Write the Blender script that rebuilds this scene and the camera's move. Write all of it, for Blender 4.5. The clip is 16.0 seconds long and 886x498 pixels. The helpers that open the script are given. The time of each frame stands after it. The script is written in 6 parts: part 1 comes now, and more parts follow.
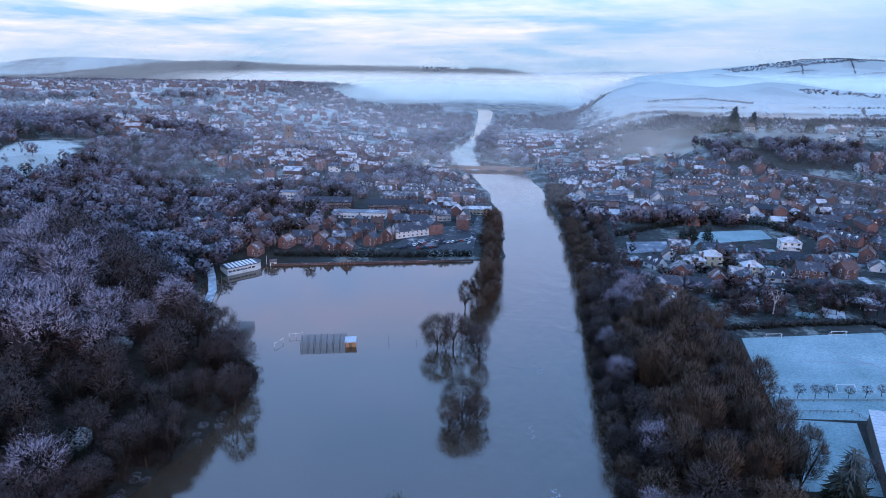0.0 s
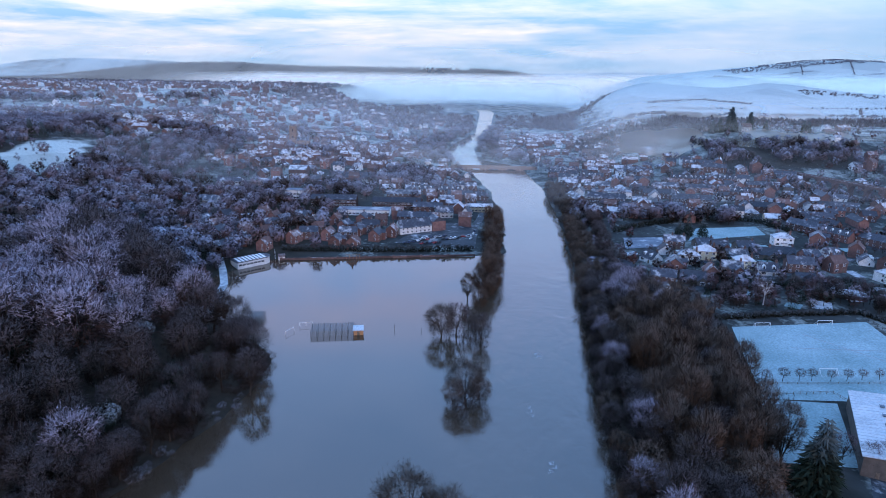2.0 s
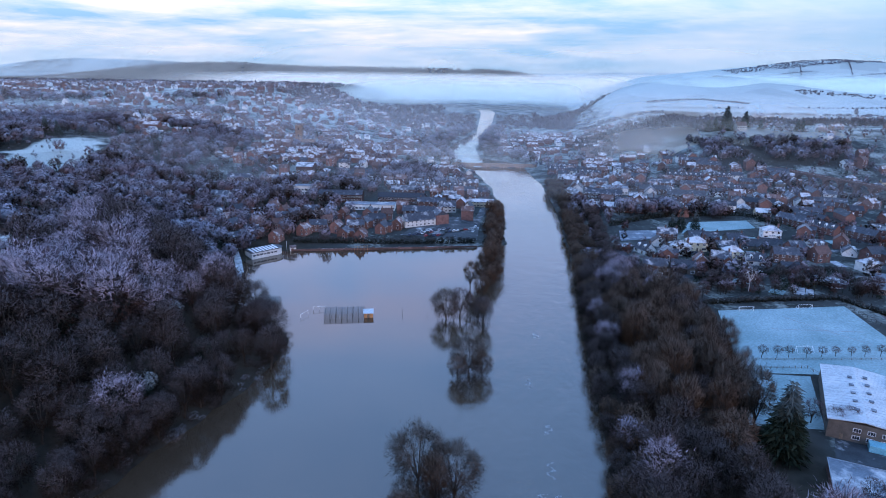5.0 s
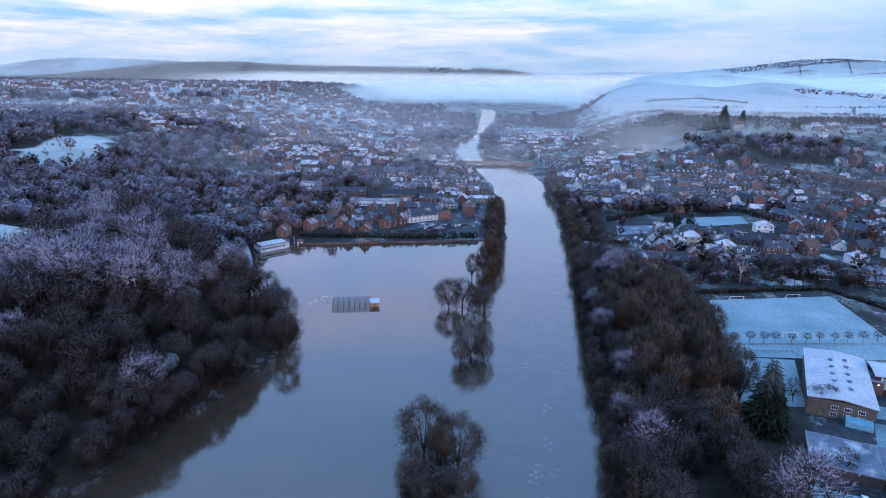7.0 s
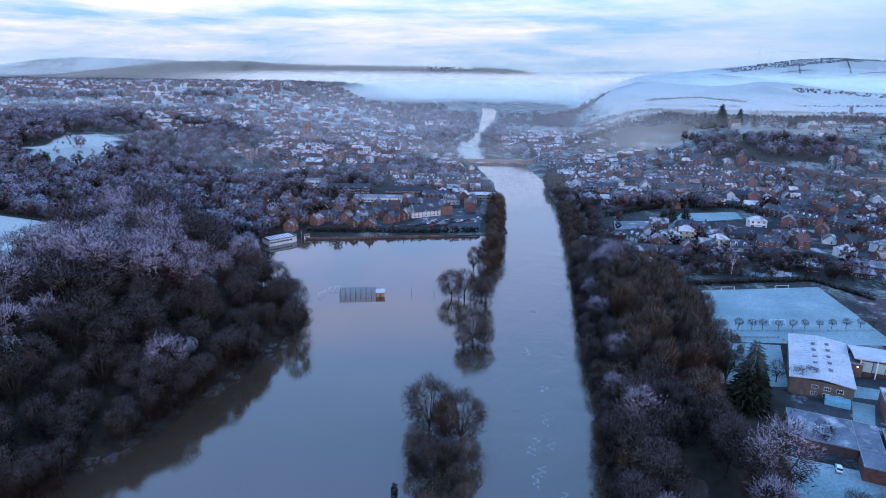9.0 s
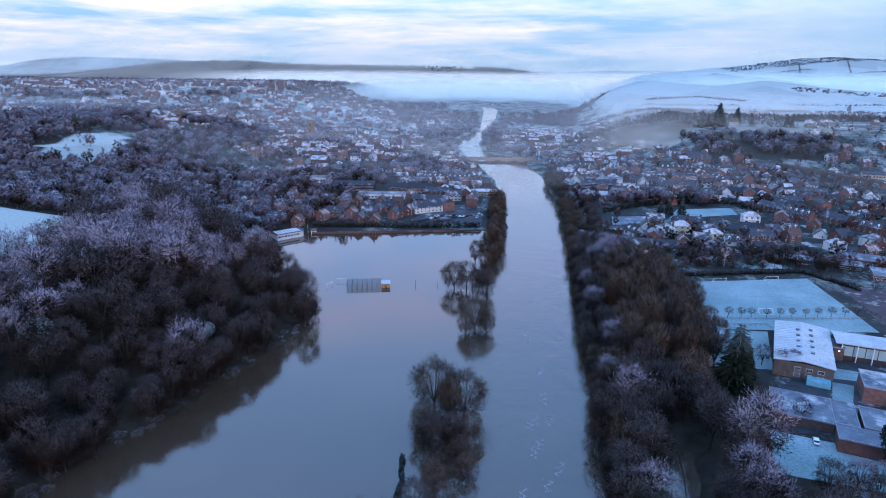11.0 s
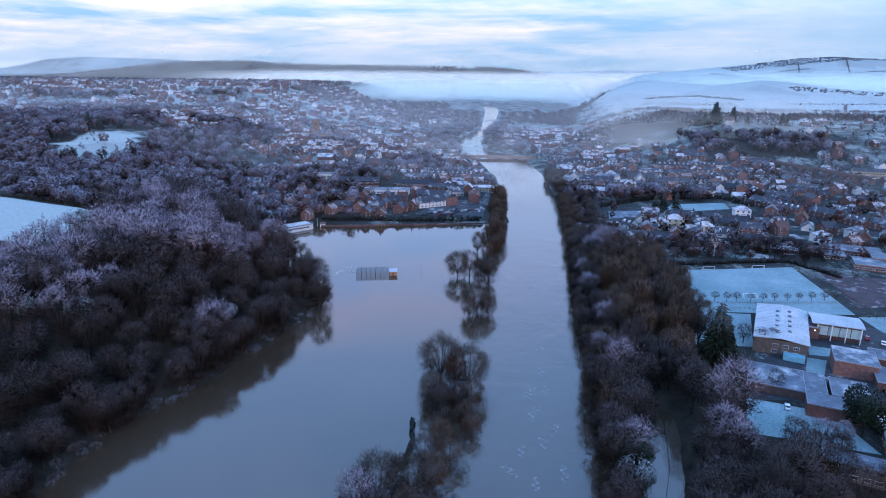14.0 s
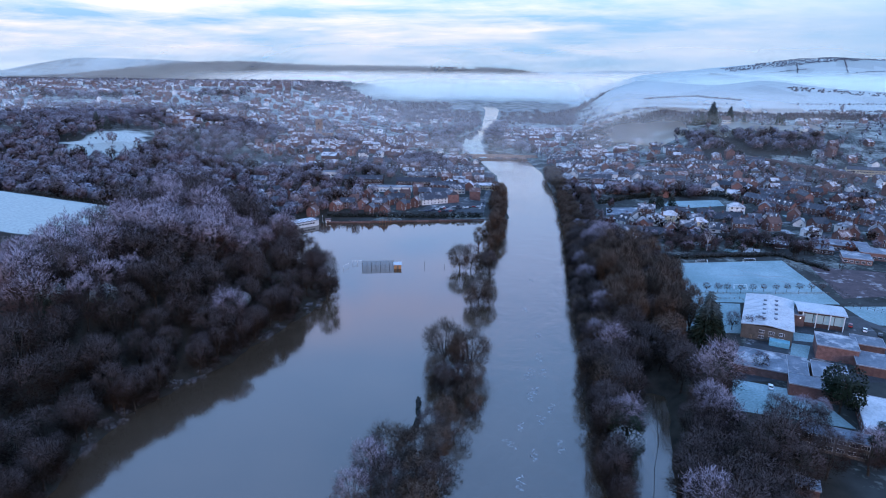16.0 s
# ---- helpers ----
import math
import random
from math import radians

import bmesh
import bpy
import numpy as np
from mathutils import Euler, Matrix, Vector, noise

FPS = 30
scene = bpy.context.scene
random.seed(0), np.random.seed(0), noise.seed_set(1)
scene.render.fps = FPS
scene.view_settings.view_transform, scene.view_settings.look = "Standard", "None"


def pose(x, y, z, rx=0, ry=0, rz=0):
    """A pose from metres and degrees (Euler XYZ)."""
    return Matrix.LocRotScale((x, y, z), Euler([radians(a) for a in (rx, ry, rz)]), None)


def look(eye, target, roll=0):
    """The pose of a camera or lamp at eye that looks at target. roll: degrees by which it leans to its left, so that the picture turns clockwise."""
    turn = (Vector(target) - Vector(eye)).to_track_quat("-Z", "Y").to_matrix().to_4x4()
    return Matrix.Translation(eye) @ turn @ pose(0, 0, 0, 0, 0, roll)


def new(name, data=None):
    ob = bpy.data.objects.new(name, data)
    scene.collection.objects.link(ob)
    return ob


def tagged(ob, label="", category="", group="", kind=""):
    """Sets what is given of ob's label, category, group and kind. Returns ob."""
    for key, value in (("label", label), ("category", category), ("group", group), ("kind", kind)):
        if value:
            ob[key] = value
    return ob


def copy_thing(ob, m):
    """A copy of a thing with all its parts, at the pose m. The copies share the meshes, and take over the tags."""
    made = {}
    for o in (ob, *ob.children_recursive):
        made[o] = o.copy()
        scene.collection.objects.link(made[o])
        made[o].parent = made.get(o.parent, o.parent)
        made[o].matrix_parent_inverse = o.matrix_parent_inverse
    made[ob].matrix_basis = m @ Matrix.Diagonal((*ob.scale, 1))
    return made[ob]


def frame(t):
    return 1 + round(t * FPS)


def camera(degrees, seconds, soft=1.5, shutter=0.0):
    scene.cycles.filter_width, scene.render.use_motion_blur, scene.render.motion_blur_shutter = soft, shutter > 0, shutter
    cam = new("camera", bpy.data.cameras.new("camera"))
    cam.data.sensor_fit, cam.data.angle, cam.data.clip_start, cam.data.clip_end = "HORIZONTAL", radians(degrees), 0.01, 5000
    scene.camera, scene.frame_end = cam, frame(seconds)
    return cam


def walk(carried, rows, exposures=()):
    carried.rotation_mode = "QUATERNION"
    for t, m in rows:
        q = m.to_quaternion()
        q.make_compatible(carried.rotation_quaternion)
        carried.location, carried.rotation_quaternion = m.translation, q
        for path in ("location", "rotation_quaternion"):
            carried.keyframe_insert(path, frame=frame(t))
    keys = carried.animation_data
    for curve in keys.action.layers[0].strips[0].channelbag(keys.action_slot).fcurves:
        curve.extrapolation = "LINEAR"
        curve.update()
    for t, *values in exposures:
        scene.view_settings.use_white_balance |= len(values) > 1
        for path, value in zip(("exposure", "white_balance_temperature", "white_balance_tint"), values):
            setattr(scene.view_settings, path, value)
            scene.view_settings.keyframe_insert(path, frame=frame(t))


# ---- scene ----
cam = camera(72.2, 16.0, soft=1.0)
PATH = [
    (0, (-1.02, -1.49, 119.86), (-10.55, 94.06, 91.91), 0.60),
    (1, (-0.96, -8.38, 119.75), (-10.57, 87.19, 91.89), 0.60),
    (2, (-0.90, -15.30, 119.67), (-10.57, 80.28, 91.88), 0.60),
    (3, (-0.83, -22.27, 119.63), (-10.54, 73.31, 91.86), 0.60),
    (4, (-0.74, -29.31, 119.60), (-10.49, 66.27, 91.84), 0.60),
    (5.2, (-0.59, -37.83, 119.60), (-10.41, 57.73, 91.81), 0.60),
    (6.5, (-0.40, -47.15, 119.63), (-10.29, 48.39, 91.79), 0.59),
    (7.5, (-0.22, -54.35, 119.67), (-10.18, 41.16, 91.78), 0.58),
    (9, (0.07, -65.19, 119.74), (-9.99, 30.29, 91.78), 0.57),
    (10.2, (0.34, -73.84, 119.80), (-9.82, 21.61, 91.79), 0.56),
    (11.5, (0.63, -83.20, 119.87), (-9.64, 12.23, 91.81), 0.54),
    (12.5, (0.84, -90.39, 119.92), (-9.50, 5.03, 91.84), 0.53),
    (13.5, (1.03, -97.59, 119.95), (-9.38, -2.18, 91.87), 0.51),
    (14.5, (1.20, -104.84, 119.98), (-9.26, -9.43, 91.91), 0.50),
    (15.2, (1.28, -109.98, 119.99), (-9.20, -14.55, 91.94), 0.49),
    (16, (1.34, -115.94, 119.99), (-9.15, -20.50, 91.98), 0.47),
]
walk(cam, [(t, look(eye, target, roll)) for t, eye, target, roll in PATH], [(0, 0.36, 6300, 12), (16, 0.36, 6300, 12)])


# ---- world and sun ----
SUN_ELEVATION, SUN_AZIMUTH = radians(7), radians(150)  # low winter sun behind the camera, to its right
world = bpy.data.worlds.new("sky")
scene.world = world
world.use_nodes = True
nt = world.node_tree
nt.nodes.clear()


def node(tree, kind, **values):
    n = tree.nodes.new(kind)
    for key, value in values.items():
        if key in n.inputs:
            n.inputs[key].default_value = value
    return n


def ramp(tree, fac, stops, mode="LINEAR"):
    n = tree.nodes.new("ShaderNodeValToRGB")
    n.color_ramp.interpolation = mode
    e = n.color_ramp.elements
    while len(e) < len(stops):
        e.new(0.5)
    for k, (p, c) in enumerate(stops):
        e[k].position = p
        e[k].color = (c, c, c, 1) if isinstance(c, (int, float)) else (*c, 1)
    tree.links.new(fac, n.inputs["Fac"])
    return n.outputs["Color"]


def mix(tree, fac, a, b, blend="MIX"):
    n = tree.nodes.new("ShaderNodeMix")
    n.data_type, n.blend_type = "RGBA", blend
    for socket, v in ((n.inputs[0], fac), (n.inputs[6], a), (n.inputs[7], b)):
        if isinstance(v, (int, float)):
            socket.default_value = v
        elif isinstance(v, tuple):
            socket.default_value = (*v, 1)
        else:
            tree.links.new(v, socket)
    return n.outputs[2]


def calc(tree, op, a, b=0.0, c=0.0):
    n = tree.nodes.new("ShaderNodeMath")
    n.operation = op
    for k, v in enumerate((a, b, c)):
        if isinstance(v, (int, float)):
            n.inputs[k].default_value = v
        else:
            tree.links.new(v, n.inputs[k])
    return n.outputs[0]


def noise_tex(tree, vector, scale, detail=4.0, rough=0.55, distort=0.0):
    n = node(tree, "ShaderNodeTexNoise", Scale=scale, Detail=detail, Roughness=rough, Distortion=distort)
    if vector is not None:
        tree.links.new(vector, n.inputs["Vector"])
    return n.outputs["Fac"]


def sky():
    """A high dawn sky: Nishita blue under long, thin sheets of cloud."""
    air = nt.nodes.new("ShaderNodeTexSky")
    air.sky_type, air.sun_disc = "NISHITA", False
    air.sun_elevation, air.sun_rotation = SUN_ELEVATION, SUN_AZIMUTH
    air.air_density, air.dust_density, air.ozone_density = 1.0, 0.6, 3.0
    blue = mix(nt, 1.0, air.outputs["Color"], (0.11, 0.11, 0.12), "MULTIPLY")
    way = nt.nodes.new("ShaderNodeTexCoord").outputs["Generated"]
    cut = nt.nodes.new("ShaderNodeSeparateXYZ")
    nt.links.new(way, cut.inputs[0])
    x, y, z = cut.outputs
    up = calc(nt, "MAXIMUM", z, 0.0)
    flat = calc(nt, "ADD", up, 0.10)
    plane = nt.nodes.new("ShaderNodeCombineXYZ")
    nt.links.new(calc(nt, "DIVIDE", x, flat), plane.inputs[0])
    nt.links.new(calc(nt, "DIVIDE", y, flat), plane.inputs[1])
    drift = nt.nodes.new("ShaderNodeMapping")
    drift.inputs["Location"].default_value = (1.3, 0.4, 0.0)
    drift.inputs["Scale"].default_value = (0.85, 1.0, 1.0)
    nt.links.new(plane.outputs[0], drift.inputs["Vector"])
    big = noise_tex(nt, drift.outputs[0], 0.42, 7, 0.58, 0.5)
    fine = noise_tex(nt, drift.outputs[0], 1.6, 6, 0.62, 0.3)
    cover = ramp(nt, calc(nt, "ADD", calc(nt, "MULTIPLY", big, 0.72), calc(nt, "MULTIPLY", fine, 0.28)), [(0.42, 0.0), (0.62, 1.0)])
    # the low sky clears towards the east
    east = calc(nt, "MULTIPLY", ramp(nt, x, [(-0.05, 0.0), (0.45, 0.85)]), ramp(nt, up, [(0.0, 1.0), (0.12, 0.85), (0.25, 0.0)]))
    cover = calc(nt, "MULTIPLY", cover, calc(nt, "SUBTRACT", 1.0, east))
    low = ramp(nt, up, [(0.0, (0.23, 0.44, 0.70)), (0.02, (0.25, 0.47, 0.76)), (0.07, (0.29, 0.52, 0.83)), (0.15, (0.62, 0.93, 1.46)), (0.35, (0.50, 1.00, 1.95)), (1.0, (0.42, 0.84, 1.72))])
    cloud = ramp(nt, up, [(0.0, (0.50, 0.62, 0.80)), (0.03, (0.74, 0.72, 0.78)), (0.055, (0.95, 0.85, 0.82)), (0.11, (1.12, 1.02, 0.98)), (0.18, (1.22, 1.05, 1.28)), (0.25, (0.92, 1.05, 1.60)), (0.36, (1.12, 1.0, 1.36)), (0.46, (0.72, 1.08, 1.85)), (1.0, (0.52, 0.92, 1.72))])
    base = mix(nt, 0.82, blue, low)
    out = mix(nt, cover, base, cloud)
    back = node(nt, "ShaderNodeBackground", Strength=1.0)
    nt.links.new(out, back.inputs["Color"])
    end = nt.nodes.new("ShaderNodeOutputWorld")
    nt.links.new(back.outputs[0], end.inputs["Surface"])


sky()
sun_data = bpy.data.lights.new("sun", "SUN")
sun_data.energy, sun_data.angle, sun_data.color = 0.85, radians(12), (1.0, 0.70, 0.60)
sun = new("sun", sun_data)
sun.matrix_world = look((300, -700, 130), (0, 0, 0))

# ---- materials ----


def material(name, dark, light, scale, rough=0.8, fine=0.0, bump=0.0, frost=0.0, frost_scale=0.35, metal=0.0, vary=0.0, coords="Object"):
    """A surface of two tones at one scale, a finer grain, an optional rime of frost and a change from thing to thing."""
    m = bpy.data.materials.new(name)
    m.use_nodes = True
    t = m.node_tree
    b = t.nodes["Principled BSDF"]
    tc = t.nodes.new("ShaderNodeTexCoord")
    info = t.nodes.new("ShaderNodeObjectInfo")
    if coords == "World":
        where = t.nodes.new("ShaderNodeNewGeometry").outputs["Position"]
    else:
        shift = t.nodes.new("ShaderNodeVectorMath")
        shift.operation = "ADD"
        t.links.new(tc.outputs["Object"], shift.inputs[0])
        spread = t.nodes.new("ShaderNodeVectorMath")
        spread.operation = "SCALE"
        spread.inputs[0].default_value = (37.0, 91.0, 13.0)
        t.links.new(info.outputs["Random"], spread.inputs[3])
        t.links.new(spread.outputs[0], shift.inputs[1])
        where = shift.outputs[0]
    tone = ramp(t, noise_tex(t, where, scale, 5), [(0.32, dark), (0.68, light)])
    if fine:
        grain = ramp(t, noise_tex(t, where, fine, 3), [(0.3, 0.72), (0.7, 1.18)])
        tone = mix(t, 1.0, tone, grain, "MULTIPLY")
    if vary:
        tone = mix(t, 1.0, tone, ramp(t, info.outputs["Random"], [(0.0, 1.0 - vary), (0.5, 1.0), (1.0, 1.0 + vary)]), "MULTIPLY")
    if frost:
        amount = calc(t, "ADD", noise_tex(t, where, frost_scale, 6, 0.65), calc(t, "MULTIPLY", info.outputs["Random"], 0.12))
        up = t.nodes.new("ShaderNodeSeparateXYZ")
        t.links.new(t.nodes.new("ShaderNodeNewGeometry").outputs["Normal"], up.inputs[0])
        lying = ramp(t, up.outputs[2], [(0.25, 0.0), (0.75, 1.0)])
        edge = 0.78 - 0.45 * frost
        rime = calc(t, "MULTIPLY", ramp(t, amount, [(edge - 0.07, 0.0), (edge + 0.12, 1.0)]), lying)
        tone = mix(t, calc(t, "MULTIPLY", rime, 0.9), tone, (0.54, 0.54, 0.55))
    t.links.new(tone, b.inputs["Base Color"])
    b.inputs["Roughness"].default_value, b.inputs["Metallic"].default_value = rough, metal
    b.inputs["Specular IOR Level"].default_value = 0.3
    if bump:
        n = node(t, "ShaderNodeBump", Strength=0.6, Distance=bump)
        t.links.new(noise_tex(t, where, fine or scale * 5, 4), n.inputs["Height"])
        t.links.new(n.outputs[0], b.inputs["Normal"])
    return m


def twig_material(name, wood, rime, amount):
    """Bare twigs: brown wood, whitened by hoar frost towards the crown's top, more on some trees than on others. The
    rise in tone with height also paints lit tops and shaded undersides.
    """
    m = bpy.data.materials.new(name)
    m.use_nodes = True
    t = m.node_tree
    b = t.nodes["Principled BSDF"]
    info = t.nodes.new("ShaderNodeObjectInfo")
    geo = t.nodes.new("ShaderNodeNewGeometry")
    crown = t.nodes.new("ShaderNodeAttribute")
    crown.attribute_name = "crown"
    cut = t.nodes.new("ShaderNodeSeparateColor")
    t.links.new(crown.outputs["Color"], cut.inputs[0])
    which = calc(t, "FRACT", calc(t, "ADD", cut.outputs[1], info.outputs["Random"]))
    patch = noise_tex(t, geo.outputs["Position"], 0.16, 4)
    # Height in the crown drives frost and painted top light over dark lower sides.
    level = calc(t, "ADD", calc(t, "MULTIPLY", cut.outputs[0], 0.95), calc(t, "ADD", calc(t, "MULTIPLY", patch, 0.36), calc(t, "MULTIPLY", which, 0.22)))
    fac = calc(t, "MULTIPLY", ramp(t, level, [(0.72, 0.0), (1.30, 1.0)]), amount)
    each = ramp(t, geo.outputs["Random Per Island"], [(0.0, 0.78), (1.0, 1.22)])
    tint = ramp(t, calc(t, "FRACT", calc(t, "MULTIPLY", which, 7.3)), [(0.0, (0.62, 0.68, 0.74)), (0.35, (1.0, 1.0, 1.0)), (0.7, (1.55, 1.22, 1.02)), (1.0, (0.52, 0.52, 0.54))])
    tone = mix(t, 1.0, mix(t, 1.0, wood, each, "MULTIPLY"), tint, "MULTIPLY")
    t.links.new(mix(t, fac, tone, mix(t, 1.0, rime, each, "MULTIPLY")), b.inputs["Base Color"])
    b.inputs["Roughness"].default_value = 0.9
    b.inputs["Specular IOR Level"].default_value = 0.1
    return m


BRICK = material("red_brick", (0.120, 0.063, 0.056), (0.195, 0.107, 0.090), 0.6, 0.85, 6.0, vary=0.35)
BRICK_DARK = material("old_brick", (0.080, 0.050, 0.045), (0.14, 0.084, 0.073), 0.5, 0.85, 6.0, vary=0.3)
BRICK_BUFF = material("buff_brick", (0.095, 0.082, 0.072), (0.15, 0.128, 0.108), 0.5, 0.85, 6.0, vary=0.2)
RENDER = material("white_render", (0.52, 0.52, 0.51), (0.70, 0.70, 0.68), 0.4, 0.8, 3.0, vary=0.15)
CREAM = material("cream_render", (0.50, 0.42, 0.28), (0.66, 0.58, 0.42), 0.4, 0.8, 3.0, vary=0.15)
STONE = material("sandstone", (0.17, 0.112, 0.085), (0.26, 0.175, 0.13), 0.5, 0.9, 4.0, bump=0.05)
SLATE = material("slate_roof", (0.026, 0.029, 0.040), (0.056, 0.060, 0.076), 0.8, 0.55, 5.0, bump=0.03, frost=0.22, frost_scale=0.22, vary=0.3)
SLATE_FROST = material("frosted_slate_roof", (0.055, 0.06, 0.075), (0.10, 0.105, 0.125), 0.8, 0.6, 5.0, bump=0.03, frost=0.54, frost_scale=0.24, vary=0.25)
TILE = material("clay_tile_roof", (0.080, 0.046, 0.042), (0.145, 0.085, 0.072), 0.8, 0.75, 5.0, bump=0.03, frost=0.22, frost_scale=0.22, vary=0.3)
TILE_FROST = material("frosted_tile_roof", (0.10, 0.060, 0.052), (0.17, 0.105, 0.090), 0.8, 0.75, 5.0, bump=0.03, frost=0.54, frost_scale=0.24, vary=0.25)
FASCIA = material("grey_fascia", (0.20, 0.22, 0.25), (0.32, 0.34, 0.37), 1.0, 0.6, 5.0)
FLAT_ROOF = material("felt_roof", (0.065, 0.085, 0.115), (0.14, 0.17, 0.21), 0.2, 0.6, 2.0, frost=0.27, frost_scale=0.12)
METAL_ROOF = material("metal_roof", (0.36, 0.39, 0.42), (0.46, 0.49, 0.52), 0.15, 0.5, 1.5, frost=0.30, frost_scale=0.12)
WHITE = material("white_paint", (0.72, 0.73, 0.74), (0.82, 0.82, 0.82), 1.0, 0.5, 5.0)
GLASS = material("window_glass", (0.012, 0.015, 0.02), (0.03, 0.035, 0.045), 0.5, 0.08)
GLASS.node_tree.nodes["Principled BSDF"].inputs["Specular IOR Level"].default_value = 0.6
TIMBER = material("weathered_timber", (0.10, 0.075, 0.055), (0.19, 0.15, 0.11), 1.5, 0.85, 12.0, bump=0.01, frost=0.35)
SHED_WOOD = material("orange_timber", (0.36, 0.17, 0.07), (0.50, 0.26, 0.12), 1.5, 0.75, 10.0)
BARK = material("bark", (0.016, 0.013, 0.010), (0.042, 0.034, 0.027), 1.2, 0.95, 8.0, vary=0.25)
BIRCH = material("birch_bark", (0.35, 0.30, 0.28), (0.60, 0.56, 0.54), 1.2, 0.9, 8.0)
TWIG = twig_material("brown_twigs", (0.0128, 0.0084, 0.0060), (0.165, 0.130, 0.128), 0.46)
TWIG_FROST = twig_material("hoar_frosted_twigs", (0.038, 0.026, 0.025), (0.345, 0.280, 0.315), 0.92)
TWIG_BANK = twig_material("riverside_twigs", (0.030, 0.020, 0.013), (0.13, 0.102, 0.085), 0.45)
# Frosted town twigs; the raised wood tones also paint in distance haze.
TWIG_RIME_HAZE = twig_material("rimed_hazed_twigs", (0.125, 0.120, 0.145), (0.235, 0.230, 0.270), 0.95)
TWIG_MAUVE = twig_material("mauve_grey_twigs", (0.084, 0.066, 0.076), (0.175, 0.148, 0.172), 0.9)
# Far woods: blue-grey over the frost is aerial haze put into the colour.
FAR_TWIG = twig_material("frosted_hazed_far_woods", (0.055, 0.050, 0.058), (0.17, 0.172, 0.20), 0.7)
TWIG_WILLOW = twig_material("willow_twigs", (0.050, 0.031, 0.019), (0.17, 0.125, 0.10), 0.5)
TWIG_RED = twig_material("reddish_twigs", (0.060, 0.028, 0.024), (0.20, 0.15, 0.17), 0.45)
NEEDLE = twig_material("evergreen_needles", (0.013, 0.022, 0.016), (0.16, 0.19, 0.20), 0.40)
LEAF = twig_material("evergreen_leaves", (0.014, 0.024, 0.013), (0.09, 0.11, 0.10), 0.35)
LEAF_FROST = twig_material("frosted_ivy_leaves", (0.030, 0.038, 0.026), (0.30, 0.31, 0.31), 0.85)
HEDGE = twig_material("hedge_leaves", (0.018, 0.021, 0.016), (0.12, 0.13, 0.14), 0.4)
BRAMBLE = twig_material("frosted_bramble", (0.13, 0.125, 0.145), (0.36, 0.38, 0.43), 0.8)
ASPHALT = material("asphalt", (0.024, 0.028, 0.033), (0.050, 0.056, 0.064), 0.2, 0.75, 3.0, frost=0.20, frost_scale=0.12, coords="World")
PAVING = material("frosted_paving", (0.22, 0.23, 0.25), (0.36, 0.38, 0.40), 0.25, 0.85, 3.0, frost=0.5, coords="World")
TURF = material("frosted_turf", (0.155, 0.245, 0.255), (0.26, 0.355, 0.375), 0.05, 0.95, 1.2, bump=0.04, coords="World")
COURT_RED = material("red_court", (0.050, 0.036, 0.042), (0.085, 0.058, 0.064), 0.2, 0.85, 3.0, frost=0.26, frost_scale=0.10, coords="World")
PITCH_MARK = material("worn_pitch_mark", (0.20, 0.20, 0.22), (0.30, 0.27, 0.29), 0.3, 0.9, 2.0, coords="World")
BLUE_PAINT = material("turquoise_panel", (0.14, 0.38, 0.48), (0.20, 0.46, 0.56), 0.6, 0.5, 3.0)
PALE_PANEL = material("pale_green_glazing", (0.30, 0.42, 0.42), (0.38, 0.50, 0.50), 0.5, 0.25)
NETTING = material("green_netting", (0.10, 0.13, 0.14), (0.16, 0.19, 0.20), 1.0, 0.9)
IRON = material("dark_steel", (0.03, 0.03, 0.035), (0.06, 0.06, 0.065), 2.0, 0.5, metal=0.6)
RUBBER = material("tyre_rubber", (0.015, 0.015, 0.016), (0.03, 0.03, 0.03), 3.0, 0.9)


def water_material():
    m = bpy.data.materials.new("flood_water")
    m.use_nodes = True
    t = m.node_tree
    b = t.nodes["Principled BSDF"]
    pos = t.nodes.new("ShaderNodeNewGeometry").outputs["Position"]
    tone = ramp(t, noise_tex(t, pos, 0.012, 5, 0.6), [(0.3, (0.044, 0.029, 0.018)), (0.7, (0.062, 0.042, 0.027))])
    t.links.new(tone, b.inputs["Base Color"])
    b.inputs["IOR"].default_value = 1.84
    b.inputs["Roughness"].default_value = 0.06
    # the running river is wrinkled, the flooded meadow beside it lies almost flat
    cut = t.nodes.new("ShaderNodeSeparateXYZ")
    t.links.new(pos, cut.inputs[0])
    river = ramp(t, calc(t, "ADD", calc(t, "MULTIPLY", cut.outputs[0], 0.02), 0.75), [(0.28, 0.05), (0.50, 1.0)])
    flow = t.nodes.new("ShaderNodeMapping")
    flow.inputs["Scale"].default_value = (1.0, 0.45, 1.0)
    t.links.new(pos, flow.inputs["Vector"])
    h = calc(t, "ADD", noise_tex(t, flow.outputs[0], 0.25, 5, 0.6, 0.8), calc(t, "MULTIPLY", noise_tex(t, flow.outputs[0], 0.045, 3, 0.5, 1.2), 2.0))
    n = node(t, "ShaderNodeBump", Distance=0.20)
    t.links.new(calc(t, "MULTIPLY", river, 0.95), n.inputs["Strength"])
    t.links.new(h, n.inputs["Height"])
    t.links.new(n.outputs[0], b.inputs["Normal"])
    return m


WATER = water_material()

# ---- lie of the land ----


def ss(a, b, v):
    k = np.clip((np.asarray(v, float) - a) / (b - a), 0, 1)
    return k * k * (3 - 2 * k)


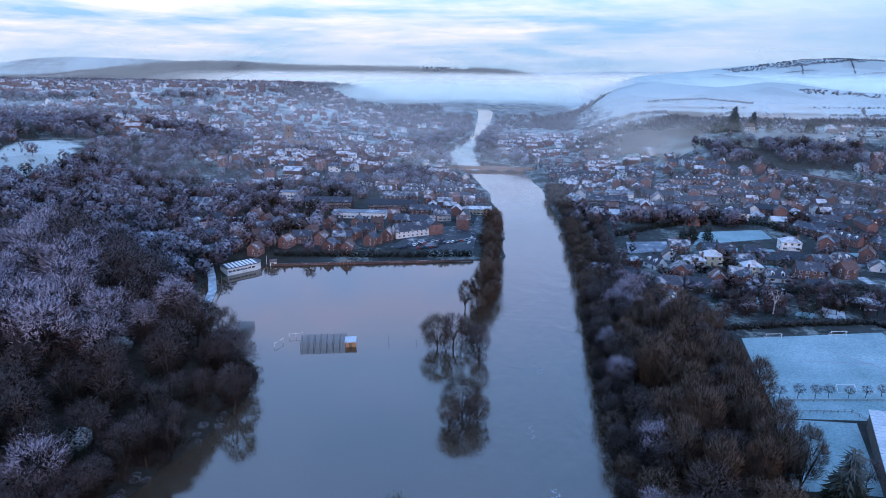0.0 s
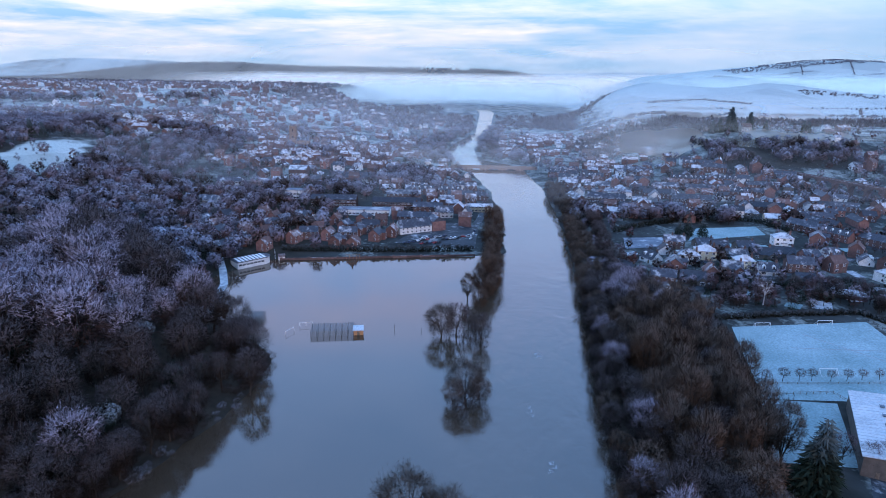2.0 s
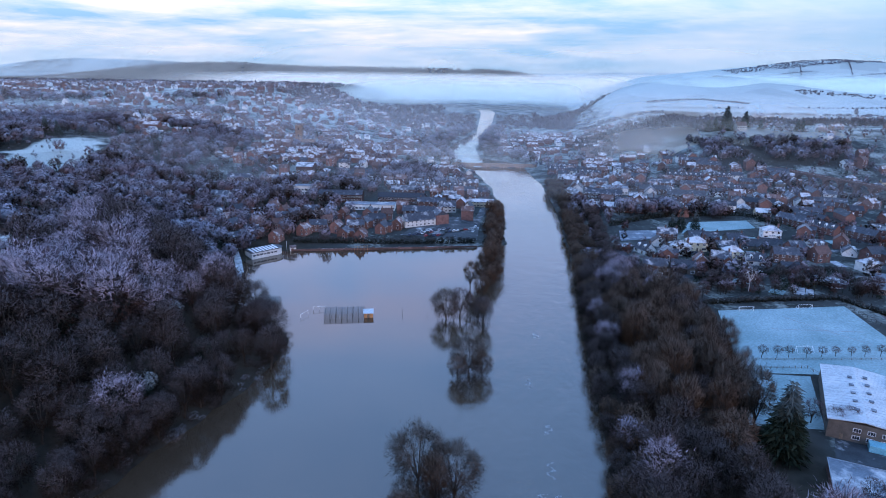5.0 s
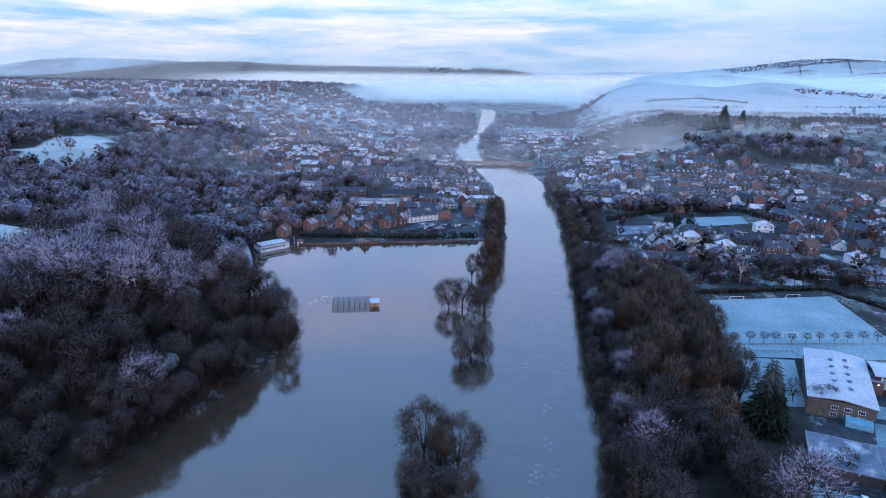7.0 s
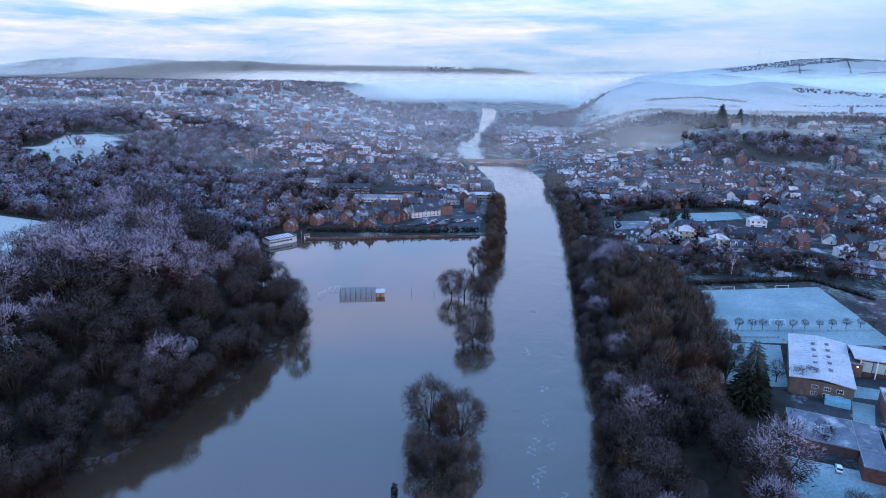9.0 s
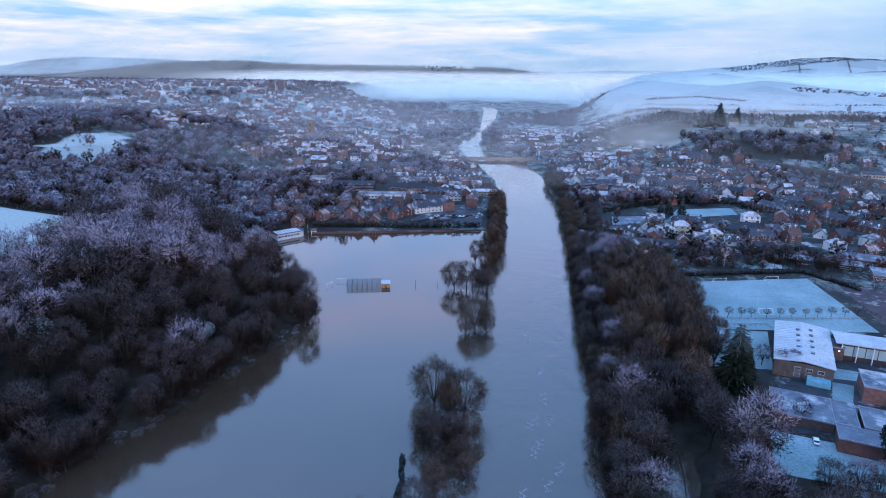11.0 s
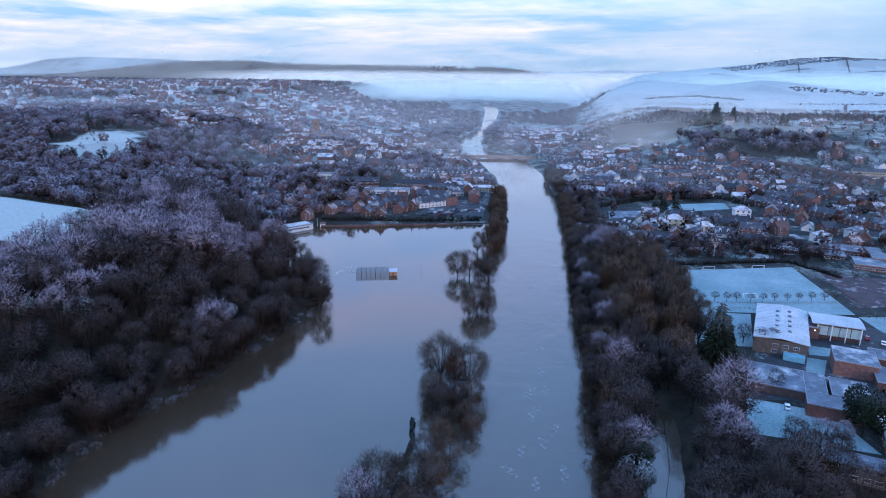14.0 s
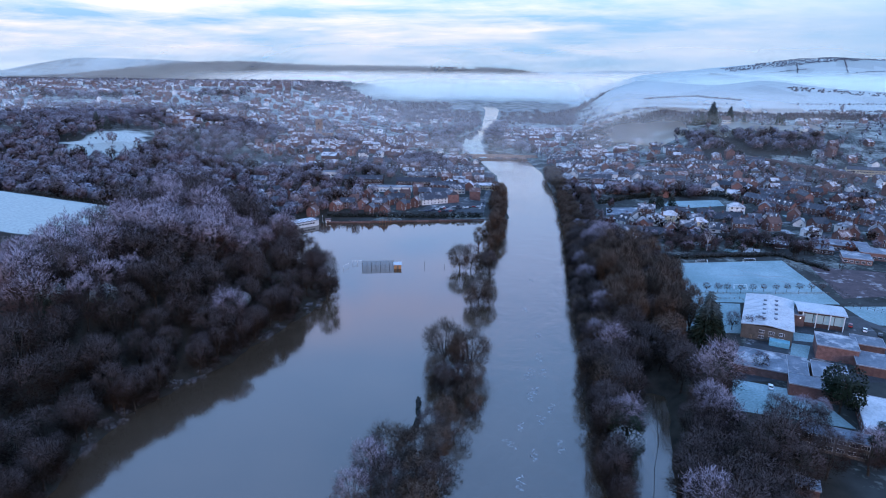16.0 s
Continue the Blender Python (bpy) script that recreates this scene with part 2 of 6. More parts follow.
MEADOW_Y = [-300, 21, 38, 52, 69, 88, 109, 133, 154, 174, 187, 210, 221, 246, 260, 270, 317, 345, 360]
MEADOW_X = [-124, -128, -131, -132, -131, -123, -114, -109, -103, -97, -96, -95, -101, -128, -147, -155, -173, -158, -150]
WEST_Y = [-300, 120, 228, 262, 364, 482, 627, 734, 790, 944, 1062, 1278, 1926, 5000]
WEST_X = [-8, -8, -4, -1, 2, 0, -16, -40, -65, -96, -93, -65, -85, -400]
EAST_Y = [-300, 98, 139, 232, 311, 394, 509, 636, 776, 827, 858, 988, 1421, 1937, 5000]
EAST_X = [33, 32, 35, 38, 43, 45, 46, 40, 22, 1, -39, -54, -40, -43, -355]


SPUR_Y = [1300, 1500, 1600, 1800, 2100, 2600]
SPUR_X = [120, 135, 185, 295, 560, 900]
HILL_X = [300, 600, 848, 1064, 1274, 1391, 1620, 2500, 4600]
HILL_Z = [40, 112, 137, 160, 184, 190, 184, 176, 150]
RIDGE_X = [-4600, -3300, -2888, -2560, -2249, -1920, -1600, -1320, -774, -166, 40, 206, 317, 600, 1500]
RIDGE_Z = [40, 60, 104, 140, 164, 172, 160, 148, 146, 140, 126, 98, 80, 40, 20]
BACK_X = [-4600, -4245, -4022, -3800, -3625, -3387, -2900, -2438, -2000, -1000, 300, 700, 1600, 3000, 4600]
BACK_Z = [150, 160, 180, 215, 234, 236, 220, 196, 150, 110, 138, 152, 160, 172, 170]


def swell(x, y, k, phase=0.0):
    return np.sin(x * k + 1.7 * np.sin(y * k * 0.7 + phase)) * np.cos(y * k * 0.83 + phase * 1.3)


def wall_line(x):
    return 382 + 0.214 * (np.asarray(x, float) + 20)


def wet(x, y):
    """Metres into the water (positive) or away from it."""
    meadow = np.minimum(x - np.interp(y, MEADOW_Y, MEADOW_X), wall_line(x) - y)
    river = x - np.interp(y, WEST_Y, WEST_X)
    ragged = 1.6 * swell(np.asarray(x, float), y, 0.11) + 1.1 * swell(np.asarray(x, float), y, 0.27, 2.0)
    return np.minimum(np.maximum(meadow, river), np.interp(y, EAST_Y, EAST_X) - x) + ragged * np.where(np.asarray(y) < 700, 1.0, 0.4)


def height(x, y):
    x, y = np.asarray(x, float), np.asarray(y, float)
    s = wet(x, y)
    d = np.maximum(-s, 0)
    z = np.where(s > 0, -np.minimum(s * 0.25, 2.0), np.minimum(d * 0.10, 4.2))
    west = np.maximum(np.interp(y, WEST_Y, WEST_X) - x, 0)
    z = z + 23 * ss(0, 62, d) * ss(345, 255, y) * (x < -90)
    # the west town: low streets near the river, a hill rising away from it
    z = z + 14 * ss(440, 700, y) * ss(40, 200, west)
    z = z + 34 * ss(-230, -520, x) * ss(60, 240, west) * ss(330, 600, y)
    z = z + 17 * ss(-215, -430, x) * ss(60, 240, west) * ss(480, 360, y)
    z = z + 33 * ss(850, 1200, y) * ss(150, 450, west) - 26 * ss(1500, 2400, y) * ss(100, 500, west)
    z = z + 42 * ss(600, 850, y) * ss(110, 290, x)
    # a spur of snowy fields east of the valley, and the hill behind it
    line = np.interp(y, SPUR_Y, SPUR_X)
    z = z - 42 * ss(600, 850, y) * ss(110, 290, x) * ss(1250, 1400, y) * ss(60, -40, x - line)
    z = z + (70 - 34 * ss(700, 1100, x)) * ss(1300, 2100, y) * ss(-45, 35, x - line)
    z = np.maximum(z, (np.interp(x, HILL_X, HILL_Z) + 3 * swell(x, y, 0.007) + 6) * ss(2050, 2880, y) * ss(3900, 3000, y) - 6)
    # a flooded path beside the river on its east side
    z = z - 4.0 * ss(9, 4, np.abs(x - (47.5 + 0.22 * (y - 43)))) * ss(112, 100, y) * (x > 20)
    # far ridges: bare woods before, a snowy hill behind
    crest = np.exp(-((y - 4150) / 420) ** 2)
    z = np.maximum(z, crest * (np.interp(x, RIDGE_X, RIDGE_Z) + 3 * swell(x, y, 0.006) + 6) - 6)
    z = np.maximum(z, np.exp(-((y - 4820) / 230) ** 2) * (np.interp(x, BACK_X, BACK_Z) + 4 * swell(x, y, 0.004, 1.0) + 6) - 6)
    z = np.maximum(z, (80 + 8 * swell(x, y, 0.003)) * ss(3000, 4500, y) * ss(-2300, -3000, x) - 6)
    bumps = np.minimum(d * 0.01, 1.0)
    z = z + bumps * (0.5 * swell(x, y, 0.05) + 1.2 * swell(x, y, 0.017, 2.0)) * ss(60, 300, np.abs(x - 40) + ss(500, 700, y) * 200)
    return z


def ground_z(x, y):
    return float(height(x, y))


def make(name, verts, faces, mats=(), index=None, smooth=False):
    me = bpy.data.meshes.new(name)
    me.from_pydata(verts, [], faces)
    for m in mats:
        me.materials.append(m)
    if index is not None:
        me.polygons.foreach_set("material_index", index)
    if smooth:
        me.polygons.foreach_set("use_smooth", [True] * len(me.polygons))
    me.update()
    return me


def make_big(name, verts, loops, totals, mats=(), index=None, smooth=False):
    """A mesh from arrays: corners in one row, and how many each face takes."""
    me = bpy.data.meshes.new(name)
    verts, loops, totals = np.asarray(verts, np.float32), np.asarray(loops, np.int32), np.asarray(totals, np.int32)
    me.vertices.add(len(verts))
    me.vertices.foreach_set("co", verts.ravel())
    me.loops.add(len(loops))
    me.loops.foreach_set("vertex_index", loops)
    me.polygons.add(len(totals))
    me.polygons.foreach_set("loop_start", np.concatenate([[0], np.cumsum(totals)[:-1]]).astype(np.int32))
    me.polygons.foreach_set("use_smooth", np.full(len(totals), smooth))
    for m in mats:
        me.materials.append(m)
    if index is not None:
        me.polygons.foreach_set("material_index", np.asarray(index, np.int32))
    me.update(calc_edges=True)
    return me


def make_soup(name, verts, corners, mats):
    """Loose triangles or quads, as many vertices as corners."""
    return make_big(name, verts, np.arange(len(verts)), np.full(len(verts) // corners, corners), mats)


def crown_mesh(name, verts, corners, mat, dome=False):
    """Twigs or leaves, with each one's height in the crown as a number on its vertices; a dome's twigs turn outwards."""
    verts = np.asarray(verts, float)
    if dome:
        low, high = verts.min(0), verts.max(0)
        core, half = (low + high) / 2 - np.array([0, 0, 0.12 * (high[2] - low[2])]), (high - low) / 2
        f = verts.reshape(-1, corners, 3)
        flat = np.cross(f[:, 1] - f[:, 0], f[:, 2] - f[:, 0])
        flat /= np.linalg.norm(flat, axis=1, keepdims=True) + 1e-9
        out = (f.mean(1) - core) / half
        out /= np.linalg.norm(out, axis=1, keepdims=True) + 1e-9
        away = (flat * out).sum(1) < 0
        f[away] = f[away][:, ::-1]
        flat[away] *= -1
        turned = out * 0.75 + flat * 0.35 + np.array([0, 0, 0.15])
        turned /= np.linalg.norm(turned, axis=1, keepdims=True)
        verts = f.reshape(-1, 3)
    me = make_soup(name, verts, corners, [mat])
    if dome:
        me.polygons.foreach_set("use_smooth", np.full(len(me.polygons), True))
        layer = me.attributes.new("custom_normal", "FLOAT_VECTOR", "POINT")
        layer.data.foreach_set("vector", np.repeat(turned, corners, 0).astype(np.float32).ravel())
    z = verts[:, 2]
    up = (z - z.min()) / (z.max() - z.min() + 1e-6)
    layer = me.color_attributes.new("crown", "FLOAT_COLOR", "POINT")
    layer.data.foreach_set("color", np.stack([up, np.zeros_like(up), np.zeros_like(up), np.ones_like(up)], 1).astype(np.float32).ravel())
    return me


def graded(lo, hi, fine_lo, fine_hi, step, grow):
    mid = list(np.arange(fine_lo, fine_hi + step / 2, step))
    out, s, v = [], step, fine_hi
    while v < hi:
        s *= grow
        v += s
        out.append(min(v, hi))
    low, s, v = [], step, fine_lo
    while v > lo:
        s *= grow
        v -= s
        low.append(max(v, lo))
    return np.array(low[::-1] + mid + out)


# woods on the plan, as centre, half sizes
WOODS = [(-195, 115, 118, 168), (-300, 430, 170, 120), (-260, 340, 80, 45), (-600, 440, 180, 130), (66, 110, 38, 190), (330, 760, 80, 45)]
# belts of trees through the west town, as centre, half sizes
BELTS = [(-378, 590, 58, 85), (-360, 715, 42, 85), (-600, 690, 130, 62), (-470, 640, 40, 28), (-540, 600, 48, 62), (-560, 500, 70, 50), (-345, 500, 60, 45), (-420, 760, 45, 30), (-250, 745, 40, 14), (-155, 560, 44, 24), (-108, 640, 24, 60), (-660, 860, 150, 22), (-480, 905, 60, 16), (-820, 1010, 120, 20), (-300, 900, 60, 14), (-560, 1040, 60, 12)]


def in_belt(x, y):
    return any(((x - cx) / hx) ** 2 + ((y - cy) / hy) ** 2 < 1 for cx, cy, hx, hy in BELTS)


def woodiness(x, y):
    v = np.zeros_like(np.asarray(x, float))
    for cx, cy, hx, hy in WOODS:
        v = np.maximum(v, ss(1.15, 0.85, np.maximum(np.abs(x - cx) / hx, np.abs(y - cy) / hy)))
    return v


FIELD = (-298, 228, 62, 40)  # the frosted field behind the wood


def ground_material():
    m = bpy.data.materials.new("frosted_ground")
    m.use_nodes = True
    t = m.node_tree
    b = t.nodes["Principled BSDF"]
    pos = t.nodes.new("ShaderNodeNewGeometry").outputs["Position"]
    cover = t.nodes.new("ShaderNodeAttribute")
    cover.attribute_name = "cover"
    cut = t.nodes.new("ShaderNodeSeparateColor")
    t.links.new(cover.outputs["Color"], cut.inputs[0])
    wood, field = cut.outputs[0], cut.outputs[1]
    soil = ramp(t, noise_tex(t, pos, 0.15, 5), [(0.3, (0.018, 0.016, 0.013)), (0.7, (0.045, 0.039, 0.030))])
    grass = ramp(t, noise_tex(t, pos, 0.08, 5), [(0.3, (0.020, 0.022, 0.020)), (0.7, (0.052, 0.057, 0.056))])
    rime = ramp(t, noise_tex(t, pos, 0.6, 4), [(0.3, (0.325, 0.36, 0.34)), (0.7, (0.445, 0.48, 0.445))])
    patch = calc(t, "ADD", calc(t, "MULTIPLY", noise_tex(t, pos, 0.035, 6, 0.65), 0.7), calc(t, "MULTIPLY", noise_tex(t, pos, 0.4, 4), 0.3))
    amount = calc(t, "ADD", patch, calc(t, "SUBTRACT", calc(t, "MULTIPLY", field, 0.45), calc(t, "MULTIPLY", wood, 0.26)))
    white = ramp(t, amount, [(0.52, 0.0), (0.74, 1.0)])
    plot = node(t, "ShaderNodeTexVoronoi", Scale=0.0045, Randomness=0.9)
    t.links.new(pos, plot.inputs["Vector"])
    split = t.nodes.new("ShaderNodeSeparateColor")
    t.links.new(plot.outputs["Color"], split.inputs[0])
    rime = mix(t, 1.0, rime, ramp(t, split.outputs[0], [(0.0, 0.84), (1.0, 1.05)]), "MULTIPLY")
    tone = mix(t, white, mix(t, wood, grass, soil), rime)
    t.links.new(tone, b.inputs["Base Color"])
    b.inputs["Roughness"].default_value = 0.95
    b.inputs["Specular IOR Level"].default_value = 0.1
    n = node(t, "ShaderNodeBump", Strength=0.5, Distance=0.15)
    t.links.new(noise_tex(t, pos, 1.5, 5), n.inputs["Height"])
    t.links.new(n.outputs[0], b.inputs["Normal"])
    return m


def build_ground():
    xs = graded(-4600, 4600, -330, 330, 4.0, 1.10)
    ys = graded(-900, 4900, -140, 480, 4.0, 1.035)
    gx, gy = np.meshgrid(xs, ys)
    gz = height(gx, gy)
    nx, ny = len(xs), len(ys)
    verts = np.stack([gx, gy, gz], -1).reshape(-1, 3)
    i = (np.arange(ny - 1)[:, None] * nx + np.arange(nx - 1)[None, :]).ravel()
    faces = np.stack([i, i + 1, i + nx + 1, i + nx], -1)
    me = make_big("ground", verts, faces.ravel(), np.full(len(faces), 4), [ground_material()], smooth=True)
    wood = woodiness(gx, gy)
    fx, fy, hx, hy = FIELD
    open_field = ss(1.1, 0.95, np.maximum(np.abs(gx - fx) / hx, np.abs(gy - fy) / hy))
    open_field = np.maximum(open_field, ss(56, 34, np.hypot((gx + 462) * 1.05, (gy - 548) * 0.9) + 14 * swell(gx, gy, 0.06) + 10 * swell(gx, gy, 0.13, 1.0)))
    open_field = np.maximum(open_field, 0.9 * ss(1100, 1400, gy) * ss(150, 300, gx))
    # Extra rime with distance over the town ground, painting in the haze's lightening.
    open_field = np.maximum(open_field, 0.20 * ss(520, 800, gy) + 0.14 * ss(600, 900, gy) * ss(-150, -350, gx))
    wood = np.minimum(wood, 1 - np.minimum(open_field * 1.5, 1))
    shore = -wet(gx, gy)
    snow = ss(1.0, 3.0, shore) * ss(11, 6, shore) * (gx < -80) * (gy < 280) * ss(0.15, 0.5, swell(gx, gy, 0.13, 4.0))
    open_field = np.maximum(open_field, 0.28 * snow)
    far_wood = np.clip(ss(3200, 3700, gy) * ss(4520, 4400, gy) * ss(-2950, -2700, gx) * (gx < 900) + 0.3 * ss(2000, 3000, gy) * (gx < -200), 0, 1)
    open_field = open_field * (1 - 0.8 * far_wood)
    snowy = np.clip(ss(4400, 4550, gy) + ss(3000, 3500, gy) * ss(-2700, -2950, gx), 0, 1) * (0.55 + 0.35 * swell(gx, gy, 0.006, 3.0))
    open_field = np.maximum(open_field, snowy)
    wood = np.maximum(wood, far_wood * 0.6)
    open_field = np.maximum(open_field, 0.10 * far_wood)
    layer = me.color_attributes.new("cover", "FLOAT_COLOR", "POINT")
    data = np.stack([wood, open_field, np.zeros_like(wood), np.ones_like(wood)], -1).reshape(-1)
    layer.data.foreach_set("color", data)
    return tagged(new("ground", me), "frost-dusted valley ground rising to wooded hills", "ground", kind="structure")


build_ground()


def build_water():
    xs = np.linspace(-400, 120, 14)
    ys = np.array([-900, -200, 0, 200, 400, 600, 800, 1000, 1400, 2000, 3000, 4000])
    verts = [(x if y < 1500 else x - (y - 1500) * 0.12, y, 0.0) for y in ys for x in xs]
    n = len(xs)
    faces = [(a * n + b, a * n + b + 1, a * n + n + b + 1, a * n + n + b) for a in range(len(ys) - 1) for b in range(n - 1)]
    return tagged(new("water", make("water", verts, faces, [WATER])), "muddy flooded river reflecting a pale dawn sky", "river", kind="structure")


build_water()

# ---- shapes ----


class Shape:
    """Collects boxes and faces into one mesh."""

    def __init__(self):
        self.v, self.f, self.m = [], [], []

    def poly(self, points, m=0):
        n = len(self.v)
        self.v += [tuple(p) for p in points]
        self.f.append(tuple(range(n, n + len(points))))
        self.m.append(m)
        return self

    def hull(self, bottom, top, m=0):
        """A prism between two rings of as many points."""
        n, k = len(self.v), len(bottom)
        self.v += [tuple(p) for p in bottom] + [tuple(p) for p in top]
        self.f.append(tuple(range(n + k - 1, n - 1, -1)))
        self.f.append(tuple(range(n + k, n + 2 * k)))
        self.f += [(n + i, n + (i + 1) % k, n + k + (i + 1) % k, n + k + i) for i in range(k)]
        self.m += [m] * (k + 2)
        return self

    def box(self, x0, y0, z0, x1, y1, z1, m=0):
        return self.hull([(x0, y0, z0), (x1, y0, z0), (x1, y1, z0), (x0, y1, z0)], [(x0, y0, z1), (x1, y0, z1), (x1, y1, z1), (x0, y1, z1)], m)

    def bar(self, a, b, r0, r1=None, m=0, sides=5):
        a, b = Vector(a), Vector(b)
        r1 = r0 if r1 is None else r1
        w = (b - a).normalized()
        u = w.orthogonal().normalized()
        v = w.cross(u)
        ring = [u * math.cos(math.tau * k / sides) + v * math.sin(math.tau * k / sides) for k in range(sides)]
        return self.hull([a + p * r0 for p in ring], [b + p * r1 for p in ring], m)

    def mesh(self, name, *mats, smooth=False):
        return make(name, self.v, self.f, mats, self.m, smooth)


def part(name, shape, mats, parent, label="", at=None):
    """One mesh object under a thing or a part."""
    mats = mats if isinstance(mats, (list, tuple)) else (mats,)
    me = shape.mesh(name, *mats) if isinstance(shape, Shape) else shape
    ob = new(name, me)
    ob.parent = parent
    if at is not None:
        ob.matrix_basis = at
    if label:
        tagged(ob, label)
    return ob


# ---- trees ----


STYLES = {  # fork height, crown's middle and half height (shares of the height), limbs, twigs' upward pull
    "round": (0.19, 0.565, 0.435, 7, 0.22), "broad": (0.11, 0.515, 0.475, 9, 0.12), "tall": (0.10, 0.57, 0.43, 7, 1.1), "small": (0.36, 0.66, 0.34, 6, 0.6), "shrub": (0.05, 0.52, 0.48, 7, 0.5), "plain": (0.20, 0.57, 0.43, 3, 0.25)}


def limbs_of(rng, H, R, style, shell):
    """Tapered trunk, limbs and branches, and the branch ends from which twigs grow."""
    fork, middle, half, count, pull = STYLES[style]
    shape, tips, ends = Shape(), [], []
    thick, thin = (4, 3) if style == "plain" else (6, 4)
    lean = rng.normal(size=2) * 0.025 * H
    top = np.array([lean[0], lean[1], fork * H])
    r = 0.019 * H
    shape.bar((0, 0, -0.8), (lean[0] * 0.4, lean[1] * 0.4, top[2] * 0.5), r * 1.35, r, sides=thick)
    shape.bar((lean[0] * 0.4, lean[1] * 0.4, top[2] * 0.5), top, r, r * 0.85, sides=thick)
    core = np.array([lean[0], lean[1], middle * H])
    radii = np.array([R, R * rng.uniform(0.85, 1.0), half * H])
    phase = rng.uniform(0, 6.28, 3)
    for k in range(count):
        a = math.tau * (k * 0.618 + rng.uniform(-0.05, 0.05))
        spread = 0.10 if k == 0 else rng.uniform(0.35, 0.62)
        end = core + radii * np.array([math.cos(a) * spread, math.sin(a) * spread, rng.uniform(-0.15, 0.45) if k else 0.5])
        mid = top * 0.45 + end * 0.55 + np.array([0, 0, -0.02 * H])
        shape.bar(top, mid, r * 0.55, r * 0.38, sides=thin)
        shape.bar(mid, end, r * 0.38, r * 0.2, sides=thin)
        ends += [mid, end]
    ends = np.array(ends)
    for k in range(shell):
        up = 1 - 1.86 * (k + 0.5) / shell
        a = k * 2.39996 + rng.uniform(-0.25, 0.25)
        flat = math.sqrt(max(1 - up * up, 0.02))
        n = np.array([math.cos(a) * flat, math.sin(a) * flat, up])
        lump = 0.86 + 0.13 * math.sin(3 * a + phase[0]) * math.cos(4 * up + phase[1]) + rng.uniform(-0.07, 0.05)
        tip = core + radii * n * lump
        near = ends[np.argmin(((ends - tip) ** 2).sum(1))]
        if style != "plain" and rng.random() < 0.75:
            shape.bar(near, tip, r * 0.17, r * 0.05, sides=3)
        d = (tip - near) / (np.linalg.norm(tip - near) + 1e-6) * 0.5 + n * 0.6
        tips.append((near * 0.55 + tip * 0.45, tip, d))
    return shape, tips


def slivers(rng, base, way, length, width):
    """Many thin twigs, a triangle each, as vertices and faces."""
    n = len(base)
    side = np.cross(way, rng.normal(size=(n, 3)))
    side /= np.linalg.norm(side, axis=1, keepdims=True) + 1e-9
    w = (width * rng.uniform(0.6, 1.3, n))[:, None]
    v = np.stack([base - side * w, base + side * w, base + way * (length * rng.uniform(0.6, 1.3, n))[:, None]], 1)
    return v.reshape(-1, 3), np.arange(n * 3).reshape(-1, 3)


def twigs_of(rng, tips, R, count, style, width):
    per = max(count // len(tips), 3)
    pull = STYLES[style][4]
    bases, ways = [], []
    for base, tip, d in tips:
        k = rng.uniform(0.0, 0.9, per)[:, None]
        b = base + (tip - base) * k + rng.normal(size=(per, 3)) * 0.10 * R
        w = d * 0.8 + rng.normal(size=(per, 3)) * 0.5 + np.array([0, 0, pull])
        bases.append(b)
        ways.append(w / np.linalg.norm(w, axis=1, keepdims=True))
    return slivers(rng, np.concatenate(bases), np.concatenate(ways), R * (0.26 if style == "tall" else 0.19 if style == "plain" else 0.14), width)


def clumps_of(rng, tips, H, R, shell):
    """Tufts of fine twigs that lie along the outside of a crown, a triangle each."""
    tip = np.repeat(np.array([q for _, q, _ in tips]), 5, 0) + rng.normal(size=(5 * len(tips), 3)) * 0.15 * R
    core = np.array([0, 0, 0.52 * H])
    out = tip - core
    out /= np.linalg.norm(out, axis=1, keepdims=True) + 1e-9
    u = np.cross(out, rng.normal(size=out.shape))
    u /= np.linalg.norm(u, axis=1, keepdims=True) + 1e-9
    w = np.cross(out, u)
    size = (R * 0.74 / math.sqrt(shell) * rng.uniform(0.7, 1.2, len(tip)))[:, None]
    at = core + (tip - core) * 0.9
    return np.stack([at + u * size, at + (w * 0.87 - u * 0.5) * size, at - (w * 0.87 + u * 0.5) * size], 1).reshape(-1, 3)


def bare_tree(seed, H, R, style, count, width, bark, twig, name, label, shell=120):
    rng = np.random.default_rng(seed)
    shape, tips = limbs_of(rng, H, R, style, shell)
    v, f = twigs_of(rng, tips, R, count, style, width)
    if style == "plain":
        v = np.concatenate([v, clumps_of(rng, tips, H, R, shell)])
    ob = tagged(new(name, shape.mesh("trunk", bark)), label, "tree")
    part("crown", crown_mesh("crown", v, 3, twig, True), twig, ob)
    return ob


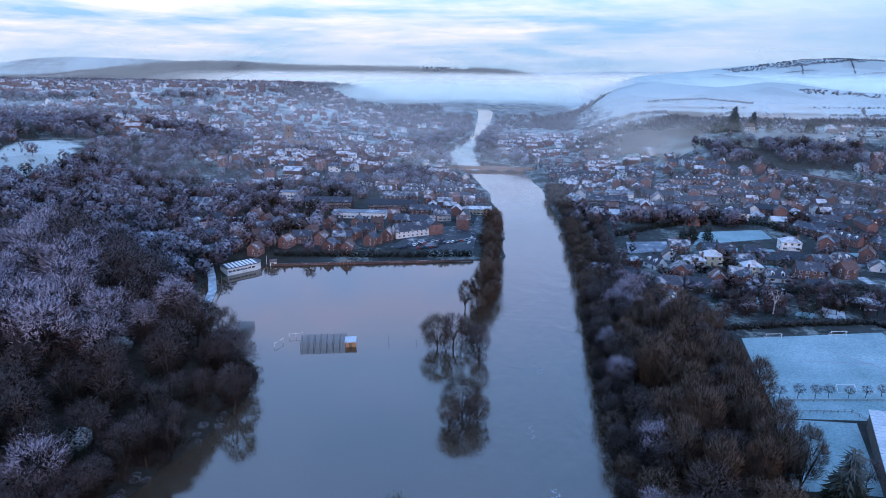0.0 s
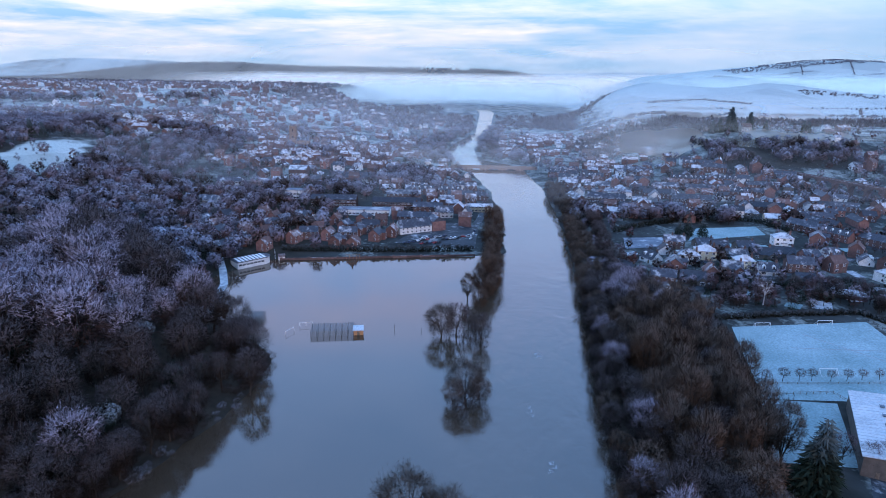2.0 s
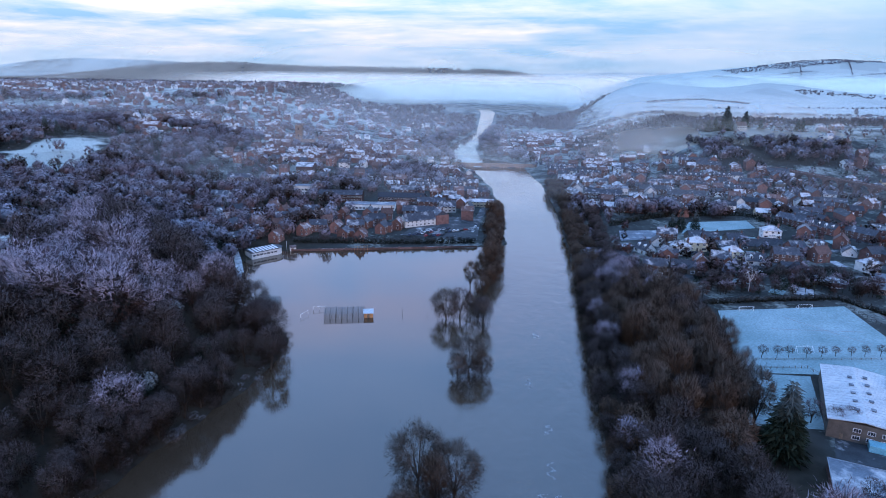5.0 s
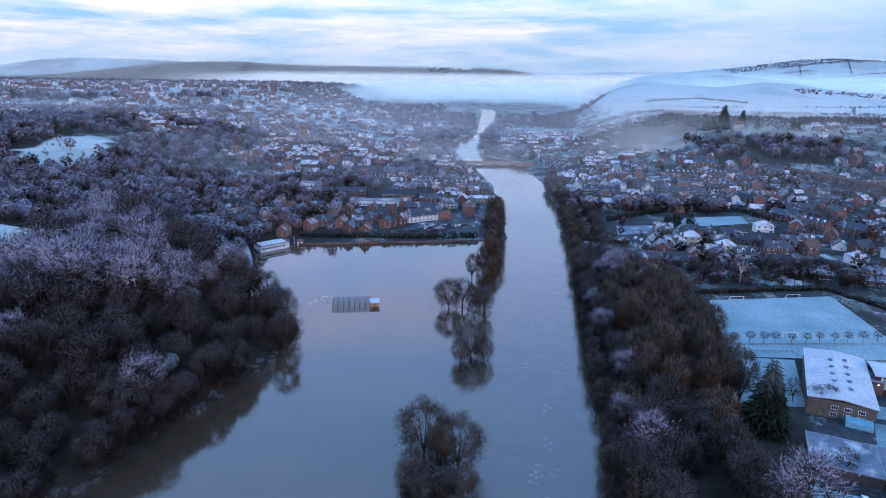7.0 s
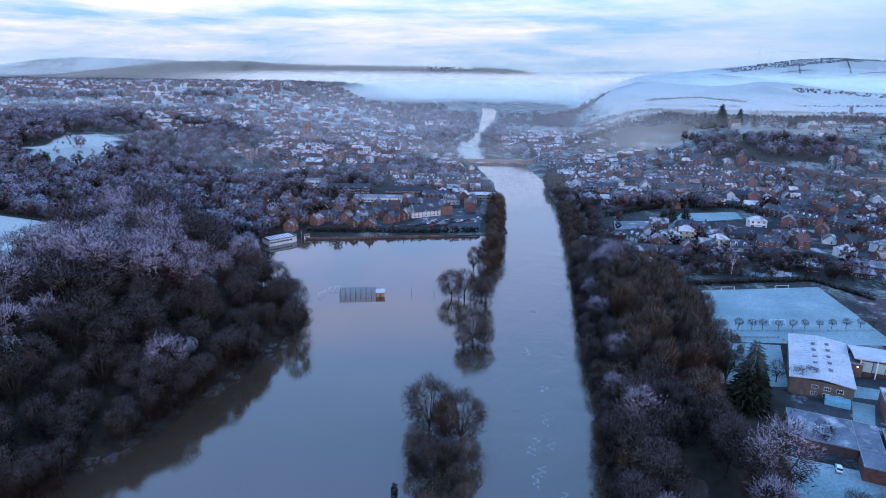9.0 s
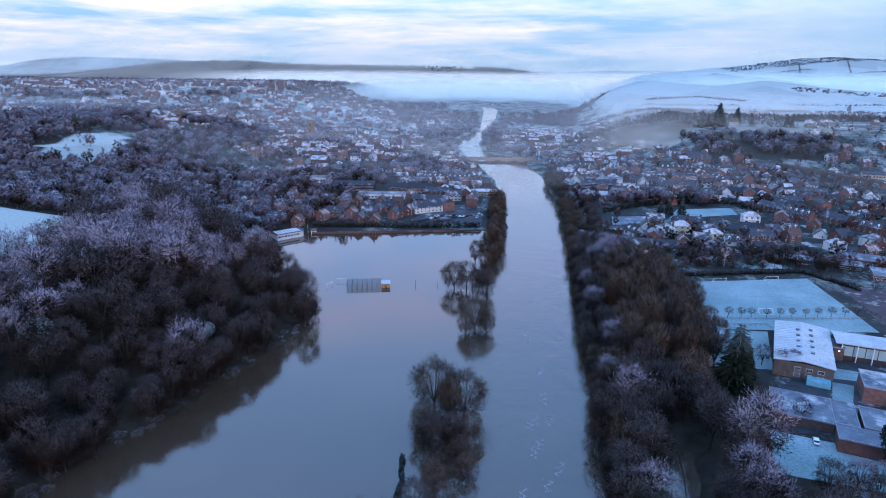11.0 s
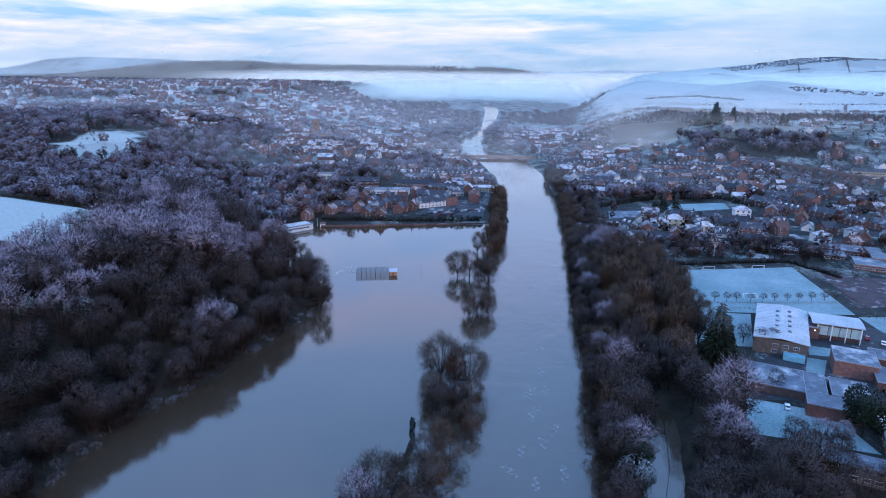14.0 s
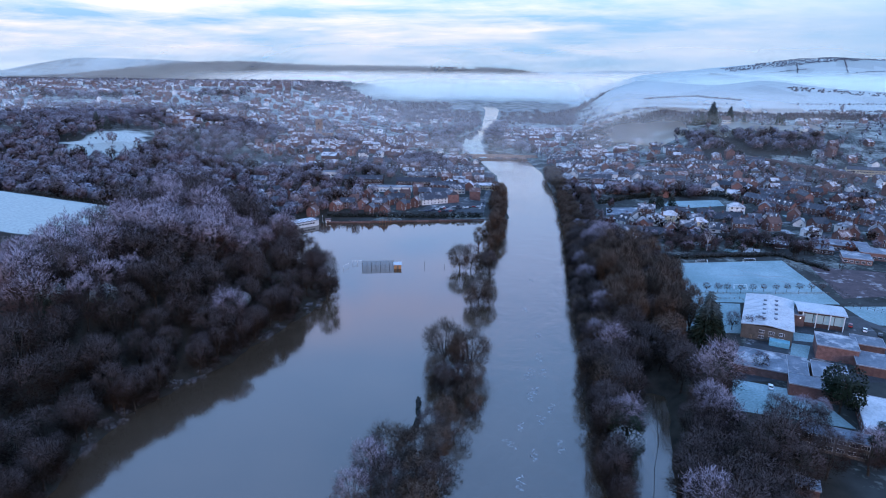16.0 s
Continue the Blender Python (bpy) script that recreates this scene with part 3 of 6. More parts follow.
def conifer(seed, H, R, name, label, count=1800):
    rng = np.random.default_rng(seed)
    shape = Shape().bar((0, 0, -0.5), (0, 0, H * 0.97), 0.02 * H, 0.004 * H, sides=6)
    k = np.sqrt(rng.random(count))
    z = H * (1 - 0.92 * k)
    tier = np.floor(z / (H * 0.06)) * H * 0.06
    a = np.floor(rng.random(count) * 9) / 9 * math.tau + tier * 1.7 + rng.normal(size=count) * 0.16
    reach = R * (1 - z / H) * rng.uniform(0.85, 1.15, count) + 0.2
    q = rng.uniform(0.2, 1.0, count)
    out = np.stack([np.cos(a), np.sin(a), np.zeros(count)], 1)
    base = out * (reach * q)[:, None] + np.stack([np.zeros(count), np.zeros(count), z - 0.18 * reach * q], 1)
    way = out * 0.8 + rng.normal(size=(count, 3)) * 0.35 + np.array([0, 0, -0.25])
    way /= np.linalg.norm(way, axis=1, keepdims=True)
    v, f = slivers(rng, base, way, 0.10 * H, 0.018 * H)
    ob = tagged(new(name, shape.mesh("trunk", BARK)), label, "tree")
    part("crown", crown_mesh("crown", v, 3, NEEDLE), NEEDLE, ob)
    return ob


def leafy_mesh(rng, lumps, count, size):
    """Leaf clumps, two triangles each, on the outsides of several lumps (centre, radii)."""
    base = []
    for c, r in lumps:
        n = count // len(lumps)
        d = rng.normal(size=(n, 3))
        d /= np.linalg.norm(d, axis=1, keepdims=True)
        base.append(np.array(c) + d * np.array(r) * rng.uniform(0.72, 1.05, n)[:, None])
    base = np.concatenate(base)
    n = len(base)
    u = rng.normal(size=(n, 3))
    u /= np.linalg.norm(u, axis=1, keepdims=True)
    w = np.cross(u, rng.normal(size=(n, 3)))
    w /= np.linalg.norm(w, axis=1, keepdims=True)
    s = (size * rng.uniform(0.5, 1.3, n))[:, None]
    v = np.stack([base - u * s, base + w * s * 0.6, base + u * s, base - w * s * 0.6], 1).reshape(-1, 3)
    return v, np.arange(n * 4).reshape(-1, 4)


def evergreen(seed, H, R, name, label, count=1600, leaf_size=0.045, leaf=LEAF):
    rng = np.random.default_rng(seed)
    shape = Shape().bar((0, 0, -0.5), (0, 0, H * 0.7), 0.025 * H, 0.01 * H, sides=6)
    lumps = [((0, 0, H * 0.55), (R * 0.8, R * 0.8, H * 0.42))]
    for k in range(8):
        a = math.tau * k / 8 + rng.uniform(-0.3, 0.3)
        lumps.append(((math.cos(a) * R * 0.55, math.sin(a) * R * 0.55, H * rng.uniform(0.3, 0.65)), (R * 0.48, R * 0.48, H * 0.24)))
    for a in (shape,):
        for c, r in lumps[1:5]:
            a.bar((0, 0, H * 0.25), c, 0.01 * H, 0.004 * H, sides=4)
    v, f = leafy_mesh(rng, lumps, count, leaf_size * H)
    ob = tagged(new(name, shape.mesh("trunk", BARK)), label, "tree")
    part("crown", crown_mesh("crown", v, 4, leaf, True), leaf, ob)
    return ob


USED = set()


def put(ob, x, y, z=None, turn=0.0, size=1.0, group="", tall=1.0):
    """The thing itself at its first place, copies of it at the others."""
    z = max(ground_z(x, y), -0.6) if z is None else z
    m = pose(x, y, z, 0, 0, turn)
    if ob.name in USED:
        ob = copy_thing(ob, m)
    else:
        USED.add(ob.name)
        ob.matrix_basis = m
    ob.scale = (size, size, size * tall)
    if group:
        tagged(ob, group=group)
    return ob


FROSTED = [bare_tree(k, 19, 7.0, "round", 3900, 0.066, BARK, TWIG_FROST, "woodland_tree", "bare broadleaf tree with hoar-frosted mauve-grey crown") for k in (11, 12, 13, 14)]
BROWN = [bare_tree(k, 18, 6.5, "round", 3900, 0.062, BARK, TWIG, "woodland_tree", "bare broadleaf tree with dark brown twigs") for k in (21, 22, 23, 24)]
TALL = [bare_tree(k, 24, 6.0, "tall", 4200, 0.050, BARK, TWIG_WILLOW, "poplar_tree", "tall bare poplar with upright brown twigs") for k in (31, 32, 33)]
WILLOW = [bare_tree(k, 15, 6.5, "broad", 3400, 0.068, BARK, TWIG_WILLOW, "willow_tree", "bare willow with orange-brown twigs on the riverbank") for k in (41, 42, 43)]
RIVERSIDE = [bare_tree(k, 18, 8.6, "broad", 7000, 0.055, BARK, TWIG_BANK, "riverside_tree", "broad bare tree with dense brown twigs in flood water", 170) for k in (45, 46)]
RED = [bare_tree(k, 12, 4.5, "round", 1700, 0.06, BARK, TWIG_RED, "garden_tree", "small bare tree with reddish twigs") for k in (51, 52)]
SHRUB = [bare_tree(k, 5, 3.2, "shrub", 420, 0.085, BARK, TWIG, "shrub", "low bare brown shrub") for k in (61, 62)]
RIME_SHRUB = [bare_tree(k, 2.2, 3.4, "shrub", 420, 0.055, BARK, BRAMBLE, "shrub", "low bramble whitened by frost") for k in (63, 64)]
DEEP = [bare_tree(k, 18, 7.6, "round", 2600, 0.092, BARK, t, "tree", "bare tree deep in the wood", 40) for k, t in ((15, TWIG_FROST), (16, TWIG_FROST), (17, TWIG_FROST), (18, TWIG), (19, TWIG))]
LIGHT = [bare_tree(k, 14, 5.5, "plain", 150, 0.44, BARK, t, "tree", "bare tree among houses", 10) for k, t in ((76, TWIG), (77, TWIG_RIME_HAZE), (78, TWIG_MAUVE), (79, TWIG_MAUVE), (80, TWIG_RED))] + [conifer(k, 14, 3.6, "conifer_tree", "dark conifer among houses", 200) for k in (85, 86)]
COPSE = [bare_tree(k, 14, 6.6, "plain", 220, 0.30, BARK, t, "tree", "bare frosted tree in a copse", 22) for k, t in ((276, TWIG_RIME_HAZE), (277, TWIG_MAUVE), (278, TWIG_MAUVE), (279, TWIG_RIME_HAZE), (280, TWIG))]
FAINT = [bare_tree(k, 14, 5.5, "plain", 60, 0.66, BARK, t, "tree", "bare tree on the hillside", 4) for k, t in ((176, TWIG_RIME_HAZE), (177, TWIG_RIME_HAZE), (178, TWIG_MAUVE))]
MID = [bare_tree(k, 14, 5.5, "round", 620, 0.17, BARK, t, "tree", l, 34) for k, t, l in ((71, TWIG, "bare brown winter tree"), (72, TWIG, "bare dark winter tree"), (73, TWIG_FROST, "bare tree pale with hoar frost"), (74, TWIG_FROST, "bare tree grey with hoar frost"), (75, TWIG_RED, "bare tree with reddish twigs"))]
CONIFER = [conifer(k, 18, 5.0, "conifer_tree", "dark evergreen conifer lightly frosted") for k in (81, 82)]
MID_CONIFER = [conifer(k, 14, 3.6, "conifer_tree", "dark evergreen conifer in the town", 600) for k in (83, 84)]
OAK = evergreen(91, 17, 6.0, "evergreen_tree", "dense dark evergreen broadleaf tree", 4200, 0.022)
IVY = evergreen(94, 16, 5.6, "ivy_clad_tree", "ivy-clad tree speckled white with frost", 3600, 0.018, LEAF_FROST)
BUSHY = [evergreen(k, 6, 3.4, "evergreen_bush", "dark evergreen garden bush", 420) for k in (92, 93)]
BIRCH_TREE = bare_tree(95, 12, 4.0, "small", 700, 0.035, BIRCH, TWIG_RED, "birch_tree", "bare silver birch with pale trunk and limbs")
SAPLING = [bare_tree(k, 5.8, 2.4, "small", 900, 0.042, BARK, TWIG_RED, "avenue_tree", "small bare tree beside a frosted playing field") for k in (96, 97)]
rnd = random.Random(7)


def joined(name, label, category, places, templates):
    """One object of many trees or houses that nobody could count. places: (template, x, y, z, turn, size)."""
    cache, mats = {}, []
    vs, ls, ts, ms, cs, ns, n = [], [], [], [], [], [], 0
    domed = any("custom_normal" in o.data.attributes for top in templates for o in top.children if o.data)
    for k, x, y, z, turn, size in places:
        if k not in cache:
            top = templates[k]
            got = []
            for o in (o for o in (top, *top.children) if o.data):
                me = o.data
                v = np.empty(len(me.vertices) * 3, np.float32)
                me.vertices.foreach_get("co", v)
                v = v.reshape(-1, 3) + np.array(o.matrix_basis.translation if o is not top else (0.0, 0.0, 0.0), np.float32)
                loop = np.empty(len(me.loops), np.int32)
                me.loops.foreach_get("vertex_index", loop)
                total = np.empty(len(me.polygons), np.int32)
                me.polygons.foreach_get("loop_total", total)
                if me.materials[0] not in mats:
                    mats.append(me.materials[0])
                up = np.clip(v[:, 2] / (v[:, 2].max() + 1e-6), 0, 1)
                if me.color_attributes:
                    c = np.empty(len(v) * 4, np.float32)
                    me.color_attributes[0].data.foreach_get("color", c)
                    up = c[::4]
                normal = np.zeros(len(v) * 3, np.float32)
                if "custom_normal" in me.attributes:
                    me.attributes["custom_normal"].data.foreach_get("vector", normal)
                elif domed:
                    me.vertex_normals.foreach_get("vector", normal)
                got.append((v, loop, total, mats.index(me.materials[0]), up, normal.reshape(-1, 3)))
            cache[k] = got
        c, q = math.cos(radians(turn)) * size, math.sin(radians(turn)) * size
        tone = rnd.random()
        for v, loop, total, m, up, nv in cache[k]:
            vs.append(np.stack([v[:, 0] * c - v[:, 1] * q + x, v[:, 0] * q + v[:, 1] * c + y, v[:, 2] * size + z], 1))
            if domed:
                ns.append(np.stack([nv[:, 0] * c - nv[:, 1] * q, nv[:, 0] * q + nv[:, 1] * c, nv[:, 2] * size], 1) / size)
            ls.append(loop + n)
            ts.append(total)
            ms.append(np.full(len(total), m, np.int32))
            cs.append(np.stack([up, np.full(len(up), tone), np.zeros(len(up)), np.ones(len(up))], 1))
            n += len(v)
    me = make_big(name, np.concatenate(vs), np.concatenate(ls), np.concatenate(ts), mats, np.concatenate(ms))
    layer = me.color_attributes.new("crown", "FLOAT_COLOR", "POINT")
    layer.data.foreach_set("color", np.concatenate(cs).astype(np.float32).ravel())
    if domed:
        me.polygons.foreach_set("use_smooth", np.full(len(me.polygons), True))
        layer = me.attributes.new("custom_normal", "FLOAT_VECTOR", "POINT")
        layer.data.foreach_set("vector", np.concatenate(ns).astype(np.float32).ravel())
    return tagged(new(name, me), label, category, kind="stuff")


def near_field(x, y):
    fx, fy, hx, hy = FIELD
    return abs(x - fx) < hx + 3 and abs(y - fy) < hy + 3


def west_wood():
    """The wood on the steep bank beside the flooded meadow: its edge tree by tree, its depth as one."""
    deep, under = [], []
    for j in range(32):
        for i in range(26):
            x, y = -88 - i * 10.7 + rnd.uniform(-4.0, 4.0), -30 + j * 10.7 + rnd.uniform(-4.0, 4.0)
            d = -float(wet(x, y))
            edge = -(0.76 * (y + 128) + 34)
            if d < -0.5 or x < (-224 if y < 205 else -246) or x < edge or near_field(x, y) or y > 262 + 0.35 * (-100 - x) or y > 300:
                continue
            k, turn = rnd.random(), rnd.uniform(0, 360)
            if d < 12:
                for q in range(3):
                    sx, sy = x + rnd.uniform(-5, 5), y + rnd.uniform(-5, 5)
                    if -float(wet(sx, sy)) > -1.0:
                        under.append((2 + rnd.randrange(2) if rnd.random() < 0.16 else rnd.randrange(2), sx, sy, max(ground_z(sx, sy), -0.4), rnd.uniform(0, 360), rnd.uniform(0.45, 1.1)))
            if d < (20 if 165 < y < 235 else 9):
                if k < (0.9 if y < 170 else 0.3):
                    put(rnd.choice(BROWN), x, y, None, turn, rnd.uniform(0.85, 1.2), "wood on the bank")
                continue
            frosty = k < 0.12 + 0.58 * float(ss(18, 72, d)) * (0.45 + 0.55 * float(ss(50, 170, y)))
            if d < 90 and rnd.random() < 0.07:
                put(IVY, x, y, None, turn, rnd.uniform(0.7, 1.15), "wood on the bank")
            elif rnd.random() < 0.05:
                put(OAK, x, y, None, turn, rnd.uniform(0.55, 0.8), "wood on the bank")
            elif d < 42:
                put(rnd.choice(FROSTED if frosty else BROWN), x, y, None, turn, rnd.uniform(0.95, 1.5), "wood on the bank")
            else:
                deep.append((rnd.choice((0, 1, 2) if frosty else (3, 4)), x, y, ground_z(x, y), turn, rnd.uniform(0.95, 1.7) * (0.82 if x < -200 and y < 200 else 1.0)))
    for k in range(44):
        y = -34 + k * 6.2 + rnd.uniform(-1.5, 1.5)
        edge = float(np.interp(y, MEADOW_Y, MEADOW_X))
        x = edge - rnd.uniform(1.5, 5.0)
        if y < 168 and rnd.random() < 0.8:
            put(rnd.choice(BROWN), x, y, None, rnd.uniform(0, 360), rnd.uniform(0.62, 0.98), "wood on the bank")
        for q in range(3):
            sx, sy = edge + rnd.uniform(-5, 0.6), y + rnd.uniform(-3, 3)
            white = noise.noise((sy * 0.06, 3.0, 1.0)) > -0.02
            under.append((2 + rnd.randrange(2) if white else rnd.randrange(2), sx, sy, max(ground_z(sx, sy), -0.3), rnd.uniform(0, 360), rnd.uniform(0.4, 0.75) if white else rnd.uniform(0.4, 0.9)))
    joined("bank_undergrowth", "tangled bare shrubs and frosted brambles on the flooded bank", "undergrowth", under, SHRUB + RIME_SHRUB)
    joined("woodland", "deep bare woodland whitened by hoar frost", "woodland", deep, DEEP)


def east_strip():
    """Trees on the flooded east bank between the river and the school."""
    for j in range(38):
        for i in range(8):
            x, y = 31 + i * 8.0 + rnd.uniform(-2.8, 2.8), 18 + j * 8.0 + rnd.uniform(-2.8, 2.8)
            bank = float(np.interp(y, EAST_Y, EAST_X))
            limit = 78 if y < 108 else (100 if y < 215 else 108 - (y - 215) * 0.30)
            if x < bank + 4 or x > limit or (y < 108 and -8.0 < x - (47.5 + 0.22 * (y - 43)) < 7) or (x > 80 and y < 150 and rnd.random() < 0.6) or (76 < x and 112 < y < 152):
                continue
            k = rnd.random()
            if 130 < y < 260 and x > 52:
                kind = TALL if k < 0.55 else (BROWN if k < 0.8 else WILLOW)
            elif y < 130:
                kind = BROWN if k < 0.74 else (FROSTED if k < 0.80 else WILLOW)
            else:
                kind = BROWN if k < 0.36 else (WILLOW if k < 0.76 else FROSTED)
            put(rnd.choice(kind), x, y, None, rnd.uniform(0, 360), rnd.uniform(0.82, 1.18), "trees on the east bank")
    for x, y, s in ((89, 140, 1.5), (96, 150, 1.0), (118, 62, 0.8), (92, 62, 0.8), (138, 62, 0.8)):
        put(CONIFER[int(x) % 2], x, y, None, 40 * x, s)
    put(OAK, 121, 90, None, 10, 1.2)
    put(OAK, 42, 64, None, 80, 1.0)
    put(IVY, 40, 52, None, 150, 1.05)
    for x, y, s in ((77, 86, 1.5), (79, 46, 1.35), (45, 112, 1.3), (34, 40, 1.0), (37, 76, 1.1), (100, 62, 0.8), (104, 82, 0.6), (112, 84, 0.5), (112, 54, 0.9), (122, 50, 0.9), (94, 78, 0.75), (105, 72, 0.7), (90, 60, 1.1), (84, 40, 1.1), (98, 50, 0.95)):
        put((FROSTED if x in (77, 45, 104, 112, 122) else BROWN)[int(x) % 4], x, y, None, 33 * x, s)
    for x, y in ((113, 157), (118, 158), (108, 162), (133, 60), (104, 118)):
        put(RED[x % 2], x, y, None, 50 * x, 0.85)


def river_row():
    """Half-drowned trees between the meadow and the river."""
    rows = [(RIVERSIDE, -27.7, 248, 0.98), (RED, -21, 249, 1.55), (BROWN, -9, 241, 0.95), (RIVERSIDE, -13, 193, 0.95), (WILLOW, -7, 190, 0.8), (SHRUB, -14, 177, 1.2), (TALL, -18.7, 297, 0.72), (TALL, -13, 306, 0.8), (WILLOW, -8, 302, 0.9),
            (RIVERSIDE, -23.5, 118, 1.18), (RIVERSIDE, -12, 114, 1.08), (TALL, -17, 108, 0.85), (WILLOW, -10, 100, 0.8), (WILLOW, -24, 100, 0.9), (BROWN, -20, 92, 0.8), (WILLOW, -9, 82, 0.55), (SHRUB, -12, 76, 1.2), (WILLOW, -18, 72, 0.8), (SHRUB, -8, 78, 1.3),
            (RIVERSIDE, -31.5, 42, 1.05), (FROSTED, -36, 33, 1.0), (RIVERSIDE, -24, 44, 0.95), (WILLOW, -22, 34, 1.0), (BROWN, -30, 26, 1.0), (FROSTED, -38, 22, 0.9), (WILLOW, -20, 22, 1.0), (WILLOW, -18, 52, 0.9), (BROWN, -26, 12, 1.0), (SHRUB, -10, 60, 1.0), (SHRUB, -12, 45, 1.0), (WILLOW, -26, 108, 0.7), (SHRUB, -20, 112, 1.4), (SHRUB, -14, 104, 1.5), (SHRUB, -24, 94, 1.3), (BROWN, -15, 96, 0.75), (WILLOW, -11, 90, 0.6), (SHRUB, -17, 86, 1.5), (SHRUB, -20, 80, 1.3), (SHRUB, -11, 186, 1.4), (WILLOW, -17, 186, 0.8), (SHRUB, -8, 197, 1.4), (SHRUB, -24, 246, 1.2), (SHRUB, -17, 244, 1.3), (SHRUB, -8, 236, 1.3), (WILLOW, -12, 252, 0.8), (WILLOW, -12, 285, 0.85), (WILLOW, -16, 262, 0.6), (BROWN, -22, 60, 0.8), (WILLOW, -14, 64, 0.7), (SHRUB, -25, 50, 1.3), (BROWN, -16, 30, 0.9)]
    for kind, x, y, s in rows:
        put(kind[int(abs(x * 3 + y)) % len(kind)], x, y, -0.4, 37 * x + y, s, "half-drowned trees by the river")
    for k in range(16):
        y = 308 + k * 11 + rnd.uniform(-3, 3)
        put(rnd.choice(TALL if k % 3 else WILLOW), -9 + rnd.uniform(-3, 4), y, 0.0 if y < 380 else None, rnd.uniform(0, 360), rnd.uniform(0.75, 1.0), "half-drowned trees by the river")
        put(rnd.choice(WILLOW), -6 + rnd.uniform(-2, 3), y + 5, 0.0 if y < 380 else None, rnd.uniform(0, 360), rnd.uniform(0.7, 1.0), "half-drowned trees by the river")
    for k in range(52):
        y = 14 + k * 5.8 + rnd.uniform(-2, 2)
        bank = float(np.interp(y, EAST_Y, EAST_X))
        put(rnd.choice(SHRUB), bank + rnd.uniform(0.0, 4.0), y, -0.3, rnd.uniform(0, 360), rnd.uniform(0.8, 1.7), "shrubs on the east bank")
        if k % 2:
            put(rnd.choice(WILLOW + BROWN), bank + rnd.uniform(2, 5), y + 2, -0.3, rnd.uniform(0, 360), rnd.uniform(0.5, 0.85), "shrubs on the east bank")
    for x, y, s in ((-102, 206, 1.25), (-108, 212, 1.1), (-112, 205, 1.1), (-115, 217, 1.0)):
        put(BROWN[int(-x) % 4], x, y, 0.4, 70 * x, s, "trees at the meadow's corner")
    for x, y in ((-100, 200), (-104, 195), (-103, 213), (-99, 208)):
        put(SHRUB[int(-x) % 2], x, y, 0.1, 70 * x, 1.0)
    # east bank further up
    for k in range(34):
        y = 306 + k * 9.5 + rnd.uniform(-3, 3)
        bank = float(np.interp(y, EAST_Y, EAST_X))
        for off in (5, 13, 22) if y < 470 else (5, 12):
            put(rnd.choice(WILLOW if off < 20 else BROWN), bank + off + rnd.uniform(-3, 3), y + rnd.uniform(-3, 3), None, rnd.uniform(0, 360), rnd.uniform(0.6, 1.0), "willows on the east bank")


west_wood()
east_strip()
river_row()

# ---- houses ----


def window_shape(w, h, bars=1):
    """A white frame round dark panes in one piece, facing -y, its middle at the origin."""
    t, b = 0.10, 0.06
    xs = [-w / 2 - t, -w / 2]
    for k in range(bars):
        x = -w / 2 + w * (k + 1) / (bars + 1)
        xs += [x - b / 2, x + b / 2]
    xs += [w / 2, w / 2 + t]
    zs = [-h / 2 - t, -h / 2, h / 2, h / 2 + t]
    n = len(xs)
    verts = [(x, -0.07, z) for z in zs for x in xs] + [(xs[0], 0.03, zs[0]), (xs[-1], 0.03, zs[0]), (xs[-1], 0.03, zs[-1]), (xs[0], 0.03, zs[-1])]
    faces, index = [], []
    for j in range(3):
        for i in range(n - 1):
            faces.append((j * n + i, j * n + i + 1, j * n + n + i + 1, j * n + n + i))
            index.append(1 if j == 1 and i % 2 == 1 else 0)
    m = 4 * n
    faces += [tuple(range(n - 1, -1, -1)) + (m, m + 1), tuple(range(3 * n, 4 * n)) + (m + 2, m + 3), (0, n, 2 * n, 3 * n, m + 3, m), (n - 1, m + 1, m + 2, 4 * n - 1, 3 * n - 1, 2 * n - 1)]
    index += [0, 0, 0, 0]
    return make("window", verts, faces, [WHITE, GLASS], index)


WINDOW = window_shape(1.3, 1.2)
WINDOW_WIDE = window_shape(2.0, 1.25, 2)
WINDOW_TALL = window_shape(0.9, 1.5, 0)
DOOR = Shape().box(-0.5, -0.08, 0, 0.5, 0.03, 2.05).mesh("door", TIMBER)


def gable_roof(L, D, eaves, rise, over=0.35, thick=0.18):
    """Two slabs that meet at a ridge along x."""
    q = Shape()
    for s in (-1, 1):
        e = Vector((0, s * (D / 2 + over), eaves - over * rise / (D / 2)))
        r = Vector((0, 0, eaves + rise))
        n = Vector((0, s * rise, D / 2)).normalized() * thick
        x = Vector((L / 2 + over, 0, 0))
        ring = [-x + e, x + e, x + r, -x + r]
        q.hull(ring if s < 0 else ring[::-1], [p + n for p in ring] if s < 0 else [p + n for p in ring[::-1]])
    q.box(-L / 2 - over, -0.14, eaves + rise + thick - 0.06, L / 2 + over, 0.14, eaves + rise + thick + 0.10)
    return q


def hip_roof(L, D, eaves, rise, over=0.35, thick=0.14):
    q = Shape()
    a, b = L / 2 + over, D / 2 + over
    c = max(L / 2 - D / 2, 0.15)
    z0, z1 = eaves - 0.12, eaves + rise
    q.box(-a, -b, z0 - thick, a, b, z0)
    q.poly([(-a, -b, z0), (a, -b, z0), (c, 0, z1), (-c, 0, z1)])
    q.poly([(a, b, z0), (-a, b, z0), (-c, 0, z1), (c, 0, z1)])
    q.poly([(a, -b, z0), (a, b, z0), (c, 0, z1)])
    q.poly([(-a, b, z0), (-a, -b, z0), (-c, 0, z1)])
    return q


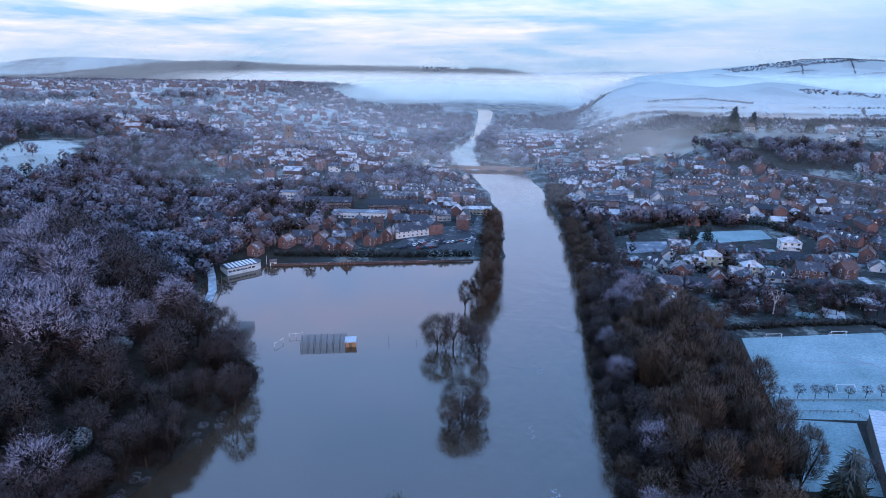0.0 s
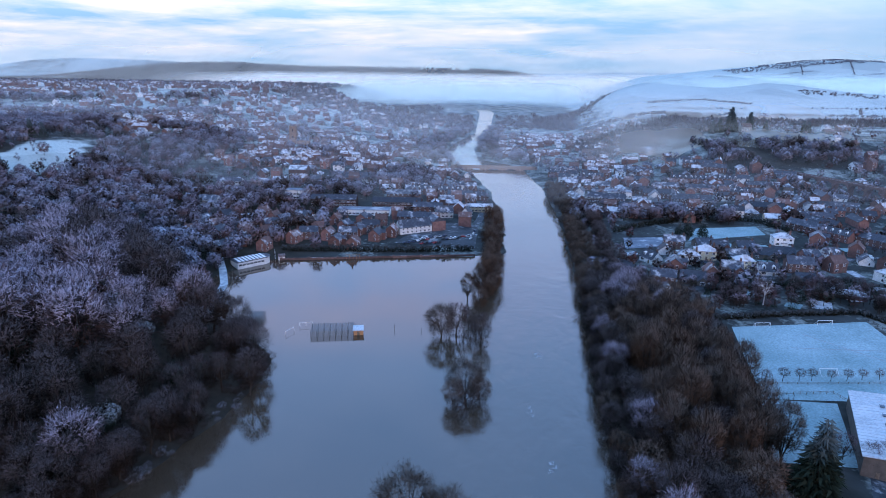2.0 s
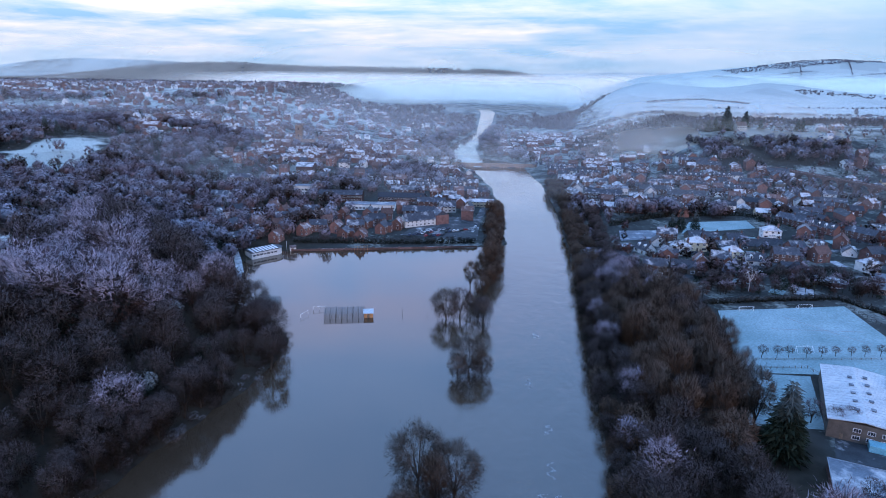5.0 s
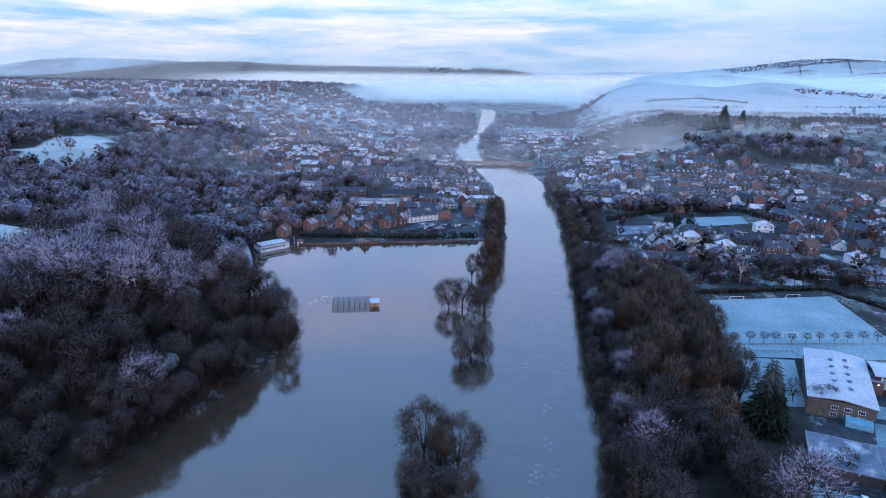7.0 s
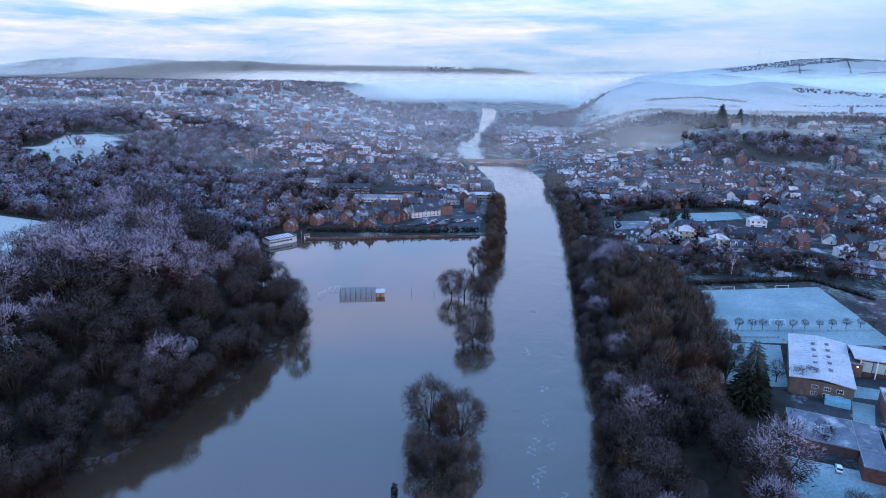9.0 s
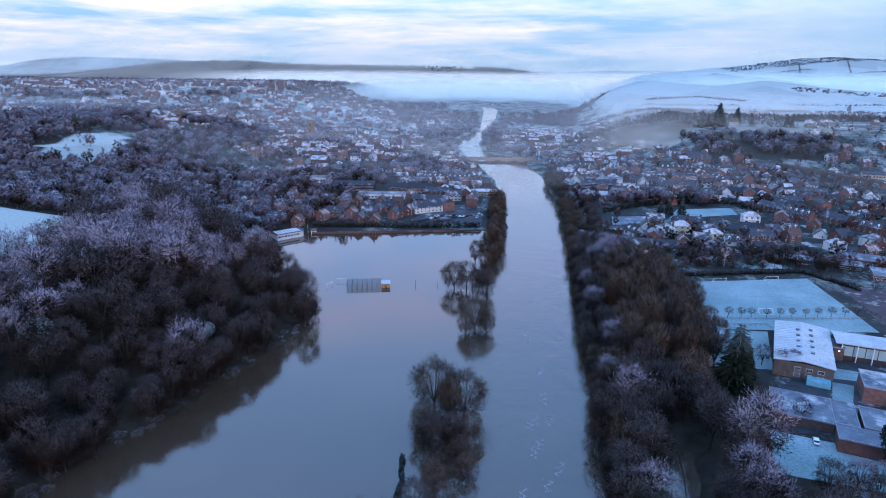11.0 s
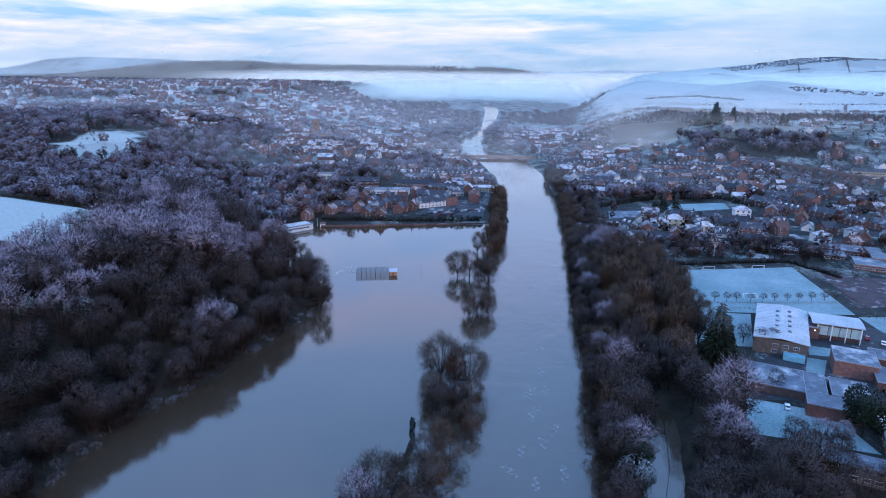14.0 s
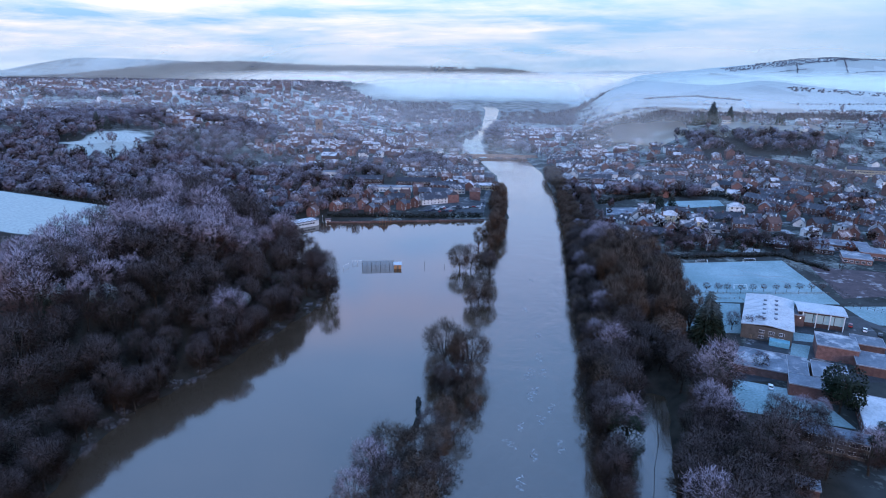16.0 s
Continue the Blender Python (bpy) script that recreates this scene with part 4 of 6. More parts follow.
def wall_shape(L, D, eaves, rise, gable=True):
    q = Shape()
    q.box(-L / 2, -D / 2, -1.2, L / 2, D / 2, eaves)
    if gable:
        for s in (-1, 1):
            x0, x1 = sorted((s * L / 2, s * (L / 2 - 0.3)))
            q.hull([(x0, -D / 2, eaves), (x0, D / 2, eaves), (x0, 0, eaves + rise)], [(x1, -D / 2, eaves), (x1, D / 2, eaves), (x1, 0, eaves + rise)])
    return q


def chimney_shape(h=1.6):
    q = Shape().box(-0.45, -0.35, -1.2, 0.45, 0.35, h).box(-0.52, -0.42, h, 0.52, 0.42, h + 0.15)
    for x in (-0.22, 0.22):
        q.bar((x, 0, h + 0.1), (x, 0, h + 0.6), 0.13, 0.10, 1, 6)
    return q.mesh("chimney", BRICK_DARK, TILE)


CHIMNEY = chimney_shape()


def dormer_shape():
    q = Shape().box(-0.8, -0.9, -0.8, 0.8, 1.2, 0.7)
    q.hull([(-0.8, -0.9, 0.7), (0.8, -0.9, 0.7), (0, -0.9, 1.35)], [(-0.8, 1.6, 0.7), (0.8, 1.6, 0.7), (0, 1.6, 1.35)])
    return q.mesh("dormer", RENDER)


DORMER = dormer_shape()


def house(L, D, storeys, rise, wall, roof, label, detail=2, hip=False, chimneys=(0.4,), dormers=0, wing=0.0, name="house", category="house", porch=False):
    """A house with its ridge along x and its front towards -y. detail 0: walls and roof; 1: a front; 2: windows on all sides."""
    eaves = 2.7 * storeys
    body = wall_shape(L, D, eaves, rise, not hip)
    if wing:
        body.box(L / 2 - wing, -D / 2 - 2.6, -1.2, L / 2, -D / 2 + 0.1, eaves)
        x = L / 2 - wing / 2
        body.hull([(x - wing / 2, -D / 2 - 2.6, eaves), (x + wing / 2, -D / 2 - 2.6, eaves), (x, -D / 2 - 2.6, eaves + wing * 0.42)], [(x - wing / 2, 0, eaves), (x + wing / 2, 0, eaves), (x, 0, eaves + wing * 0.42)])
    cover = (hip_roof if hip else gable_roof)(L, D, eaves, rise)
    if wing:
        x, r = L / 2 - wing / 2, wing * 0.42
        for s in (-1, 1):
            ring = [(x + s * (wing / 2 + 0.3), -D / 2 - 2.9, eaves - 0.25), (x + s * (wing / 2 + 0.3), 0, eaves - 0.25), (x, 0, eaves + r + 0.02), (x, -D / 2 - 2.9, eaves + r + 0.02)]
            up = [(p[0] + s * 0.05, p[1], p[2] + 0.17) for p in ring]
            cover.hull(ring if s < 0 else ring[::-1], up if s < 0 else up[::-1])
    top = tagged(new(name), label, category)
    part("wall", body, wall, top)
    part("roof", cover, roof, top)
    for k in chimneys:
        part("chimney", CHIMNEY, CHIMNEY.materials, top, at=pose(k * L, 0 if not hip else D * 0.1, eaves + rise - (0.2 if not hip else 0.8)))
    if detail:
        n = max(int(L / (3.2 if detail == 2 else 4.2)), 2)
        sides = [(-1, 0)] if detail == 1 else [(-1, 0), (1, 180)]
        for s, turn in sides:
            for f in range(storeys):
                for k in range(n):
                    x = -L / 2 + L * (k + 0.5) / n
                    y = s * (D / 2 + 0.03)
                    if wing and s < 0 and x > L / 2 - wing:
                        y -= 2.6
                    if f == 0 and k == n // 2 and detail == 2:
                        part("door", DOOR, DOOR.materials, top, at=pose(x, y, 0, 0, 0, turn))
                        continue
                    w = WINDOW_WIDE if (f == 0 and n < 4) else WINDOW
                    part("window", w, w.materials, top, at=pose(x, y, 1.5 + 2.7 * f, 0, 0, turn))
        if detail == 2:
            for s, turn in ((-1, 270), (1, 90)):
                for f in range(storeys):
                    part("window", WINDOW_TALL, WINDOW_TALL.materials, top, at=pose(s * (L / 2 + 0.03), -D * 0.15, 1.5 + 2.7 * f, 0, 0, turn))
    for k in range(dormers):
        x = -L / 2 + L * (k + 0.5) / dormers
        d = part("dormer", DORMER, DORMER.materials, top, at=pose(x, -D / 4 - 0.2, eaves + rise * 0.45))
        part("window", WINDOW_TALL, WINDOW_TALL.materials, d, at=pose(0, -0.93, -0.05))
    if porch:
        q = Shape().box(-1.6, -D / 2 - 1.6, -1, 1.6, -D / 2, 2.3).box(-1.8, -D / 2 - 1.8, 2.3, 1.8, -D / 2, 2.5, 1)
        part("porch", q, (wall, roof), top)
    return top


NEAR = [
    house(10, 8, 2, 3.2, BRICK, SLATE, "red brick two-storey house with dark slate roof", wing=3.8),
    house(9, 7.5, 2, 3.4, BRICK, TILE, "red brick house with frosted clay tile roof", chimneys=(0.42, -0.42)),
    house(11, 8.5, 2, 2.6, RENDER, SLATE_FROST, "white rendered house with frosted slate roof", hip=True, porch=True),
    house(12, 9, 1, 3.2, BRICK_BUFF, SLATE, "buff brick bungalow with dark slate roof", wing=4.2),
    house(11, 8.5, 2, 2.8, CREAM, TILE_FROST, "cream rendered house with frosted tile roof", hip=True),
    house(13, 8, 2, 3.3, BRICK_DARK, SLATE, "long dark brick house with slate roof and two chimneys", chimneys=(0.45, -0.1)),
    house(9.5, 8, 1, 3.6, RENDER, SLATE, "white rendered bungalow with steep slate roof", dormers=2),
]
MIDDLE = [
    house(10, 8, 2, 3.2, BRICK, SLATE, "red brick house with slate roof", 1),
    house(9, 8, 2, 3.2, BRICK, TILE_FROST, "red brick house with frosted tile roof", 1, wing=3.6),
    house(12, 8, 2, 3.0, BRICK_DARK, SLATE_FROST, "dark brick house with frosted slate roof", 1, chimneys=(0.42, -0.42)),
    house(11, 8, 2, 3.2, RENDER, SLATE, "white rendered house with slate roof", 1),
    house(10, 8, 1, 3.0, BRICK_BUFF, SLATE_FROST, "low buff brick house with frosted roof", 1, hip=True),
    house(10, 9, 3, 3.0, BRICK, TILE, "three-storey red brick house with clay tile roof", 1),
    house(22, 8, 2, 3.2, BRICK, SLATE, "row of red brick terraced houses with dormers", 1, chimneys=(0.45, 0.15, -0.15, -0.45), dormers=4, name="terrace", category="terrace"),
    house(26, 9, 2, 3.4, BRICK_DARK, SLATE, "dark brick terrace with slate roof and chimneys", 1, chimneys=(0.4, 0.0, -0.4), name="terrace", category="terrace"),
]
FAR = [
    house(10, 8, 2, 3.2, BRICK, TILE_FROST, "distant red brick house with frosted roof", 0),
    house(11, 8, 2, 3.0, BRICK, TILE, "distant brick house with clay tile roof", 0),
    house(9, 8, 2, 3.2, RENDER, SLATE_FROST, "distant white house with frosted roof", 0),
    house(12, 8, 1, 3.0, BRICK_BUFF, TILE, "distant buff bungalow with frosted roof", 0),
    house(20, 8, 2, 3.2, BRICK, TILE_FROST, "distant brick terrace with frosted roofs", 0, chimneys=(0.4, 0, -0.4), name="terrace", category="terrace"),
    house(10, 8, 2, 3.2, BRICK_DARK, TILE, "distant dark brick house with clay tile roof", 0),
]
TAKEN = []
CROWD = []  # far houses, too many and too small to tell apart


def free(x, y, r):
    if any(abs(x - a) < r + b and abs(y - c) < r + b for a, c, b in TAKEN):
        return False
    return True


def settle(ob, x, y, turn, r=7.0, group="", size=1.0, z=None):
    TAKEN.append((x, y, r))
    return put(ob, x, y, z, turn, size, group)


# houses of the east bank, nearest first (kind, x, y, turn)
for k, x, y, turn in ((6, 87, 306, 70), (3, 75, 331, 10), (3, 76, 350, -60), (6, 95, 372, -60), (3, 110, 334, -8), (2, 118, 373, -5), (4, 132, 384, -4), (3, 152, 386, 4), (0, 136, 347, -10), (6, 160, 355, -8), (5, 181, 362, -6), (1, 204, 366, 20), (3, 170, 392, 5), (2, 197, 425, -5),
                      (0, 222, 428, 65), (3, 185, 395, -10), (6, 215, 395, 15), (1, 235, 402, 60), (0, 240, 372, 20), (2, 258, 366, 30), (1, 252, 345, 65), (5, 272, 352, 60), (0, 104, 352, 80)):
    settle(NEAR[k], x, y, turn, 6.0, "houses on the east bank", 1.15)
for k, x, y, turn in ((3, 66, 318, 30), (5, 92, 328, -12), (3, 62, 366, 5), (6, 108, 392, 80), (0, 146, 400, -5), (3, 166, 410, 8), (1, 122, 340, 85), (4, 150, 366, 0), (0, 196, 382, 10), (3, 176, 340, -5), (2, 226, 350, 25), (1, 240, 335, 20), (6, 232, 384, 70), (3, 140, 414, 10), (5, 118, 408, -8), (0, 268, 330, 30)):
    if free(x, y, 4.5):
        settle(NEAR[k], x, y, turn, 5.0, "houses on the east bank", 1.05)
# brick and white terraces along the road further east
for k, x, y, turn in ((7, 232, 468, -58), (6, 244, 445, -60), (7, 262, 430, -58), (6, 276, 405, -58), (7, 292, 388, -58), (6, 305, 360, -58), (7, 250, 480, -58), (6, 285, 440, -58), (7, 312, 405, -58)):
    settle(MIDDLE[k], x, y, turn, 9.0, "terraces along the road")
# houses behind the flood wall
for k, x, y, turn in ((1, -148, 388, 70), (5, -140, 398, 10), (0, -186, 356, 25), (1, -82, 412, 85), (0, -108, 412, 80), (1, -144, 434, 10), (0, -112, 446, 85), (1, -96, 442, 5), (0, -172, 432, 60), (5, -220, 440, 60), (1, -196, 452, 60), (0, -232, 424, 50), (1, -226, 392, 40), (0, -238, 378, 20),
                      (1, -163, 371, 78), (0, -184, 378, 20), (1, -171, 396, 40), (0, -117, 386, 85), (1, -104, 384, 85), (5, -112, 402, 5), (1, -126, 398, 80), (0, -92, 402, 80), (1, -138, 412, 15), (0, -120, 422, 75), (5, -100, 424, 5), (1, -152, 424, 80), (0, -176, 418, 30), (1, -190, 402, 60),
                      (0, -200, 430, 50), (1, -132, 440, 85), (5, -160, 446, 0), (0, -205, 392, 75), (1, -216, 410, 30), (1, -182, 440, 80), (6, -210, 372, 15)):
    settle(NEAR[k], x, y, turn, 5.5, "brick houses behind the flood wall")


def long_white_building():
    """A long white range with a steep dark roof, joined to a brick block by the car park."""
    top = tagged(new("inn"), "long white building with steep dark roof beside a car park", "building")
    part("wall", wall_shape(26, 10, 5.0, 5.0), RENDER, top)
    part("roof", gable_roof(26, 10, 5.0, 5.0), SLATE, top)
    for k in range(7):
        part("window", WINDOW, WINDOW.materials, top, at=pose(-10.5 + k * 3.5, -5.03, 1.6))
        part("window", WINDOW_TALL, WINDOW_TALL.materials, top, at=pose(-10.5 + k * 3.5, -5.03, 4.2))
    part("window", WINDOW_TALL, WINDOW_TALL.materials, top, at=pose(-13.03, -1, 4.0, 0, 0, 270))
    block = Shape().box(13.2, -6, -1, 24, 6, 7.5)
    block.hull([(13.2, -6, 7.5), (24, -6, 7.5), (24, 6, 7.5), (13.2, 6, 7.5)], [(18.5, -6, 11), (18.7, -6, 11), (18.7, 6, 11), (18.5, 6, 11)], 1)
    part("brick_block", block, (BRICK, SLATE), top)
    return settle(top, -68, 426, 32, 16)


long_white_building()


def tagged_block(name, label, x, y, turn, L, D, h, wall, roof, storeys=1, flat=True, rise=0.0, windows=True, r=None, z=None, size=1.0, glazed=None):
    """A plain range with a flat or low roof, a parapet rim and rows of windows."""
    top = tagged(new(name), label, "building")
    body = Shape().box(-L / 2, -D / 2, -1.2, L / 2, D / 2, h)
    part("wall", body, wall, top)
    if flat:
        q = Shape().box(-L / 2 - 0.25, -D / 2 - 0.25, h, L / 2 + 0.25, D / 2 + 0.25, h + 0.2)
        part("roof", q, roof, top)
        rim = Shape()
        for x0, y0, x1, y1 in ((-L / 2 - 0.3, -D / 2 - 0.3, L / 2 + 0.3, -D / 2 - 0.1), (-L / 2 - 0.3, D / 2 + 0.1, L / 2 + 0.3, D / 2 + 0.3), (-L / 2 - 0.3, -D / 2 - 0.1, -L / 2 - 0.1, D / 2 + 0.1), (L / 2 + 0.1, -D / 2 - 0.1, L / 2 + 0.3, D / 2 + 0.1)):
            rim.box(x0, y0, h - 0.15, x1, y1, h + 0.36)
        part("fascia", rim, FASCIA, top)
    else:
        part("roof", gable_roof(L, D, h, rise), roof, top)
        g = wall_shape(L, D, h, rise)
        part("gable", g, wall, top, at=pose(0, 0, 0.003))
    if windows:
        n = max(int(L / 3.0), 1)
        for f in range(storeys):
            for k in range(n):
                xx = -L / 2 + L * (k + 0.5) / n
                part("window", WINDOW_WIDE, WINDOW_WIDE.materials, top, at=pose(xx, -D / 2 - 0.03, 1.6 + 3.0 * f))
        for f in range(storeys):
            for k in range(max(int(D / 4), 1)):
                yy = -D / 2 + D * (k + 0.5) / max(int(D / 4), 1)
                part("window", WINDOW, WINDOW.materials, top, at=pose(-L / 2 - 0.03, yy, 1.6 + 3.0 * f, 0, 0, 270))
    TAKEN.append((x, y, r or max(L, D) / 2))
    top.matrix_basis = pose(x, y, ground_z(x, y) if z is None else z, 0, 0, turn)
    return top


# larger buildings in the town
for name, label, x, y, turn, L, D, h, wall, roof, st, flat, rise in (
        ("shop_range", "long pale shop building with frosted grey roof", -118, 478, 4, 44, 12, 4.5, RENDER, FLAT_ROOF, 1, True, 0),
        ("brick_range", "long dark brick range with white dormer windows", -150, 500, 3, 40, 9, 6.5, BRICK_DARK, SLATE, 2, False, 3.5),
        ("brick_range", "long dark brick range with slate roof", -95, 505, 3, 42, 9, 6.0, BRICK_DARK, SLATE, 2, False, 3.5),
        ("white_building", "white flat-roofed office building", -190, 520, 3, 20, 10, 8.0, RENDER, FLAT_ROOF, 2, True, 0),
        ("riverside_pub", "white gabled building near the river", -50, 478, 12, 14, 9, 5.0, RENDER, SLATE, 2, False, 4.5),
        ("riverside_pub", "white building with steep gable by the quay", -32, 486, 80, 10, 8, 4.0, RENDER, SLATE, 1, False, 4.5),
        ("quay_range", "cream quayside range with low roof", -22, 515, 4, 22, 8, 5.0, CREAM, SLATE_FROST, 2, False, 2.0),
        ("town_hall", "large square red brick hall with frosted hipped roof", -215, 600, 3, 18, 18, 9.0, BRICK, SLATE_FROST, 2, False, 3.5),
        ("white_building", "white rendered range with dark roof", -268, 550, 6, 24, 9, 6.0, RENDER, SLATE, 2, False, 3.2),
        ("white_building", "white gabled building in the old town", -259, 487, -6, 18, 9, 5.0, RENDER, SLATE, 1, False, 3.6),
        ("riverside_flats", "brick riverside flats with white dormers", 92, 545, -12, 34, 11, 8.0, BRICK_DARK, SLATE, 3, False, 4.0),
        ("riverside_flats", "brick riverside flats with frosted roof", 66, 552, -75, 26, 10, 8.0, BRICK_DARK, SLATE_FROST, 3, False, 3.6),
        ("white_gable_house", "tall white gabled building between slate roofs", 140, 566, 80, 14, 11, 6.5, RENDER, SLATE, 2, False, 5.5),
        ("brick_range", "brick range with row of white dormers", 172, 560, -8, 34, 10, 6.0, BRICK_DARK, SLATE, 2, False, 4.0),
        ("pale_hall", "pale flat-roofed hall among brick terraces", 112, 590, -6, 22, 14, 6.0, RENDER, FLAT_ROOF, 1, True, 0),
        ("cream_range", "long cream range with slate roof below the hill", 415, 640, -12, 44, 10, 7.0, CREAM, SLATE, 2, False, 3.0),
        ("white_villa", "white villa with gables among dark conifers", 322, 864, 10, 14, 10, 7.0, RENDER, TILE, 2, False, 5.0),
        ("white_lodge", "white house with hipped roof by the road", 219, 498, -8, 12, 10, 4.0, CREAM, SLATE_FROST, 1, False, 3.0)):
    tagged_block(name, label, x, y, turn, L, D, h, wall, roof, st, flat, rise)


def church():
    top = tagged(new("church"), "sandstone church tower with slated nave in the town", "church")
    t = Shape().box(-4.2, -4.2, -3, 4.2, 4.2, 23)
    for x, y in ((-4.6, -4.6), (3.6, -4.6), (-4.6, 3.6), (3.6, 3.6)):
        t.box(x, y, -3, x + 1.0, y + 1.0, 21)
        t.box(x + 0.2, y + 0.2, 23, x + 0.8, y + 0.8, 26)
    for k in range(5):
        for s in (-1, 1):
            t.box(-3.5 + k * 1.55, s * 4.05 - 0.15, 23, -2.7 + k * 1.55, s * 4.05 + 0.15, 24.2)
            t.box(s * 4.05 - 0.15, -3.5 + k * 1.55, 23, s * 4.05 + 0.15, -2.7 + k * 1.55, 24.2)
    part("tower", t, STONE, top)
    for z in (8, 17):
        part("belfry_opening", Shape().box(-0.8, -4.26, z, 0.8, -4.15, z + 3.0), GLASS, top)
    part("nave", wall_shape(18, 9, 5, 4).mesh("nave", STONE), STONE, top, at=pose(12.7, 2, 0))
    part("roof", gable_roof(18, 9, 5, 4), SLATE, top, at=pose(12.7, 2, 0))
    top.matrix_basis = pose(-297, 819, ground_z(-297, 819), 0, 0, 4)
    TAKEN.append((-289, 819, 18))


church()


def bridge():
    """Low stone road bridge of several arches across the flood."""
    top = tagged(new("bridge"), "low sandstone bridge with several arches over the flooded river", "bridge")
    n, L = 5, 112.0
    span = L / n
    for k in range(n):
        x0 = -L / 2 + k * span
        ring = [(x0, 0)] + [(x0 + span / 2 - math.cos(math.pi * j / 12) * (span / 2 - 1.6), math.sin(math.pi * j / 12) * 4.2) for j in range(13)] + [(x0 + span, 0), (x0 + span, 6.2), (x0, 6.2)]
        part("arch", Shape().hull([(x, 4, z) for x, z in ring], [(x, -4, z) for x, z in ring]), STONE, top)
        part("pier", Shape().hull([(x0 - 1.6, -4.05, -2.5), (x0, -5.6, -2.5), (x0 + 1.6, -4.05, -2.5), (x0 + 1.6, 4.05, -2.5), (x0, 5.6, -2.5), (x0 - 1.6, 4.05, -2.5)], [(x0 - 1.6, -4.05, 4.4), (x0, -5.6, 4.0), (x0 + 1.6, -4.05, 4.4), (x0 + 1.6, 4.05, 4.4), (x0, 5.6, 4.0), (x0 - 1.6, 4.05, 4.4)]), STONE, top)
    for s in (-1, 1):
        part("parapet", Shape().box(-L / 2, s * 3.9 - 0.25, 6.2, L / 2, s * 3.9 + 0.25, 7.3), STONE, top)
    part("roadway", Shape().box(-L / 2, -3.6, 6.2, L / 2, 3.6, 6.26), ASPHALT, top)
    top.matrix_basis = pose(-16, 776, -2.7, 0, 0, 0)


bridge()


def viaduct():
    top = tagged(new("railway_viaduct"), "dark brick railway viaduct with round arches", "viaduct")
    a, b = Vector((258, 815, 0)), Vector((372, 560, 0))
    L = (b - a).length
    n = 16
    span = L / n
    for k in range(n):
        ring = [(-1.1, -14), (1.1, -14)] + [(span / 2 - math.cos(math.pi * j / 8) * (span / 2 - 1.1), 7 + math.sin(math.pi * j / 8) * 5) for j in range(9)] + [(span - 1.1, 13), (-1.1, 13)]
        q = Shape().hull([(x, 3.2, z) for x, z in ring], [(x, -3.2, z) for x, z in ring])
        part("arch", q, BRICK_DARK, top, at=pose(k * span, 0, 0))
    for s in (-1, 1):
        part("parapet", Shape().box(-1, s * 3.2 - 0.3, 13, L, s * 3.2 + 0.3, 14.3), BRICK_DARK, top)
    part("trackbed", Shape().box(-1, -2.8, 13, L, 2.8, 13.4), PAVING, top)
    d = b - a
    top.matrix_basis = pose(a.x, a.y, 5, 0, 0, math.degrees(math.atan2(d.y, d.x)))
    for k in range(20):
        p = a + d * k / 19
        TAKEN.append((p.x, p.y, 9))


viaduct()


